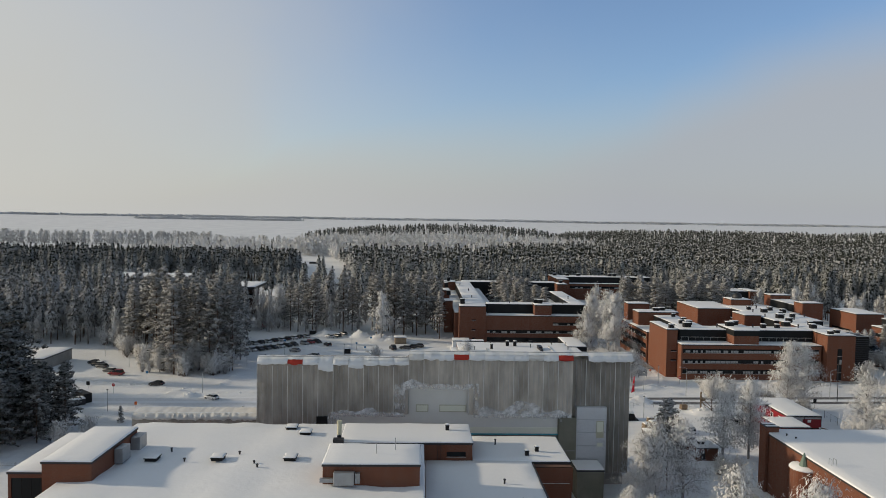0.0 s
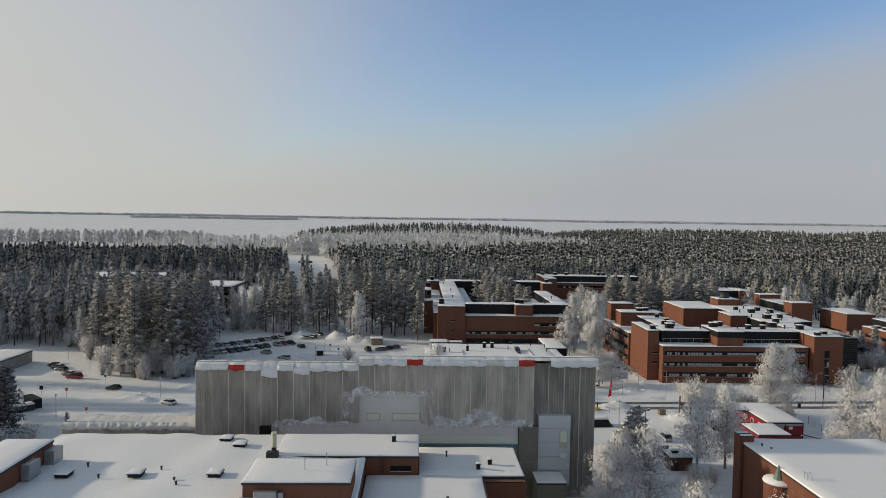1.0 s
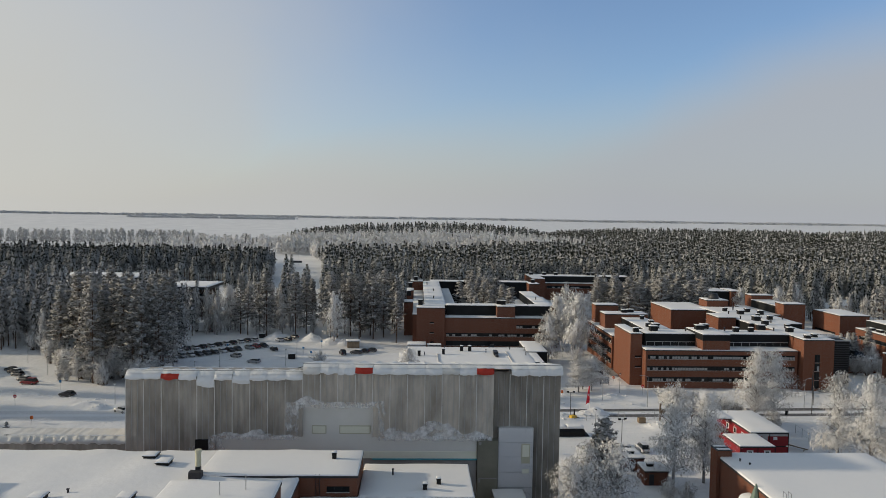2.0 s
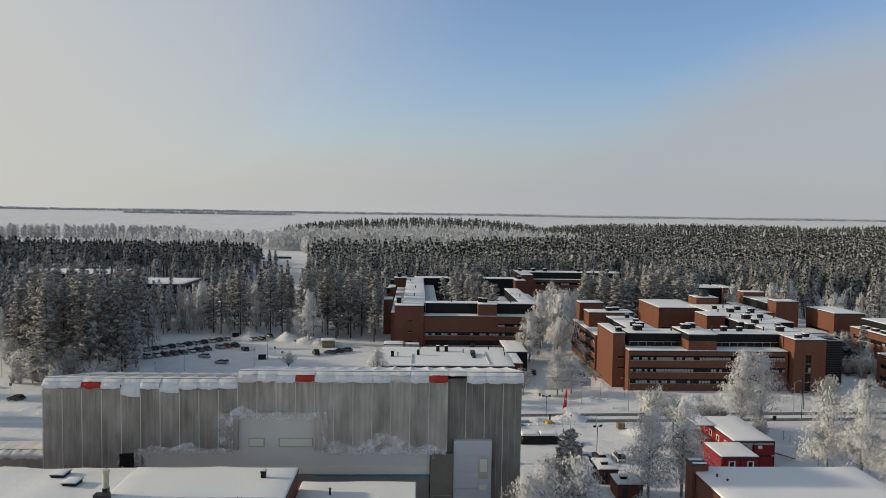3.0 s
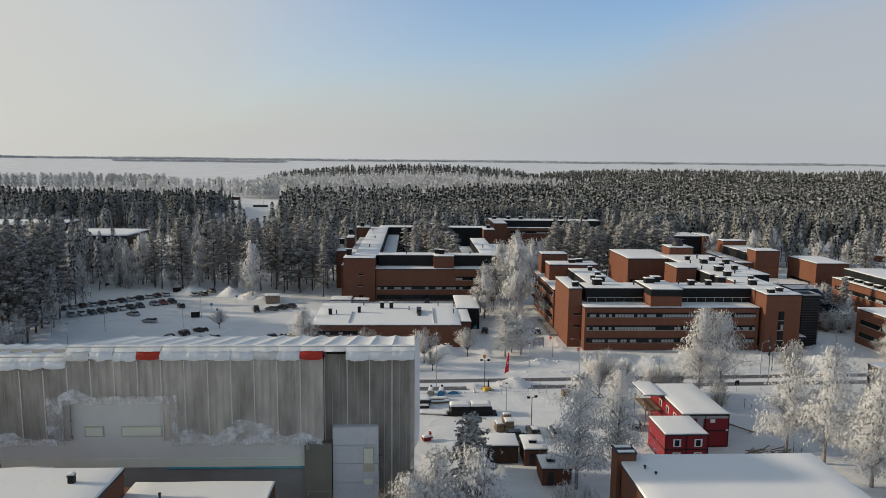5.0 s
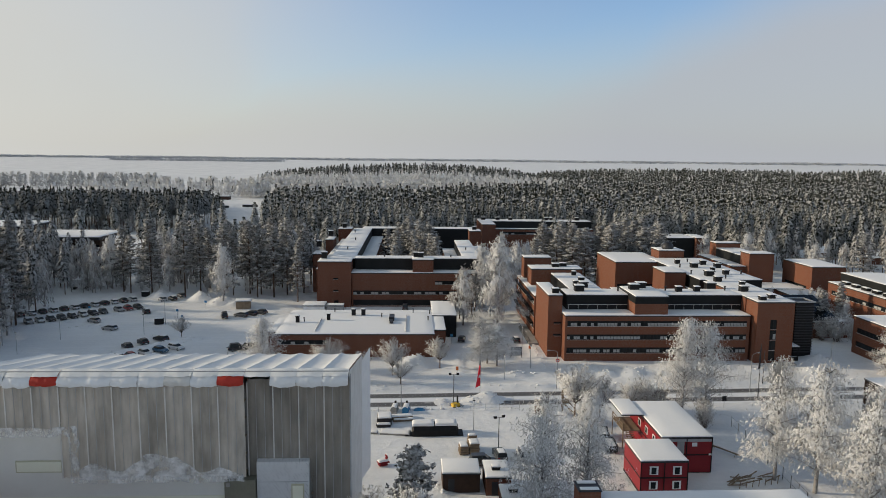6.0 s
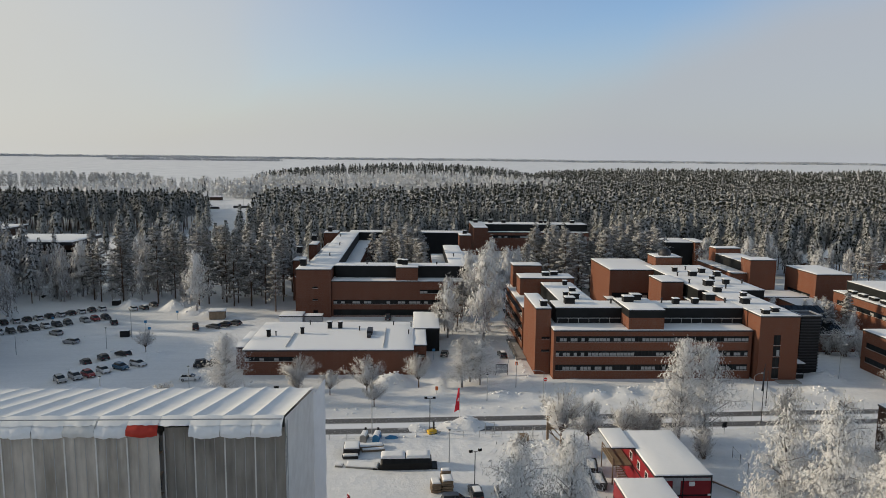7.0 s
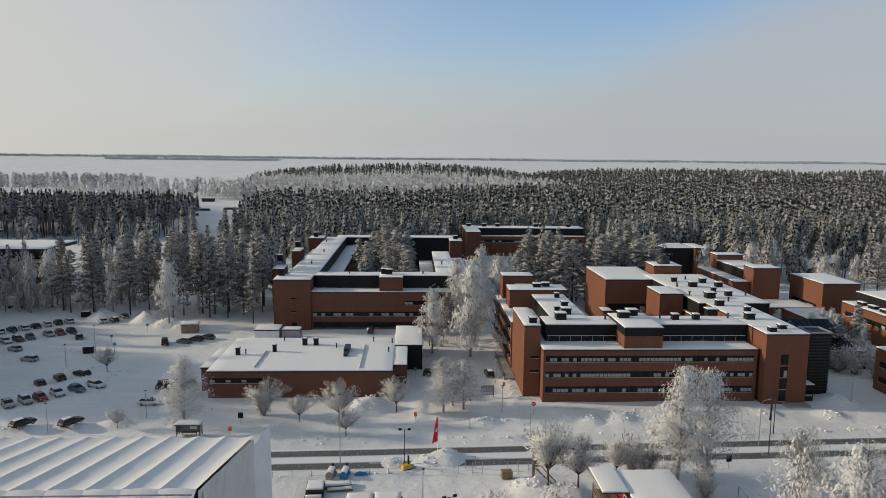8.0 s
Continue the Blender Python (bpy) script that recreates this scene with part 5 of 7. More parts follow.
def tiered_form(h, seed, tiers, around, low=0.3, wide=0.15, sprays=1, power=0.62, sides=4, trunk=True):
    """A rimed conifer: tiers of drooping boughs, each of a few sprays, round a dark core of needles, uneven from tier to tier."""
    rng = np.random.default_rng(seed)
    lean = rng.normal(0, 0.012, 2) * h
    def stem(u):
        return np.array([lean[0] * u * u, lean[1] * u * u, h * u])
    us, r0 = [0, 0.3, 0.6, 0.85, 1.0], 0.0105 * h
    rods = [(stem(a), stem(b), r0 * (1 - 0.9 * a), r0 * (1 - 0.9 * b)) for a, b in zip(us, us[1:])]
    cs, ds, ns, ls, ws = [], [], [], [], []
    for i in range(tiers):
        u = low + (0.95 - low) * (i + rng.uniform(0.2, 1.0)) / tiers
        q = (1 - u) / (1 - low)
        reach = h * wide * (0.20 + 0.9 * q ** power * (1 - 0.40 * q ** 4)) * rng.uniform(0.75, 1.15)
        k = max(4, round(around * (0.45 + 0.55 * q)))
        for j in range(k):
            a = 6.283 * (j + rng.uniform(-0.4, 0.4)) / k + i * 1.3
            out = np.array([math.cos(a), math.sin(a), 0.0])
            own = reach * rng.uniform(0.6, 1.2)
            for t in range(sprays):
                f = (t + 1.0) / sprays
                drop = rng.uniform(0.45, 0.85)
                cs.append(stem(u) + out * own * (0.35 + 0.45 * f) + (0, 0, -own * drop * 0.5 * f + rng.normal(0, 0.012 * h)))
                ds.append(out * 0.75 - (0, 0, drop) + rng.normal(0, 0.2, 3))
                ns.append(out * 0.6 + (0, 0, 0.62 + 0.2 * (1 - q)) + rng.normal(0, 0.16, 3))
                ls.append(own * rng.uniform(0.65, 1.05) / sprays ** 0.55 + 0.25)
                ws.append((6.283 * own / k) * rng.uniform(0.45, 0.9) / sprays ** 0.4 + 0.12)
        for j in range(max(2, k // 3)):
            a = 6.283 * (j + rng.random()) / max(2, k // 3)
            out = np.array([math.cos(a), math.sin(a), 0.0])
            cs.append(stem(u) + out * reach * 0.3)
            ds.append(np.array([0, 0, -1.0]) + rng.normal(0, 0.2, 3))
            ns.append(out + rng.normal(0, 0.1, 3))
            ls.append(h * (1 - low) / tiers * 1.9)
            ws.append(reach * 0.75)
    crown = blades(np.array(cs), unit(np.array(ds)), np.array(ls), np.array(ws), rng, unit(np.array(ns)))
    return (cone_rods(rods, sides) if trunk else (np.zeros((0, 3)), np.zeros((0, 3), int))), crown, (4, sides)


def birch_form(h, seed, limbs=26, twigs=34, leaf=0.42, wide=0.20, low=0.16, droop=1.0):
    """A hoarfrosted birch: rising limbs, hanging white twigs."""
    rng = np.random.default_rng(seed)
    bend = rng.normal(0, 0.02, 2) * h
    def stem(u):
        return np.array([bend[0] * u * u, bend[1] * u * u, h * u * 0.93])
    r0 = 0.012 * h
    us = [0, 0.25, 0.5, 0.75, 1.0]
    rods = [(stem(a), stem(b), r0 * (1 - 0.88 * a), r0 * (1 - 0.88 * b)) for a, b in zip(us, us[1:])]
    cs, ds = [], []
    for i in range(limbs):
        u = low + (0.97 - low) * ((i + rng.random()) / limbs) ** 0.9
        q = (1 - u) / (1 - low)
        reach = h * wide * (0.07 + 1.22 * q ** 1.0 * (1 - 0.30 * q ** 3)) * rng.uniform(0.6, 1.25)
        a = i * 2.4 + rng.normal(0, 0.5)
        rise = 0.75 + 0.5 * (1 - q) + rng.normal(0, 0.15)
        p, tip = stem(u), None
        d = np.array([math.cos(a), math.sin(a), rise])
        bow = np.array([math.cos(a), math.sin(a), rise * 0.15])
        mid = p + d * reach * 0.55
        tip = mid + bow * reach * 0.5
        rods += [(p, mid, 0.0042 * h * (0.4 + q * 0.6), 0.0022 * h), (mid, tip, 0.0022 * h, 0.0006 * h)]
        m = max(8, int(twigs * (0.35 + 0.65 * q)))
        for k in range(m):
            s = rng.random() ** 0.7
            c0 = p + (mid - p) * min(1, s / 0.5) + (tip - mid) * max(0, (s - 0.5) / 0.5)
            c0 = c0 + rng.normal(0, 0.034 * h, 3) * (1, 1, 0.8)
            n = rng.integers(2, 5)
            fall = np.array([0, 0, -1.0]) * droop
            dirs = unit(fall + rng.normal(0, 0.34, (n, 3)) + np.array([math.cos(a), math.sin(a), 0]) * 0.3)
            cs.append(c0 + dirs * leaf * 0.8 + np.cumsum(np.tile(fall * leaf * 0.55, (n, 1)), 0) * 0.8 + rng.normal(0, leaf * 0.35, (n, 3)))
            ds.append(dirs)
    cs, ds = np.concatenate(cs), np.concatenate(ds)
    crown = blades(cs, ds, leaf * rng.uniform(0.9, 2.3, len(cs)), leaf * rng.uniform(0.28, 0.55, len(cs)), rng, outward(cs, 0.55, 0.20, rng))
    return cone_rods(rods), crown, (4, 5)


def bush_form(h, seed, stems=26, twigs=26, leaf=0.27, spread=0.5):
    rng = np.random.default_rng(seed)
    rods, cs, ds = [], [], []
    for i in range(stems):
        a, t = rng.random() * 6.28, spread * rng.random() ** 0.6
        d = np.array([math.cos(a) * t, math.sin(a) * t, 1.0])
        top = d * h * rng.uniform(0.6, 1.0)
        foot = rng.normal(0, 0.06 * h, 3) * (1, 1, 0)
        rods.append((foot, top, 0.008 * h, 0.002 * h))
        for k in range(twigs):
            s = rng.uniform(0.3, 1.05)
            n = 3
            cs.append(foot + (top - foot) * s + rng.normal(0, 0.085 * h, (n, 3)))
            ds.append(unit(d + rng.normal(0, 0.9, (n, 3))))
    cs, ds = np.concatenate(cs), np.concatenate(ds)
    return cone_rods(rods, 4), blades(cs, ds, leaf * rng.uniform(0.8, 2.0, len(cs)), leaf * rng.uniform(0.2, 0.5, len(cs)), rng, outward(cs, 0.8, 0.25, rng)), (1, 4)


def orchard_form(h, seed, fork=0.26, leaf=0.25, spread=0.42, n_limb=22, n_twig=52):
    """A small street tree: short trunk, fanned limbs, frosted twigs pointing outward."""
    rng = np.random.default_rng(seed)
    f = np.array([0, 0, h * fork])
    rods, cs, ds = [((0, 0, 0), f, 0.02 * h, 0.015 * h)], [], []
    for i in range(n_limb):
        a = i * 2.4 + rng.normal(0, 0.3)
        t = rng.uniform(0.15, 1.0)
        d = unit(np.array([math.cos(a) * t, math.sin(a) * t, 1.05 - 0.35 * t]))
        tip = f + d * h * (1 - fork) * rng.uniform(0.75, 1.02)
        rods.append((f, tip, 0.008 * h, 0.0015 * h))
        for k in range(n_twig):
            s = rng.uniform(0.25, 1.0)
            n = 4
            dirs = unit(d + rng.normal(0, 0.65, (n, 3)))
            cs.append(f + (tip - f) * s + dirs * h * 0.06 + rng.normal(0, 0.035 * h, (n, 3)))
            ds.append(dirs)
    cs, ds = np.concatenate(cs), np.concatenate(ds)
    return cone_rods(rods), blades(cs, ds, leaf * rng.uniform(1.0, 2.4, len(cs)), leaf * rng.uniform(0.25, 0.5, len(cs)), rng, outward(cs, 0.7, 0.25, rng)), (1, 5)


def tree(name, form, bark, leaf, label, category="tree", group=""):
    root = thing(name, 0, -3000, 0, 0, label, category, group)
    (tv, tf), (cv, cf, cn), (k, n) = form
    # the stem's lengths become one tapered tube, the limbs go with the crown
    cut = 2 * n * k
    stem = np.concatenate([tv[2 * n * i:2 * n * i + n] for i in range(k)] + [tv[cut - n:cut]])
    skin = [(n * j + i, n * j + (i + 1) % n, n * (j + 1) + (i + 1) % n, n * (j + 1) + i) for j in range(k) for i in range(n)]
    skin.append(tuple(range(n * k, n * k + n)))
    trunk = new("trunk", mesh_of("trunk", stem, skin, [bark], True))
    limbs, limb_faces = tv[cut:], tf[2 * n * k:] - cut
    me = mesh_of("crown", np.concatenate([cv, limbs]), np.concatenate([cf, limb_faces + len(cv)]), [leaf, bark])
    me.polygons.foreach_set("material_index", np.repeat([0, 1], [len(cf), len(limb_faces)]).astype(np.int32))
    me.normals_split_custom_set_from_vertices(np.concatenate([cn, np.zeros_like(limbs)]).tolist())
    crown = new("crown", me)
    trunk.parent = crown.parent = root
    return root


used = set()


def plant(proto, x, y, s=1.0, turn=None, broad=1.0):
    """Sets the tree itself the first time, and copies of it after that."""
    m = pose(x, y, ground_z(x, y) - 0.1, 0, 0, random.uniform(0, 360) if turn is None else turn) @ Matrix.Diagonal((s * broad, s * broad, s * random.uniform(0.95, 1.05), 1))
    if proto.name not in used:
        used.add(proto.name)
        proto.matrix_world = m
        return proto
    o = copy_thing(proto, Matrix.Identity(4))
    o.matrix_world = m
    return o


BIRCH_L = "tall birch white with hoarfrost, its twigs hanging"
birches = [tree("frosted_birch", birch_form(16, 10 + i, limbs=46, twigs=140, leaf=0.178, wide=0.22 + 0.025 * (i % 3), low=0.13), BIRCH_BARK, FROST, BIRCH_L, "birch", "frosted birches") for i in range(5)]
far_tall = [tree("distant_birch", birch_form(16, 30 + i, limbs=28, twigs=58, leaf=0.38, wide=0.23, low=0.12), BIRCH_BARK, FROST, BIRCH_L, "birch", "frosted birches") for i in range(3)]
thin_birch = [tree("slender_birch", birch_form(14, 40 + i, limbs=22, twigs=26, leaf=0.42, wide=0.14), BIRCH_BARK, FROST_DULL if i == 0 else FROST, "slender young birch dusted with frost", "birch", "young birches") for i in range(2)]
street = [tree("street_tree", orchard_form(8, 60 + i), BARK, FROST, "small round-crowned street tree with frosted twigs", "tree", "street trees") for i in range(2)]
bushes = [tree("frosted_bush", bush_form(4, 70 + i, spread=0.55), BARK, FROST_DULL if i else FROST, "bare bush with frosted twigs", "bush", "bushes") for i in range(2)]
PINE_L = "tall Scots pine with rime on its dark needles"
pines = [tree("pine", pine_form(22, 80 + i, 62, 6, 7, 0.47, low=(0.14, 0.24, 0.34)[i % 3], wide=0.175 + 0.014 * (i % 4)), BARK, NEEDLES, PINE_L, "pine", "pines") for i in range(6)]
grove_pine = [tree("spreading_pine", pine_form(22, 300 + i, 80, 6, 9, 0.60, low=0.10, wide=0.29), BARK, NEEDLES_DARK, "broad dark pine with thin frost, branched low", "pine", "pines") for i in range(2)]
small_pine = tree("bushy_pine", pine_form(17, 99, 84, 8, 11, 0.34, low=0.38, wide=0.235), BARK, NEEDLES, "bushy dark pine with a little frost among birches", "pine")
spruce = tree("young_spruce", pine_form(9, 98, 60, 5, 7, 0.36, low=0.05, wide=0.22), BARK, NEEDLES, "young spruce with frosted boughs", "spruce")

# birches one by one: x, y, height
for i, (x, y, h) in enumerate([(13.8, 200.9, 15.5), (97.0, 177.0, 20.0), (101.8, 177.5, 20.5), (101.5, 151.6, 19.0), (105.5, 147.6, 20.0), (108.0, 139.5, 19.0), (116.0, 150.0, 16), (112.5, 133.5, 15.5), (118.5, 138.0, 17.5),
                               (63.4, 139.8, 19.2), (70.2, 142.4, 18.0), (42.0, 118.6, 16.0), (39.4, 117.2, 15.0), (47.4, 119.6, 17.3), (43.4, 90.4, 20.0), (50.2, 83.4, 21.0), (46.8, 86.0, 16.0), (32.0, 99.6, 12.0), (36.5, 101.5, 10.0),
                               (70.6, 247.0, 25.0), (61.0, 249.0, 18.5), (73.0, 262.0, 24.0), (69.0, 274.0, 23.0), (62.0, 208.4, 11.2), (66.0, 209.8, 11.4), (64.0, 212.0, 10.0), (78.5, 306.0, 22), (84.0, 300, 20), (88.0, 305, 19), (96, 318, 15),
                               (-61.5, 304.0, 21.5), (-15.0, 277.5, 20.5), (-42, 316, 18), (168, 262, 9), (172, 256, 10), (176, 266, 9), (180, 258, 8), (166, 250, 9), (172, 246, 8), (179, 275, 7), (172, 344, 18), (178, 338, 15), (188, 340, 20), (200, 346, 22), (212, 330, 17), (205, 312, 12), (158.0, 262, 10), (150.5, 196.0, 14.0), (154.5, 190.5, 12.5), (152.0, 183.0, 13.0)]):
    plant(far_tall[i % 3] if y > 240 else birches[i % 5], x, y, h / 16.0, broad=1.9 if 61 < x < 67 and 205 < y < 215 else 1.3 if y < 150 and x < 80 else 1.4 if x > 100 and y < 156 else 1.5 if x < 20 and y < 210 else 1.0 if y < 160 else 1.15)
for x, y, h in [(76.4, 175.8, 9.9), (80.8, 174.7, 8.2), (27.2, 207.4, 7.6), (34.4, 203.6, 5.6), (42.0, 203.0, 8.4), (52.7, 208.5, 7.2), (43.8, 197.2, 5.4), (-14.4, 234.4, 5.6), (1.7, 200.9, 3.8), (88.2, 180.0, 6.5), (79.8, 246, 8), (121.5, 262, 9), (152, 245, 9)]:
    plant(street[int(x) % 2], x, y, h / 8.0)
for x, y, h in [(91.0, 181.0, 6.0), (93.2, 180.2, 5.0), (60.0, 133.2, 4.5), (62.5, 131.5, 4.0), (27.0, 207.0, 5.0), (157.5, 233, 6), (160.5, 231, 6.5), (163.5, 228, 6), (166.0, 236, 7), (99.5, 172.5, 5), (74.0, 140.5, 4.5),
                (-86.5, 218.0, 3.0), (-84.2, 217.6, 3.2), (-76.5, 148.0, 5.5), (-72.0, 152.0, 5.0)]:
    plant(bushes[int(abs(x)) % 2], x, y, h / 4.0)
under = random.Random(33)


def wood_edge(x):
    return float(np.interp(x, (-160, -114, -97, -86, -72, -60, -56), (262, 261, 234, 221, 212, 213, 227)))


for i in range(34):
    x = under.uniform(-120, -58)
    plant(bushes[i % 2], x, wood_edge(x) + under.uniform(0, 8), under.uniform(0.9, 1.9))
for i in range(12):
    x = under.uniform(-82, -58)
    plant(birches[i % 5], x, wood_edge(x) + under.uniform(0, 9), under.uniform(0.45, 0.75), broad=1.25)
for i in range(10):
    x = under.uniform(-150, -100)
    plant(thin_birch[i % 2], x, wood_edge(x) + under.uniform(0, 9), under.uniform(0.7, 1.0))
for i in range(26):
    x = under.uniform(-76, 4)
    plant(thin_birch[i % 2], x, 293 + under.uniform(0, 26), under.uniform(0.55, 0.9))
plant(small_pine, 46.6, 125.6, 1.03)
plant(spruce, 161.5, 240.0, 1.35)
plant(spruce, 166.0, 246.0, 1.0)
plant(spruce, 174.0, 251.6, 1.35)
plant(spruce, 155.0, 250.0, 0.8)
plant(spruce, -70.5, 165.0, 0.45)

# ---- woods ----
BUILT = [(76, 298, 152, 348), (144, 296, 185, 362), (13, 258, 80, 388), (76, 205, 150, 300), (76, 345, 148, 442), (155, 350, 182, 376), (158, 282, 208, 336), (150, 190, 208, 305), (-106, 331, -64, 362), (-158, 353, -112, 382), (-128, 212, -92, 240), (222, 360, 280, 396)]


def wooded(x, y):
    """Where the woods stand: 0 open, else the share of ground that carries trees."""
    for x0, y0, x1, y1 in BUILT:
        if x0 - 3 < x < x1 + 3 and y0 - 3 < y < y1 + 3:
            return 0.0
    if not -0.66 * y - 40 < x < 0.67 * y + 45 or y > shore(x) - 15:
        return 0.0
    if y < 300:
        west = x < -57 - max(0, y - 224) * 0.25 and y > wood_edge(x)
        north = y > 289 + max(0, (x + 20)) * -0.4 and -80 < x < 9
        return 1.0 if west else 0.75 if north else 0.0
    if y < 345 and x < 10:
        return 0.62 if x > -100 else 0.8
    if x < 8 and y < 425:
        return 0.10 if x > -170 else 0.5
    if x < -40 and y < 483:
        return 0.03
    if y < 830 and np.interp(y, (483, 560, 615, 700, 830), (-86, -94, -106, -138, -190)) < x < np.interp(y, (483, 560, 615, 700, 830), (-46, -56, -64, -82, -110)):
        return 0.0
    if 78 < x < 150 and y < 446:
        return 0.0
    if x > 182 and y < 345:
        return 0.25
    if x < -150 and 700 < y < 1080:
        return 0.05 if y > 880 and x < -260 else 0.12
    if x < -200 and y > 1062:
        return 0.0
    return 1.0


rng = random.Random(5)
near, mid, far, last = [], [], [], []
def jitter(y0, y1, step, out):
    y = y0
    while y < y1:
        x = -0.66 * y - 40
        while x < 0.67 * y + 45:
            px, py = x + rng.uniform(-0.45, 0.45) * step, y + rng.uniform(-0.45, 0.45) * step
            if rng.random() < wooded(px, py):
                out.append((px, py))
            x += step
        y += step


jitter(209, 306, 6.0, near)
jitter(306, 470, 6.5, mid)
jitter(470, 900, 6.2, far)
jitter(900, 1530, 10.5, last)
mid += [(x, y) for x, y in near if x < -57 and y > 258]
near = [(x, y) for x, y in near if x > -150 and (x > -57 or y < 258)]
# a grove left of the complex, the court's trees, and pines between the blocks
near += [(-88, 160), (-94, 157), (-83.5, 155), (-92, 150), (-99, 162), (-87, 145), (-102, 153), (-97, 168), (-84, 166), (-106, 146), (-90, 139), (-104, 160), (-96, 145), (-110, 165), (-91, 155), (-95, 162), (-88, 151), (-85, 160), (-93, 144), (-99, 156), (-101, 148), (-80, 158), (-82, 150), (-107, 155)]
near += [(35 + rng.uniform(0, 20), 294 + rng.uniform(0, 84)) for _ in range(34)]
# pines out of view to the west, added to shade the ground by the cars
near += [(-152 + rng.uniform(0, 26), 172 + rng.uniform(0, 44)) for _ in range(14)]
near += [(92 + rng.uniform(0, 16), 296 + rng.uniform(0, 40)) for _ in range(10)] + [(104 + rng.uniform(0, 42), 300 + rng.uniform(0, 36)) for _ in range(34)]
near += [(58.1, 252.0), (60.5, 257.0), (64.5, 262.5), (66.0, 268.5), (71.0, 281), (76, 289)]
mid += [(150 + rng.uniform(0, 30), 380 + rng.uniform(0, 30)) for _ in range(20)] + [(92 + rng.uniform(0, 60), 336 + rng.uniform(0, 30)) for _ in range(12)]
for i, (x, y) in enumerate(near):
    grove = x < -75 and y < 175
    court = 30 < x < 80 and y > 240
    size = rng.uniform(0.84, 1.14) * ((1.2 if x < -89 else 0.7) if grove else 0.84 if court and y > 285 else 0.66 if court else 0.9 if x > 85 else 1.2 if x < -57 else 1.08)
    if grove:
        plant(grove_pine[i % 2], x, y, size)
    elif rng.random() < 0.09:
        plant(thin_birch[i % 2], x, y, size * 1.1)
    else:
        plant(pines[i % 6], x, y, size * (1.08 if x > 85 else 1.0), broad=1.3 if x > 30 else 1.0)


def forest(name, spots, forms, leaf, label, birch_share=0.0, birch_forms=(), twigs=None):
    """Many trees too far to tell apart, joined into one object."""
    vs, fs, ms, ns, at = [], [], [], [], 0
    for x, y in spots:
        form = rng.choice(birch_forms) if birch_forms and rng.random() < birch_share * (2.2 if noise.noise(Vector((x * 0.012, y * 0.012, 2))) > 0.12 else 0.35) else rng.choice(forms)
        (tv, tf), (cv, cf, cn) = form[:2]
        a, s = rng.uniform(0, 6.28), rng.uniform(0.80, 1.14) * (1.06 + 0.12 * noise.noise(Vector((x * 0.02, y * 0.02, 9))))
        r = np.array([[math.cos(a), -math.sin(a), 0], [math.sin(a), math.cos(a), 0], [0, 0, 1]]) * s
        base = np.array([x, y, ground_z(x, y) - 0.2])
        for v, f, k, nn in ((tv, tf, 0, np.zeros_like(tv)), (cv, cf, 1, cn)):
            if len(v):
                ns.append(nn @ (r.T / s))
                vs.append(v @ r.T + base)
                fs.append(f + at)
                ms.append(np.full(len(f), k + (2 if any(cv is b[1][0] for b in birch_forms) else 0)))
                at += len(v)
    v, f, m = np.concatenate(vs).astype(np.float32), np.concatenate(fs).astype(np.int32), np.concatenate(ms).astype(np.int32)
    me = bpy.data.meshes.new(name)
    me.vertices.add(len(v))
    me.vertices.foreach_set("co", v.ravel())
    me.loops.add(f.size)
    me.loops.foreach_set("vertex_index", f.ravel())
    me.polygons.add(len(f))
    me.polygons.foreach_set("loop_start", np.arange(len(f), dtype=np.int32) * 3)
    for mat in (BARK, leaf, BIRCH_BARK, twigs or FROST_DULL):
        me.materials.append(mat)
    me.polygons.foreach_set("material_index", m)
    me.update()
    me.validate()
    me.normals_split_custom_set_from_vertices(np.concatenate(ns).tolist())
    return tagged(new(name, me), label, "forest", kind="stuff")


def cone_tops(h, seed, n, leaf, low=0.48, wide=0.15, power=0.7):
    """A far tree: sprays laid like shingles round a hidden stem."""
    r = np.random.default_rng(seed)
    u = low + (1 - low) * r.random(n) ** 0.8
    q = (1 - u) / (1 - low)
    a = np.arange(n) * 2.4 + r.normal(0, 0.3, n)
    rad = h * wide * q ** power * (1 - 0.35 * q ** 4) * r.uniform(0.72, 1.1, n) * (1 + 0.18 * np.sin(a * 2 + seed) + 0.12 * np.sin(u * 26 + seed))
    c = np.stack([np.cos(a) * rad, np.sin(a) * rad, u * h], 1)
    out = np.stack([np.cos(a), np.sin(a), np.zeros(n)], 1)
    ns = unit(out * (0.35 + 0.65 * q[:, None]) + np.array([0, 0, 1.0]) * (0.25 + 0.75 * (1 - q[:, None])) + r.normal(0, 0.12, (n, 3)))
    d = unit(out * 0.45 + (0, 0, -0.75) + r.normal(0, 0.45, (n, 3)))
    return (np.zeros((0, 3)), np.zeros((0, 3), int)), blades(c, d, leaf * r.uniform(0.9, 1.7, n), leaf * r.uniform(0.7, 1.15, n), r, ns)


mid_forms = [tiered_form(21, 120 + i, 14, 14, low=0.22 + 0.05 * (i % 4), wide=0.155 + 0.01 * (i % 3), sprays=3) for i in range(6)]
mid_birch = [birch_form(17, 140 + i, limbs=14, twigs=11, leaf=0.85, wide=0.16) for i in range(3)]
far_forms = [tiered_form(21, 160 + i, 7, 9, low=0.45, wide=0.15 + 0.01 * (i % 3), trunk=False) for i in range(6)]
low_forms = [tiered_form(15.5, 165 + i, 6, 8, low=0.42, wide=0.16, trunk=False) for i in range(5)]
pale_forms = [cone_tops(15, 210 + i, 34, 2.0, low=0.12, wide=0.19, power=0.55) for i in range(4)]
far_birch = [(birch_form(16, 170 + i, limbs=9, twigs=8, leaf=1.3, wide=0.17)) for i in range(2)]
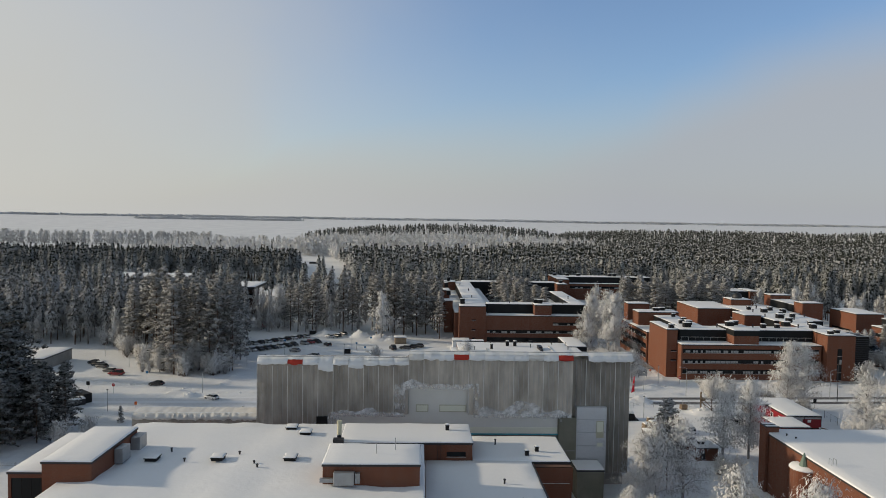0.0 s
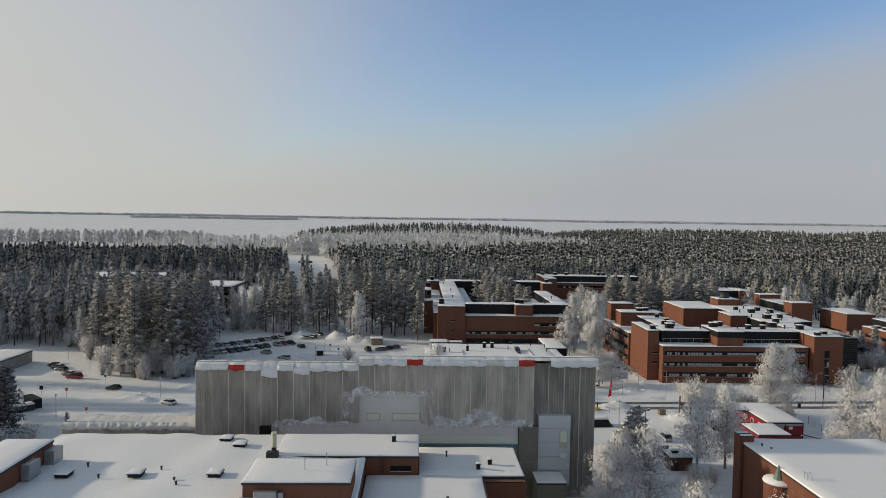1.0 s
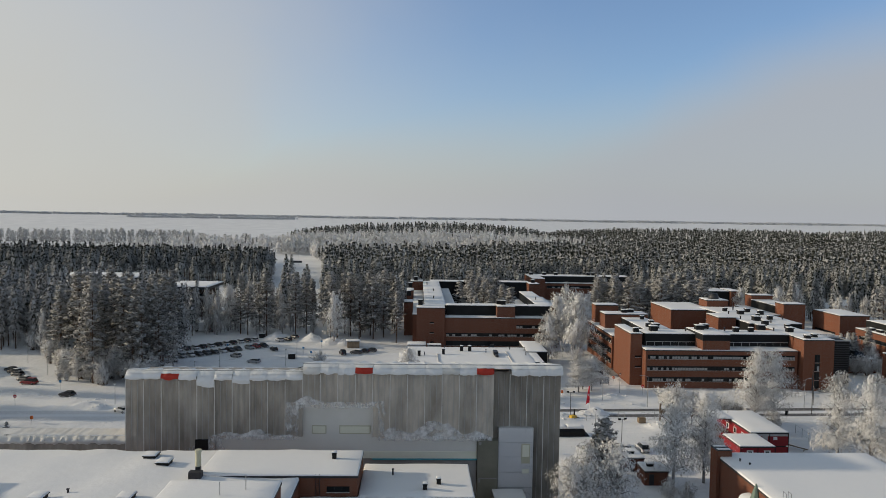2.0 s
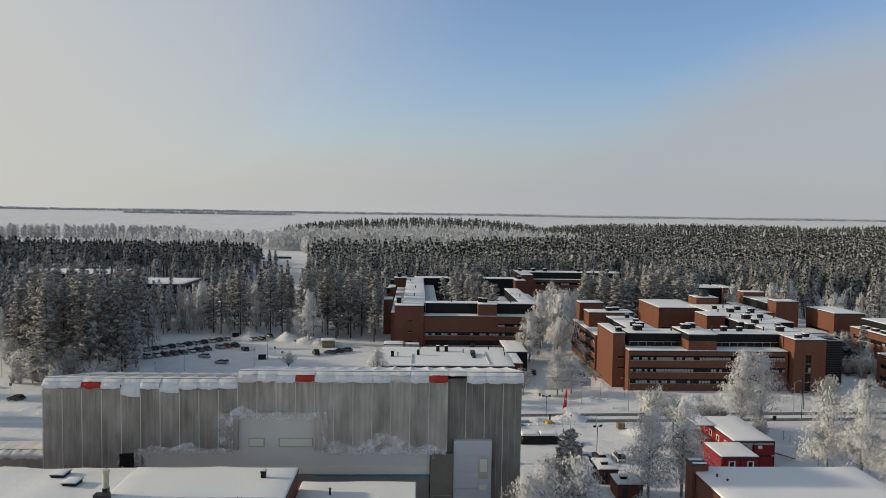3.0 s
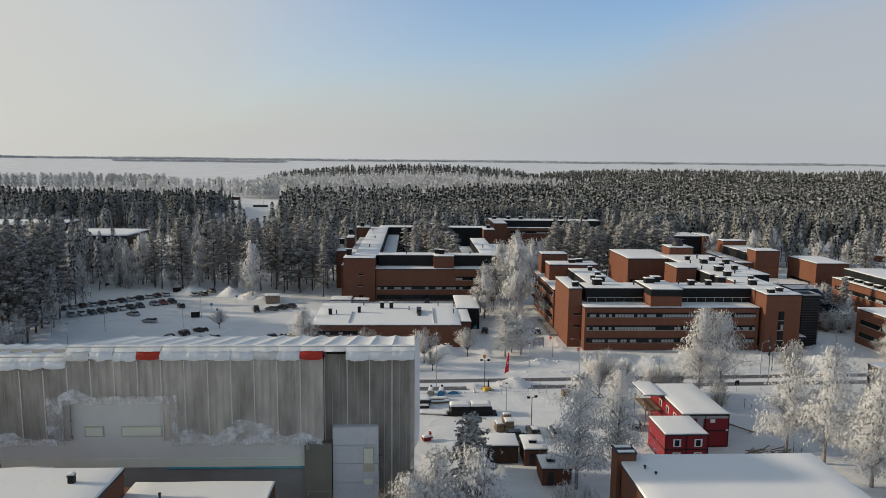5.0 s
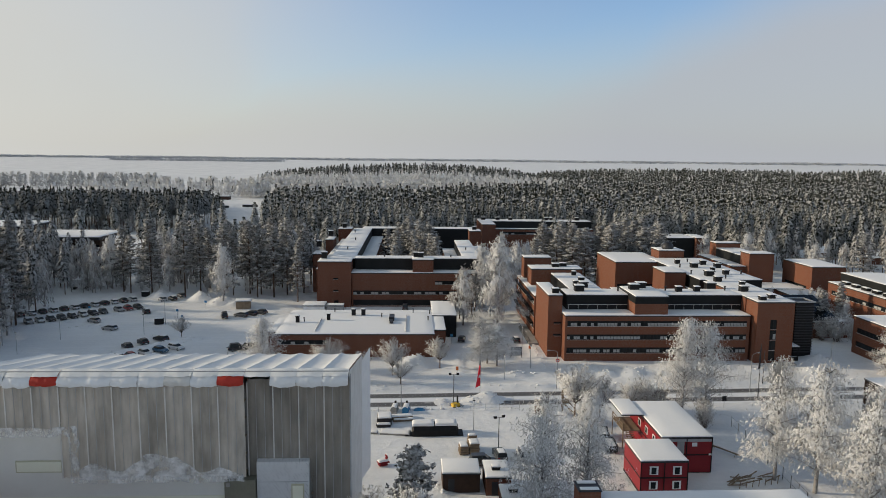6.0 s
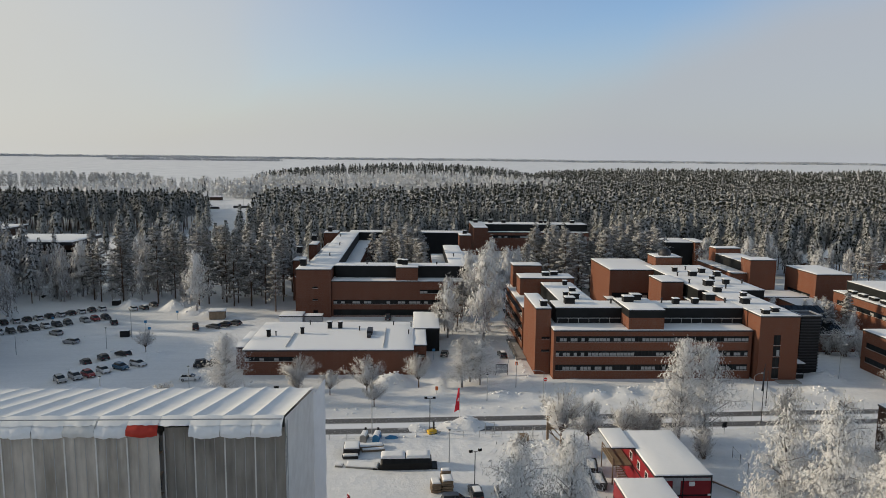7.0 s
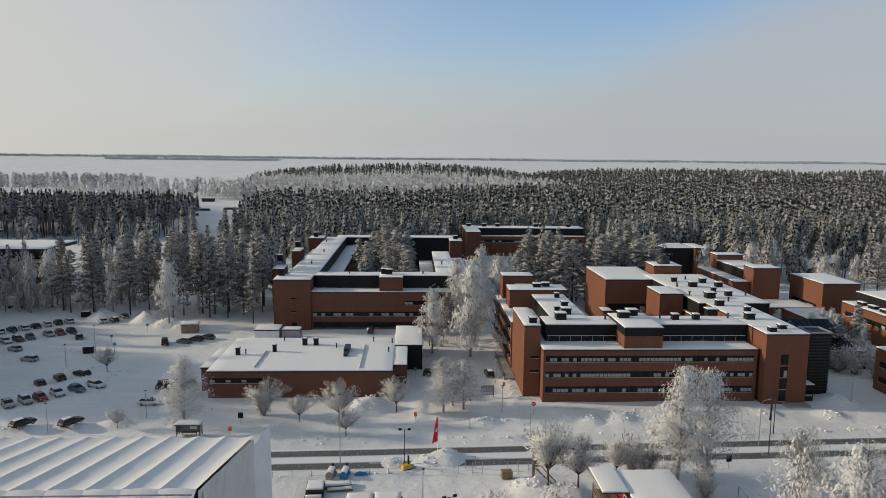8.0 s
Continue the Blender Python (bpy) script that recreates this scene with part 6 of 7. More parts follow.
last_forms = [tiered_form(17.5, 180 + i, 4, 6, low=0.4, wide=0.18, trunk=False) for i in range(5)]
forest("near_forest", [p for p in mid if p[1] < 350], mid_forms, NEEDLES, "rimed pine wood beside the car park", 0.30, mid_birch)
forest("pine_forest", [p for p in mid if p[1] >= 350], mid_forms, NEEDLES_MID, "pine forest behind the campus, thinly frosted", 0.06, mid_birch)


def dark_stand(x, y):
    return x < -60 and y < 705


def birch_belt(x, y):
    """White birches in front of the wooded rise by the lake."""
    return -330 < x < 262 and 655 + 45 * noise.noise(Vector((x * 0.012, 0, 4))) + max(0, x - 60) * 1.1 < y < 1168


stand = [p for p in far if dark_stand(*p)]
tall_forms = [tiered_form(21.5, 220 + i, 11, 13, low=0.40 + 0.04 * (i % 3), wide=0.17, sprays=2) for i in range(5)]
forest("dark_pine_stand", [p for p in stand if p[1] < 545], tall_forms, NEEDLES_DARK, "dark stand of tall pines with bare trunks", 0.03, far_birch)
forest("distant_forest", [p for p in stand if p[1] >= 545], low_forms, NEEDLES_DARK, "dark pine forest beyond the clearing's edge", 0.04, far_birch)
rest = [p for p in far if not dark_stand(*p)]
forest("frosted_forest", [p for p in rest if not birch_belt(*p) and not (p[0] < -150 and p[1] > 700)], far_forms, NEEDLES_FAR, "distant pine forest pale with frost", 0.07, far_birch, FROST)
alley_forms = [cone_tops(18.5, 175 + i, 130, 1.2, low=0.06, wide=0.20, power=0.30) for i in range(3)]
forest("birch_alley", [(x + rng.uniform(-1.5, 1.5), 1036 + rng.uniform(0, 18)) for x in range(-760, -310, 2) if not -492 < x < -484], alley_forms, FROST_DULL, "row of tall frosted birches along the lake shore")
belt = [p for p in rest + last if birch_belt(*p)] + [(rng.uniform(-330, -120), rng.uniform(838, 1060)) for _ in range(240)]
forest("birch_belt", belt, pale_forms, FROST, "belt of birches white with hoarfrost", 0.07, low_forms, NEEDLES_FAR)
forest("far_forest", [p for p in last if p[0] > -230 and not birch_belt(*p)], last_forms, NEEDLES_MID, "far pine forest along the lake shore", 0.12, pale_forms, FROST)
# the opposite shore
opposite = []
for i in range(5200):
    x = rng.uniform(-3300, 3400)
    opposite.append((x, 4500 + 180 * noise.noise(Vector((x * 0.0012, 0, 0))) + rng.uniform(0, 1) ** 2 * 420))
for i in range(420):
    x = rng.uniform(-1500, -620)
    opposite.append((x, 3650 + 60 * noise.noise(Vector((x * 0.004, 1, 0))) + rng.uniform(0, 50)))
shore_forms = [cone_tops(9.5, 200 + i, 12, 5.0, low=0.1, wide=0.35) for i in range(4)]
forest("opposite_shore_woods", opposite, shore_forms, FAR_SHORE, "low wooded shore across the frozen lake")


# ---- cars ----
def loft(stations):
    """Skin over cross-sections (x, z0, z1, half width at foot, half width at top)."""
    bm = bmesh.new()
    rings = []
    for x, z0, z1, w0, w1 in stations:
        zm = z0 + (z1 - z0) * 0.62
        rings.append([bm.verts.new(p) for p in ((x, -w0, z0), (x, w0, z0), (x, w0 * 1.03, zm), (x, w1, z1), (x, -w1, z1), (x, -w0 * 1.03, zm))])
    for a, b in zip(rings, rings[1:]):
        for i in range(6):
            bm.faces.new((a[i], b[i], b[(i + 1) % 6], a[(i + 1) % 6]))
    bm.faces.new(list(reversed(rings[0])))
    bm.faces.new(rings[-1])
    bmesh.ops.recalc_face_normals(bm, faces=list(bm.faces))
    return bm


def car_paint(name, c):
    k = Mat(name, 0.35, 0.1, 0.5)
    dirt = k.span(k.noise(1.4, 5), 0.5, 0.85)
    k.colour(k.mix(k.math("MULTIPLY", dirt, 0.3), c, (0.30, 0.30, 0.31)))
    return k.m


PAINTS = {"black": (0.012, 0.012, 0.014), "dark grey": (0.05, 0.052, 0.056), "silver": (0.36, 0.36, 0.36), "white": (0.62, 0.62, 0.62), "red": (0.26, 0.02, 0.02), "blue": (0.03, 0.10, 0.17)}
PAINTS = {k: car_paint(k.replace(" ", "_") + "_car_paint", v) for k, v in PAINTS.items()}


def car(colour, kind):
    root = thing("car", 0, -3000, 0, 0, f"{colour} {'van' if kind == 'van' else 'estate car' if kind == 'estate' else 'hatchback'} parked on the snow", "car", "parked cars")
    p = PAINTS[colour]
    k = {"hatch": 1.0, "estate": 1.06, "van": 1.12}[kind]
    tall = 1.85 if kind == "van" else 1.46
    part("body", loft([(-2.12 * k, 0.42, 0.72, 0.70, 0.62), (-2.02 * k, 0.30, 0.92, 0.84, 0.78), (-1.2 * k, 0.26, 0.96, 0.88, 0.82), (0.9 * k, 0.26, 0.98, 0.88, 0.82), (1.75 * k, 0.28, 0.86, 0.85, 0.74), (2.05 * k, 0.32, 0.72, 0.76, 0.62), (2.14 * k, 0.42, 0.60, 0.66, 0.55)]), p, root, smooth=False)
    rear = -1.95 * k if kind != "hatch" else -1.75
    part("cabin_glass", loft([(rear, 0.92, 1.0, 0.76, 0.72), (rear + 0.35, 0.92, tall - 0.06, 0.79, 0.62), (0.15, 0.92, tall - 0.05, 0.79, 0.62), (1.12 * k, 0.92, 0.98, 0.76, 0.70)]), CAR_GLASS, root)
    part("roof_panel", loft([(rear + 0.28, tall - 0.07, tall - 0.02, 0.60, 0.54), (rear + 0.6, tall - 0.07, tall + 0.02, 0.64, 0.56), (0.0, tall - 0.07, tall + 0.02, 0.64, 0.56), (0.3, tall - 0.09, tall - 0.04, 0.60, 0.52)]), p, root)
    part("roof_snow", loft([(rear + 0.4, tall, tall + 0.04, 0.52, 0.40), (rear + 0.7, tall + 0.01, tall + 0.10, 0.55, 0.45), (-0.2, tall + 0.01, tall + 0.09, 0.55, 0.45), (0.15, tall, tall + 0.02, 0.5, 0.4)]), SNOW, root) if kind == "estate" else None
    for y in (-0.80, 0.70):
        part("pillar", boxes((-0.35, y, 0.95, -0.24, y + 0.1, tall - 0.08)), p, root)
    for x in (-1.32 * k, 1.32 * k):
        for y in (-0.80, 0.80):
            w = part("wheel", tubes(((x, y - 0.1, 0.31), (x, y + 0.1, 0.31), 0.31), n=12), RUBBER, root)
            part("rim", tubes(((x, y - 0.11, 0.31), (x, y + 0.11, 0.31), 0.19), n=10), METAL, w)
    for y in (-0.58, 0.58):
        part("headlight", boxes((2.0 * k, y - 0.16, 0.56, 2.1 * k, y + 0.16, 0.70), bevel=0.02), LAMP_GLASS, root)
        part("tail_light", boxes((-2.1 * k, y - 0.14, 0.66, -2.0 * k, y + 0.14, 0.86), bevel=0.02), TAIL, root)
    for row in ((2.02 * k, -0.7, 0.34, 2.2 * k, 0.7, 0.52), (-2.2 * k, -0.7, 0.36, -2.02 * k, 0.7, 0.54)):
        part("bumper", boxes(row, bevel=0.04), BLACK, root)
    for row in ((2.2 * k, -0.26, 0.38, 2.215 * k, 0.26, 0.48), (-2.215 * k, -0.26, 0.42, -2.2 * k, 0.26, 0.52)):
        part("number_plate", boxes(row), WHITE_PAINT, root)
    return root


KINDS = {}


def park(colour, kind, x, y, turn):
    m = pose(x, y, ground_z(x, y) + 0.02, 0, 0, turn)
    if (colour, kind) not in KINDS:
        KINDS[colour, kind] = car(colour, kind)
        KINDS[colour, kind].matrix_world = m
    else:
        copy_thing(KINDS[colour, kind], m)


tints = ["black", "dark grey", "silver", "black", "dark grey", "white", "black", "silver", "dark grey", "black", "red", "blue"]
for i in range(12):
    park(tints[(i * 5) % 10], ("hatch", "estate")[i % 2], -69.8 + i * 2.15, 259.9 + i * 2.08, 135 + (i * 37 % 9) - 4)
for i in range(8):
    park(("silver", "white", "black", "dark grey", "black", "white", "black", "dark grey")[i], ("estate", "hatch")[i % 2], -62.7 + i * 2.18, 251.3 + i * 1.83, 315 + (i * 29 % 7) - 3)
for c, k, x, y, a in (("silver", "hatch", -44.0, 267.1, 318), ("red", "hatch", -42.0, 269.1, 314), ("black", "hatch", -39.7, 270.9, 315), ("black", "estate", -34.9, 264.9, 120), ("silver", "hatch", -45.2, 252.8, 150),
                      ("silver", "estate", -37.1, 244.2, 160), ("white", "hatch", -36.4, 282.9, 130), ("black", "estate", -33.6, 284.2, 130), ("dark grey", "hatch", -31.2, 285.8, 130), ("black", "van", -9.7, 258.6, 110),
                      ("dark grey", "estate", -5.0, 259.9, 160), ("black", "hatch", -2.6, 261.9, 160), ("dark grey", "hatch", -0.1, 263.8, 160), ("black", "hatch", -24.9, 225.6, 130), ("black", "hatch", -22.0, 228.2, 132),
                      ("black", "estate", -18.5, 231.0, 150), ("silver", "hatch", -24.6, 213.0, 312), ("silver", "estate", -22.4, 215.2, 316), ("red", "hatch", -20.4, 217.0, 318), ("white", "hatch", -18.3, 219.6, 318),
                      ("blue", "hatch", -15.4, 222.0, 328), ("white", "estate", -12.6, 224.8, 330), ("black", "estate", -15.3, 201.2, 60), ("black", "estate", -7.0, 201.8, 62), ("white", "hatch", 2.9, 213.4, 2), ("black", "van", 3.0, 223.5, 20),
                      ("black", "estate", 6.0, 226.0, 20), ("dark grey", "van", 44.0, 270.6, 90), ("black", "hatch", -106.6, 229.4, 160), ("black", "estate", -104.2, 226.9, 160), ("dark grey", "hatch", -101.4, 223.6, 158), ("dark grey", "estate", -96.4, 217.9, 158),
                      ("red", "van", -92.6, 213.6, 172), ("black", "hatch", -75.2, 199.8, 168), ("white", "hatch", -55.6, 186.6, 150), ("black", "hatch", 59.4, 232.3, 80), ("black", "estate", 73.6, 231.6, 96), ("dark grey", "hatch", 80.5, 412.5, 90), ("dark grey", "hatch", 149.0, 229.5, 10)):
    park(c, k, x, y, a)


# ---- posts, lamps, signs ----
def lamp_post(h, arm, label="slim grey street lamp standing in the snow"):
    r = thing("street_lamp", 0, -3000, 0, 0, label, "street lamp", "street lamps")
    part("pole", tubes(((0, 0, 0), (0, 0, h * 0.55), 0.09, 0.07), ((0, 0, h * 0.55), (0, 0, h), 0.07, 0.05), n=8), METAL, r)
    if arm:
        part("arm", tubes(((0, 0, h), (-arm * 0.5, 0, h + 0.35), 0.045), ((-arm * 0.5, 0, h + 0.35), (-arm, 0, h + 0.4), 0.045)), METAL, r)
        hd = part("lamp_head", boxes((-arm - 0.6, -0.13, h + 0.33, -arm + 0.05, 0.13, h + 0.47), bevel=0.04), METAL, r)
        part("lens", boxes((-arm - 0.5, -0.1, h + 0.30, -arm - 0.05, 0.1, h + 0.328)), LAMP_GLASS, hd)
    else:
        hd = part("lamp_head", tubes(((0, 0, h), (0, 0, h + 0.35), 0.16, 0.2), n=10), LAMP_GLASS, r)
        part("lamp_cap", tubes(((0, 0, h + 0.35), (0, 0, h + 0.45), 0.28, 0.12), n=10), METAL_DARK, hd)
    return r


def place(proto, spots):
    first = True
    for x, y, a in spots:
        m = pose(x, y, ground_z(x, y) - 0.05, 0, 0, a)
        if first:
            proto.matrix_world = m
            first = False
        else:
            copy_thing(proto, m)


place(lamp_post(8.0, 1.6), [(76.8, 194.0, 0), (117.1, 191.2, 200), (146.5, 210.7, 90), (165.0, 192.5, 0)])
place(lamp_post(12.4, 0), [(44.2, 183.1, 0)])
place(lamp_post(5.2, 0), [(-10.0, 199.4, 0), (-45.3, 233.9, 0), (-25.7, 238.7, 0), (-48.6, 219.9, 0), (5.1, 205.9, 0), (73.6, 208.1, 0), (57.3, 171.7, 0), (-108, 241, 0), (-93.4, 225, 0), (-60.1, 193.3, 0), (-77.9, 174.6, 0), (74.5, 226, 0), (66.5, 200.0, 0)])
place(lamp_post(7.0, 0), [(-24.2, 250.6, 0), (-56.2, 227.2, 0)])


def mast(h, label, name="flood_light"):
    r = thing(name, 0, -3000, 0, 0, label, "flood light", "flood lights")
    part("pole", tubes(((0, 0, 0), (0, 0, h), 0.07), n=8), METAL_DARK, r)
    part("crossbar", tubes(((-0.8, 0, h), (0.8, 0, h), 0.05)), METAL_DARK, r)
    for x in (-0.75, 0.75):
        d = part("flood_lamp", boxes((x - 0.25, -0.25, h, x + 0.25, 0.1, h + 0.4), bevel=0.03), BLACK, r)
        part("snow_cap", boxes((x - 0.22, -0.2, h + 0.4, x + 0.22, 0.08, h + 0.5), bevel=0.03), SNOW, d)
    return r


place(mast(6.0, "flood light mast on the building site"), [(54.5, 185.1, 0), (60.6, 162.4, 20)])
fl = thing("site_flag", 60.1, 188.3, 0, 0, "red flag on a white pole by the road", "flag")
part("flag_pole", tubes(((0, 0, 0), (0, 0, 6.9), 0.07, 0.05), n=8), WHITE_PAINT, fl)
part("flag_cloth", sheet(lambda u, v: (-0.05 - u * 1.0 * (1 - 0.75 * v) + 0.05 * wob(u * 3, v * 4, 1), 0.12 * math.sin(u * 4 + v * 3), 2.6 + v * 4.2 - 0.5 * u * (1 - v)), 6, 10), RED_FLAG, fl, "red flag hanging limp", smooth=True)
part("flag_emblem", boxes((-0.5, -0.06, 4.3, -0.2, -0.03, 4.9)), WHITE_PAINT, fl)


def road_sign(kind, h=2.4):
    r = thing("road_sign", 0, -3000, 0, 0, {"round": "round red road sign on a thin post", "square": "small blue square sign on a post", "box": "yellow and dark box on a post", "board": "small dark notice board on posts"}[kind], "sign", "road signs")
    part("post", tubes(((0, 0, 0), (0, 0, h), 0.04), n=6), METAL, r)
    if kind == "round":
        p = part("sign_plate", tubes(((0, -0.06, h), (0, -0.03, h), 0.42), n=18), SIGN_RED, r)
        part("bar", boxes((-0.3, -0.075, h - 0.07, 0.3, -0.062, h + 0.07)), WHITE_PAINT, p)
    elif kind == "square":
        part("sign_plate", boxes((-0.35, -0.06, h - 0.3, 0.35, -0.03, h + 0.4), bevel=0.01), BLUE, r)
    elif kind == "box":
        part("sign_box", boxes((-0.28, -0.22, h - 0.75, 0.28, 0.15, h), bevel=0.03), ORANGE, r)
    else:
        part("sign_plate", boxes((-0.5, -0.07, h - 0.9, 0.5, -0.03, h + 0.2), bevel=0.02), BLACK, r)
    return r


place(road_sign("round"), [(79.6, 206.5, 0), (-83.4, 190.6, 0)])
place(road_sign("square"), [(-18.7, 270.8, 0), (-23.2, 257.9, 0), (-19.4, 250.5, 20), (-50.5, 262, 0), (-80.9, 207.5, 0), (56.5, 229, 0)])
place(road_sign("box", 1.6), [(56.4, 204.0, 0), (22.9, 198.0, 0), (-71.7, 176.6, 0), (75.8, 222.0, 0)])
place(road_sign("board", 2.2), [(107.3, 181.8, 10), (-92.8, 196.1, 0), (23.6, 203, 0)])

nb = thing("notice_board", 71.6, 216.6, 0, 5, "framed glass notice board standing in the snow", "notice board")
part("post", boxes((-1.4, -0.06, 0, -1.28, 0.06, 2.6), (1.28, -0.06, 0, 1.4, 0.06, 2.6), (-1.28, -0.06, 2.5, 1.28, 0.06, 2.6)), METAL_DARK, nb)
part("panel", boxes((-1.26, -0.03, 0.5, 1.26, 0.03, 2.48)), METAL, nb)
bs = thing("bus_shelter", 15.8, 197.5, 0, 0, "glazed bus shelter with snow on its roof", "bus shelter")
part("post", boxes(*[(x, y, 0, x + 0.1, y + 0.1, 2.3) for x in (-2.1, 2.0) for y in (-0.8, 0.8)]), METAL_DARK, bs)
part("pane", boxes((-2.0, 0.83, 0.4, 2.0, 0.86, 2.1), (-2.08, -0.7, 0.4, -2.05, 0.78, 2.1), (2.05, -0.7, 0.4, 2.08, 0.78, 2.1)), make_glass("shelter_glass", (0.12, 0.13, 0.13), 0.1), bs)
part("poster", boxes((-0.1, 0.78, 1.0, 1.1, 0.825, 1.9)), WHITE_PAINT, bs)
rf = part("roof", boxes((-2.3, -1.0, 2.3, 2.3, 1.1, 2.45)), METAL_DARK, bs)
part("roof_snow", snow_slab(-2.28, -0.98, 2.28, 1.08, 2.45, 0.28, 0.8, 0.05), SNOW, rf, smooth=True)
part("bench", boxes((-1.6, 0.35, 0.45, 1.2, 0.75, 0.52), (-1.5, 0.5, 0, -1.4, 0.6, 0.45), (1.0, 0.5, 0, 1.1, 0.6, 0.45)), WOOD, bs)

pt = thing("car_park_hut", -7.2, 272.0, 0, 8, "small grey hut at the edge of the car park", "hut")
part("wall", boxes((-2.2, -1.6, 0, 2.2, 1.6, 2.4)), WOOD, pt)
part("roof_snow", snow_slab(-2.5, -1.9, 2.5, 1.9, 2.45, 0.3, 1.0, 0.05), SNOW, part("roof", boxes((-2.5, -1.9, 2.4, 2.5, 1.9, 2.5)), METAL_DARK, pt), smooth=True)
for x, y, a in ((-25.9, 250.6, 10), (-44.5, 290.0, 5)):
    bn = thing("recycling_bin", x, y, ground_z(x, y) - 0.1, a, "dark waste container dusted with snow", "bin", "bins")
    part("container", boxes((-1.2, -0.8, 0.1, 1.2, 0.8, 1.8), bevel=0.08), BLACK, bn)
    part("lid_snow", snow_slab(-1.15, -0.75, 1.15, 0.75, 1.8, 0.12, 0.6, 0.03), SNOW, bn, smooth=True)
tr = thing("parked_truck", -71, 303, 0, 10, "white box truck with red cab in the wood's edge", "truck")
part("cargo_box", boxes((-4.2, -1.2, 0.9, 2.0, 1.2, 3.6), bevel=0.05), WHITE_PAINT, tr)
part("cab", boxes((2.1, -1.1, 0.6, 4.2, 1.1, 2.7), bevel=0.15), RED_PAINT, tr)
for x in (-3, 0.8, 3.2):
    for y in (-1.0, 1.0):
        part("wheel", tubes(((x, y - 0.15, 0.48), (x, y + 0.15, 0.48), 0.48), n=12), RUBBER, tr)
kiosk = thing("covered_walkway", -88.5, 184.0, 0, -42, "low dark covered walkway with snow on top", "shelter")
part("wall", boxes((-3.2, -1.0, 0, 3.2, 1.0, 2.5)), BLACK, kiosk)
part("wing", boxes((2.0, -7.6, 0, 4.2, -1.0, 1.6)), METAL_DARK, kiosk)
part("wing_snow", snow_slab(2.0, -7.6, 4.2, -1.0, 1.6, 0.4, 1.0, 0.1), SNOW, kiosk, smooth=True)

place(lamp_post(17.0, 0, "tall floodlight mast beside the snow field"), [(-97.5, 684, 0)])

# ---- the building site ----
cn = thing("covered_stack", 50.3, 170.6, 0, 1, "material stack under a black cover with snow on top", "covered stack")
part("cover", loft([(-4.0, 0.0, 1.3, 1.4, 0.9), (-3.7, 0.0, 1.7, 1.5, 1.1), (0, 0, 1.75, 1.5, 1.1), (3.7, 0, 1.75, 1.5, 1.1), (4.1, 0, 1.3, 1.4, 0.9)]), BLACK, cn)
part("top_snow", snow_slab(-3.9, -1.15, -0.1, 1.15, 1.72, 0.45, 0.6, 0.1), SNOW, cn, smooth=True)
part("top_snow", snow_slab(0.05, -1.15, 3.9, 1.15, 1.74, 0.45, 0.6, 0.1, 3.0), SNOW, cn, smooth=True)
for row in ((4.0, -1.6, 0, 5.0, 1.2, 0.25), (-5.2, -1.4, 0, -4.0, 0.2, 0.3)):
    part("skirt", boxes(row, bevel=0.08), BLACK, cn)
for x, m, lab in ((43.0, CONCRETE, "grey"), (45.2, BLUE, "blue")):
    t = thing("mixing_tank", x, 181.0, 0, -8, f"{lab} rounded tank on the site, snow on its back", "tank", "tanks")
    b = bmesh.new()
    tube(b, (0, -1.3, 0.75), (0, 1.3, 0.75), 0.6, 0.5, 14)
    part("drum", b, m, t, smooth=False)
    part("drum_snow", snow_slab(-0.5, -1.25, 0.5, 0.9, 1.12, 0.35, 0.35, 0.06), SNOW, t, smooth=True)
    part("base", boxes((-0.6, -1.4, 0, 0.6, 1.3, 0.4), bevel=0.05), m, t)
    part("filler_neck", tubes(((0, 1.1, 1.1), (0, 1.1, 1.75), 0.2), n=10), BLACK, t)
hp = thing("tarp_heap", 47.8, 181.2, 0, 0, "heap under a blue tarpaulin with snow", "tarpaulin heap")
part("tarpaulin", sheet(lambda u, v: (-1.6 + 3.2 * u, -1.0 + 2.0 * v, 0.75 * math.sin(math.pi * u) * math.sin(math.pi * v) + 0.12 * wob(u * 5, v * 5, 2)), 10, 8), BLUE, hp, smooth=True)
part("heap_snow", sheet(lambda u, v: (-1.0 + 2.4 * u, -0.6 + 1.6 * v, 0.72 * math.sin(math.pi * u) * math.sin(math.pi * v) + 0.3 * wob(u * 3, v * 3, 5) + 0.1), 10, 8), SNOW, hp, smooth=True)


def stack(name, x, y, a, rows, material, label, snow=True):
    """Loads built of single boards or bars, a little uneven, with a cap of snow."""
    r = thing(name, x, y, 0, a, label, "stack", "site stacks")
    rnd = random.Random(name + str(x))
    for k, b in enumerate(rows):
        n = max(2, min(7, round((b[5] - b[2]) / 0.2)))
        for i in range(n):
            z0, z1 = b[2] + (b[5] - b[2]) * i / n, b[2] + (b[5] - b[2]) * (i + 0.78) / n
            e = rnd.uniform(-0.12, 0.12)
            part("board_layer", boxes((b[0] + e, b[1] - e * 0.5, z0, b[3] + e * 0.6, b[4] + e, z1)), material, r)
        if snow:
            part("load_snow", snow_slab(b[0] + 0.05, b[1] + 0.05, b[3] - 0.05, b[4] - 0.05, b[5] - 0.03, 0.2, 0.5, 0.14, k + x), SNOW, r, smooth=True)


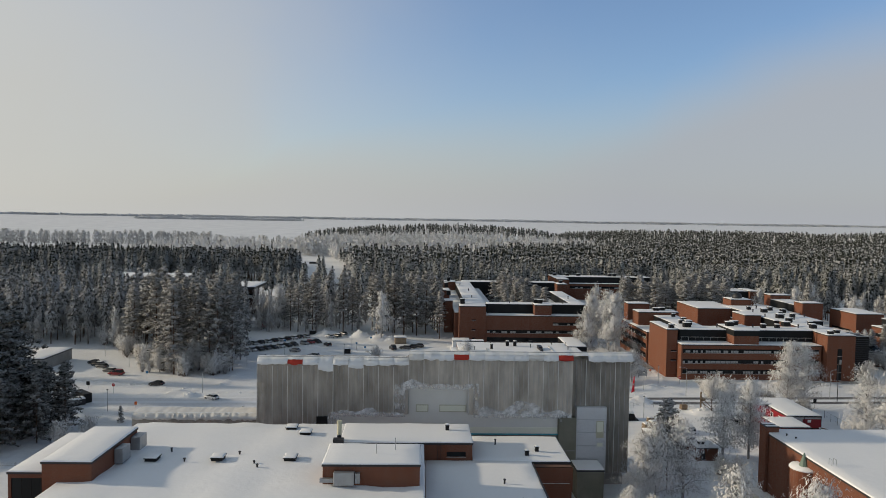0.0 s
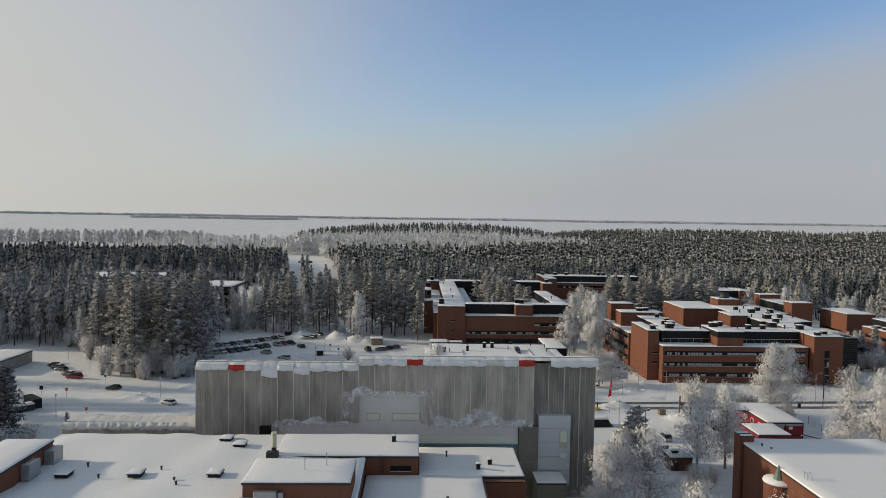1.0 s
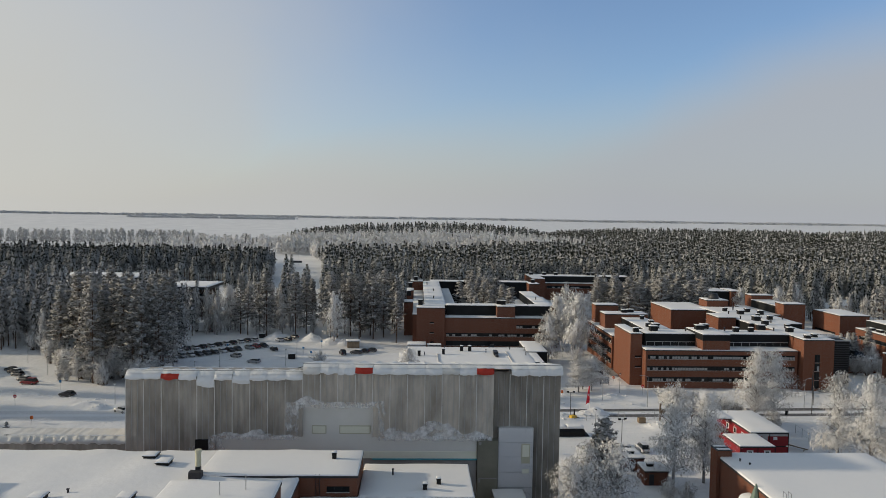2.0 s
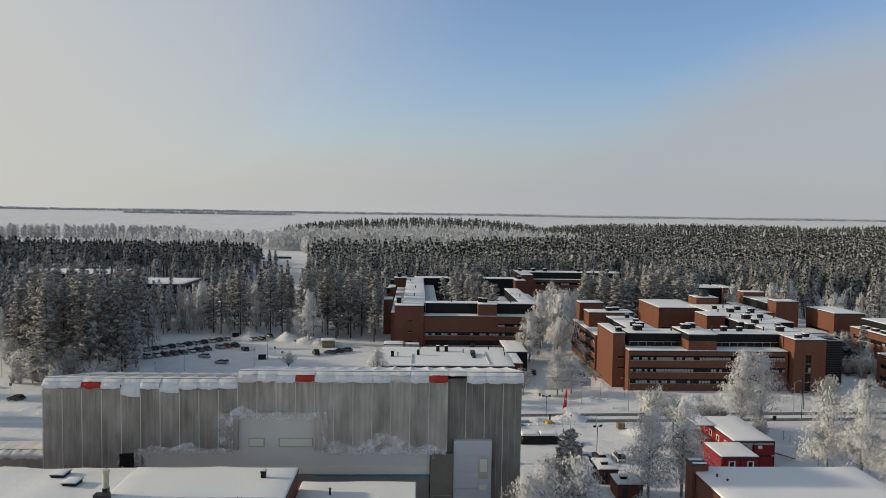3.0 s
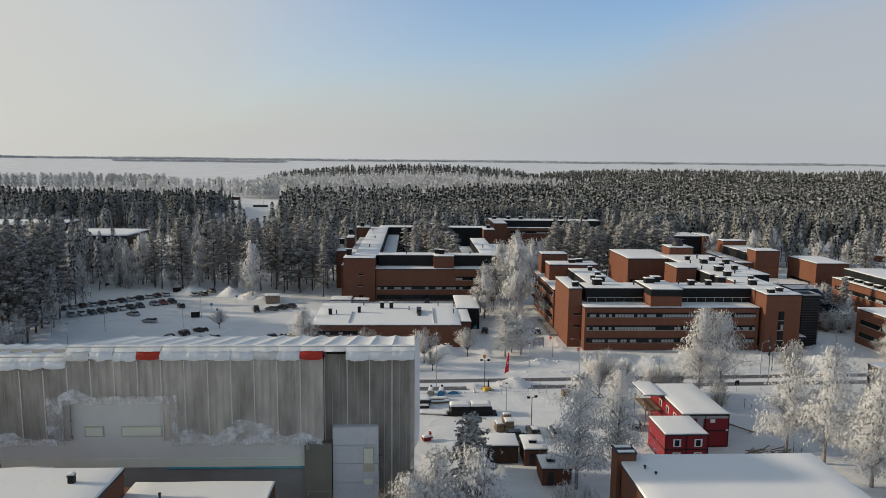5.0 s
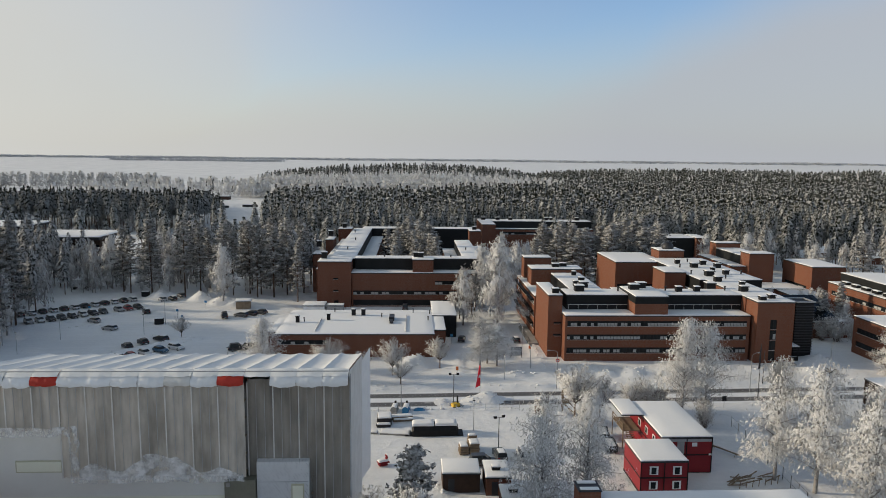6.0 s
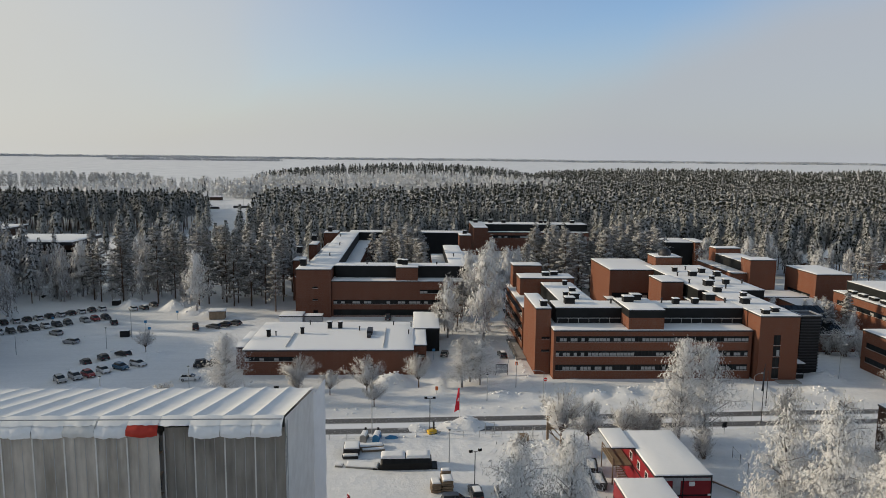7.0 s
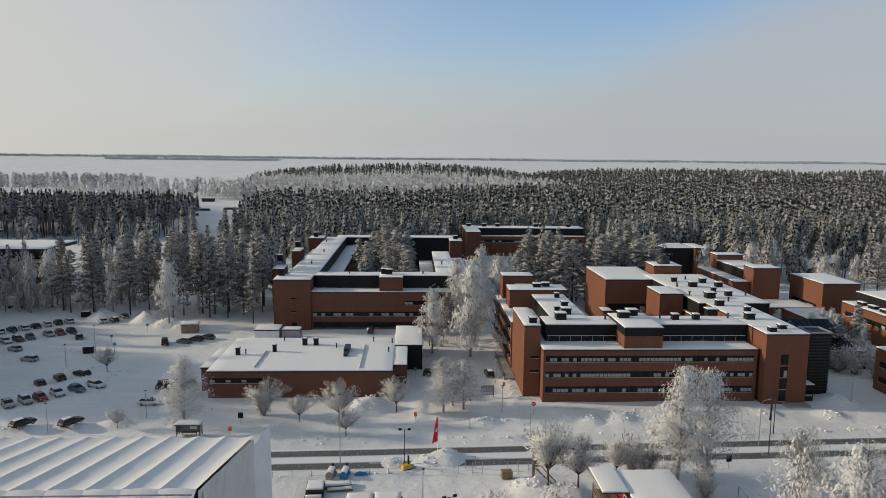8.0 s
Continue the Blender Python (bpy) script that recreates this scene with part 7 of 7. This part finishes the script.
stack("scaffold_rack", 41.4, 175.6, 3, [(-1.4, -1.6, 0.2, 1.2, 1.4, 1.4), (-1.5, -2.6, 0.1, 1.0, -1.7, 0.6)], METAL_DARK, "rack of scaffold parts dusted with snow")
stack("plank_pile", 44.2, 177.6, 8, [(-2.2, -0.8, 0.05, 2.2, 0.5, 0.6), (-1.5, -1.8, 0.05, 2.4, -1.0, 0.4)], WOOD, "pile of planks under snow")
stack("board_pile", 43.6, 170.4, -8, [(-2.8, -0.9, 0.02, 2.4, 0.9, 0.35), (-4.4, -0.9, 0.02, -3.2, 0.0, 0.4)], CONCRETE, "low pile of dark boards on the snow")
stack("pallet_stack", 56.4, 162.4, 5, [(-2.3, -1.0, 0.1, -0.9, 1.0, 1.5), (-0.7, -1.1, 0.1, 0.9, 1.1, 1.9), (-0.6, 1.2, 0.1, 0.8, 2.2, 2.4)], WOOD, "stacked wooden pallets with snow on top")
park("dark grey", "estate", 60.6, 160.6, 96)
park("white", "van", 64.4, 160.2, 92)
park("dark grey", "van", 57.6, 157.6, 4)
stack("red_lift", 41.8, 157.8, 25, [(-0.9, -0.5, 0.5, 0.9, 0.5, 0.8), (-0.7, -0.4, 0.1, 0.7, 0.4, 0.45), (0.5, -0.3, 0.8, 0.7, 0.3, 1.7)], RED_PAINT, "red low lift platform on the snow")
for x0, y0, x1, y1, z, m in ((50.8, 148.6, 56.2, 153.2, 3.0, WOOD_DARK), (57.0, 147.6, 60.6, 153.0, 2.8, BRICK_DARK), (58.6, 141.0, 63.0, 145.5, 2.7, BRICK_DARK)):
    sb = House("site_hut", (x0 + x1) / 2, (y0 + y1) / 2, "small site hut with thick snow on its roof", "hut", group="site huts")
    sb.block(x0, y0, 0, x1, y1, z, m, h=0.35, edge=0.2)
    sb.box("door", METAL_DARK, (x0 + 0.8, y0 - 0.05, 0.1, x0 + 1.7, y0 - 0.004, 2.1))
    if z < 3:
        sb.vent(x0 + 1.6, y0 + 2.2, z + 0.2, 1.0, 0.7, 0.4)
ex = thing("loader", 54.9, 183.6, -0.25, 30, "small yellow machine half buried in snow", "machine")
part("body", boxes((-0.9, -0.5, 0.3, 0.7, 0.5, 1.0), bevel=0.08), YELLOW, ex)
part("mast", boxes((0.2, -0.15, 1.0, 0.4, 0.15, 2.4)), BLACK, ex)
part("blade", boxes((0.9, -0.9, 0.1, 1.2, 0.9, 0.5), bevel=0.04), METAL, ex)
for y in (-0.5, 0.5):
    part("track", boxes((-1.0, y - 0.15, 0, 0.8, y + 0.15, 0.35), bevel=0.06), RUBBER, ex)
gt = thing("timber_ramp", 75.6, 178.4, 0, 6, "leaning timber frame and boards on the site", "timber frame")
part("panel", boxes((-1.2, -0.1, 0, -0.8, 0.1, 5.2), (-0.8, -0.06, 2.6, 0.2, 0.06, 3.4)), WOOD, gt)
part("brace", tubes(((-0.8, 0, 3.8), (2.6, -0.8, 0.1), 0.1), ((-0.8, 0, 2.4), (2.0, -1.6, 0.1), 0.1), ((-0.8, 0.2, 3.0), (1.2, 1.0, 0.1), 0.08)), WOOD, gt)
part("crate", boxes((-5.6, 1.4, 0.1, -3.9, 2.6, 1.3), bevel=0.03), WOOD, gt)
fe = thing("site_gate", 68.8, 180.2, 0, 15, "grey wire panels of a site gate in snow", "gate")
for i, (x, y) in enumerate(((-3.4, 4.2), (-3.0, 2.0), (2.4, 0.6), (4.2, 0.2))):
    part("gate_panel", tubes(((x, y, 0), (x, y, 2.0), 0.04), ((x + 1.6, y - 0.3, 0), (x + 1.6, y - 0.3, 2.0), 0.04), ((x, y, 2.0), (x + 1.6, y - 0.3, 2.0), 0.03), ((x, y, 0.3), (x + 1.6, y - 0.3, 0.3), 0.03)), METAL, fe)

# fences
def fence(label, pts, step, h, material, rails=(0.95, 0.35)):
    x0, y0 = pts[0]
    r = thing("fence", x0, y0, 0, 0, label, "fence")
    for (ax, ay), (bx, by) in zip(pts, pts[1:]):
        n = max(1, round(math.hypot(bx - ax, by - ay) / step))
        for i in range(n):
            px, py = ax + (bx - ax) * i / n - x0, ay + (by - ay) * i / n - y0
            part("post", tubes(((px, py, 0), (px + 0.05 * wob(px, py, 3), py, h), 0.045)), material, r)
        for q in rails:
            part("rail", tubes(((ax - x0, ay - y0, h * q), (bx - x0, by - y0, h * q), 0.015), n=4), material, r)


fence("thin steel fence along the birches", [(104.5, 172.5), (103.6, 160.0), (102.6, 149.0), (101.2, 136.0)], 2.8, 2.0, METAL_DARK)
fence("low post and wire fence by the road", [(34, 180.2), (52, 181.0), (66, 181.8)], 3.0, 1.3, METAL)
fence("low snow-capped fence in front of the grove", [(-118, 136.0), (-58, 134.5)], 4.0, 1.2, WOOD, (0.9, 0.5))
fence("thin rail beside the lane", [(80.0, 226.0), (79.0, 236.0)], 2.5, 1.1, METAL)
pl = thing("timber_pile", 98.0, 151.6, 0, 12, "disordered pile of beams and trestles under snow", "timber pile")
prng = random.Random(9)
for i in range(16):
    a = prng.uniform(-0.5, 0.5)
    cx, cy, L = prng.uniform(-3.5, 3.5), prng.uniform(-1.4, 1.4), prng.uniform(0.8, 2.0)
    part("beam", tubes(((cx - L * math.cos(a), cy - L * math.sin(a), 0.15 + 0.5 * prng.random()), (cx + L * math.cos(a), cy + L * math.sin(a), 0.2 + 0.8 * prng.random()), 0.09), n=4), WOOD, pl)
for i in range(7):
    px = -3.6 + i * 1.1
    part("stake", tubes(((px, -1.9, 0), (px + 0.1, -1.9, 1.1), 0.06), n=5), WOOD, pl)
part("pile_snow", sheet(lambda u, v: (-3.8 + 5.6 * u, -1.2 + 1.8 * v, 0.55 * math.sin(math.pi * u) * math.sin(math.pi * v) + 0.15 * wob(u * 6, v * 4, 2)), 14, 8), SNOW, pl, smooth=True)
bl = thing("beam_on_trestles", 98.2, 161.5, 0, -55, "snow-covered beam lying on trestles", "beam")
part("beam", boxes((-2.8, -0.2, 0.5, 2.8, 0.2, 0.75)), WOOD, bl)
part("beam_snow", snow_slab(-2.8, -0.22, 2.8, 0.22, 0.75, 0.14, 0.6, 0.04), SNOW, bl, smooth=True)
part("trestle", tubes(((-2, -0.4, 0), (-2, 0, 0.55), 0.05), ((-2, 0.4, 0), (-2, 0, 0.55), 0.05), ((2, -0.4, 0), (2, 0, 0.55), 0.05), ((2, 0.4, 0), (2, 0, 0.55), 0.05)), WOOD, bl)
fp = thing("flag_mast", 122.3, 196.0, 0, 0, "bare dark flag mast by the road", "mast")
part("pole", tubes(((0, 0, 0), (0, 0, 7.4), 0.12, 0.05), n=8), METAL_DARK, fp)
gm = thing("tall_mast", 117.0, 187.5, 0, 0, "tall thin dark mast with a furled banner", "mast")
part("pole", tubes(((0, 0, 0), (0, 0, 11.5), 0.1, 0.05), n=8), METAL_DARK, gm)
part("banner", sheet(lambda u, v: (-0.05 - 0.35 * u * (1 - v * 0.7), 0.08 * math.sin(v * 7 + u * 3), 6.2 + 4.6 * v), 4, 8), METAL_DARK, gm, "dark furled banner", smooth=True)


def site_skip(x, y, turn, paint, label):
    """An open steel skip: sloped ends, thick walls, a rim, ribs on the long sides and snow inside."""
    sk = thing("skip", x, y, 0, turn, label, "skip", "skips")
    bm = bmesh.new()
    rings = []
    for z, k in ((0.2, 0.72), (1.5, 1.0)):
        rings.append([bm.verts.new((sx * 2.0 * k, sy * 0.95, z)) for sx, sy in ((-1, -1), (1, -1), (1, 1), (-1, 1))])
    rings.append([bm.verts.new((sx * 1.9, sy * 0.87, 1.5)) for sx, sy in ((-1, -1), (1, -1), (1, 1), (-1, 1))])
    rings.append([bm.verts.new((sx * 1.7, sy * 0.87, 0.9)) for sx, sy in ((-1, -1), (1, -1), (1, 1), (-1, 1))])
    for a, b in zip(rings, rings[1:]):
        for i in range(4):
            bm.faces.new((a[i], a[(i + 1) % 4], b[(i + 1) % 4], b[i]))
    bm.faces.new(rings[0][::-1])
    bm.faces.new(rings[-1])
    part("tub", bm, paint, sk)
    for i in range(4):
        for sy in (-1.0, 0.95):
            part("rib", boxes((-1.3 + i * 0.85, sy, 0.3, -1.2 + i * 0.85, sy + 0.05, 1.45)), paint, sk)
    part("skid", boxes((-1.4, -0.7, 0, 1.4, -0.55, 0.2), (-1.4, 0.55, 0, 1.4, 0.7, 0.2)), METAL_DARK, sk)
    part("snow_fill", snow_slab(-1.7, -0.85, 1.7, 0.85, 0.92, 0.42, 0.4, 0.12, x), SNOW, sk, smooth=True)


site_skip(79.5, 167.9, 80, BLACK, "dark steel skip half full of snow on the site")
site_skip(79.4, 163.0, 86, METAL_DARK, "grey steel skip half full of snow by the cabins")
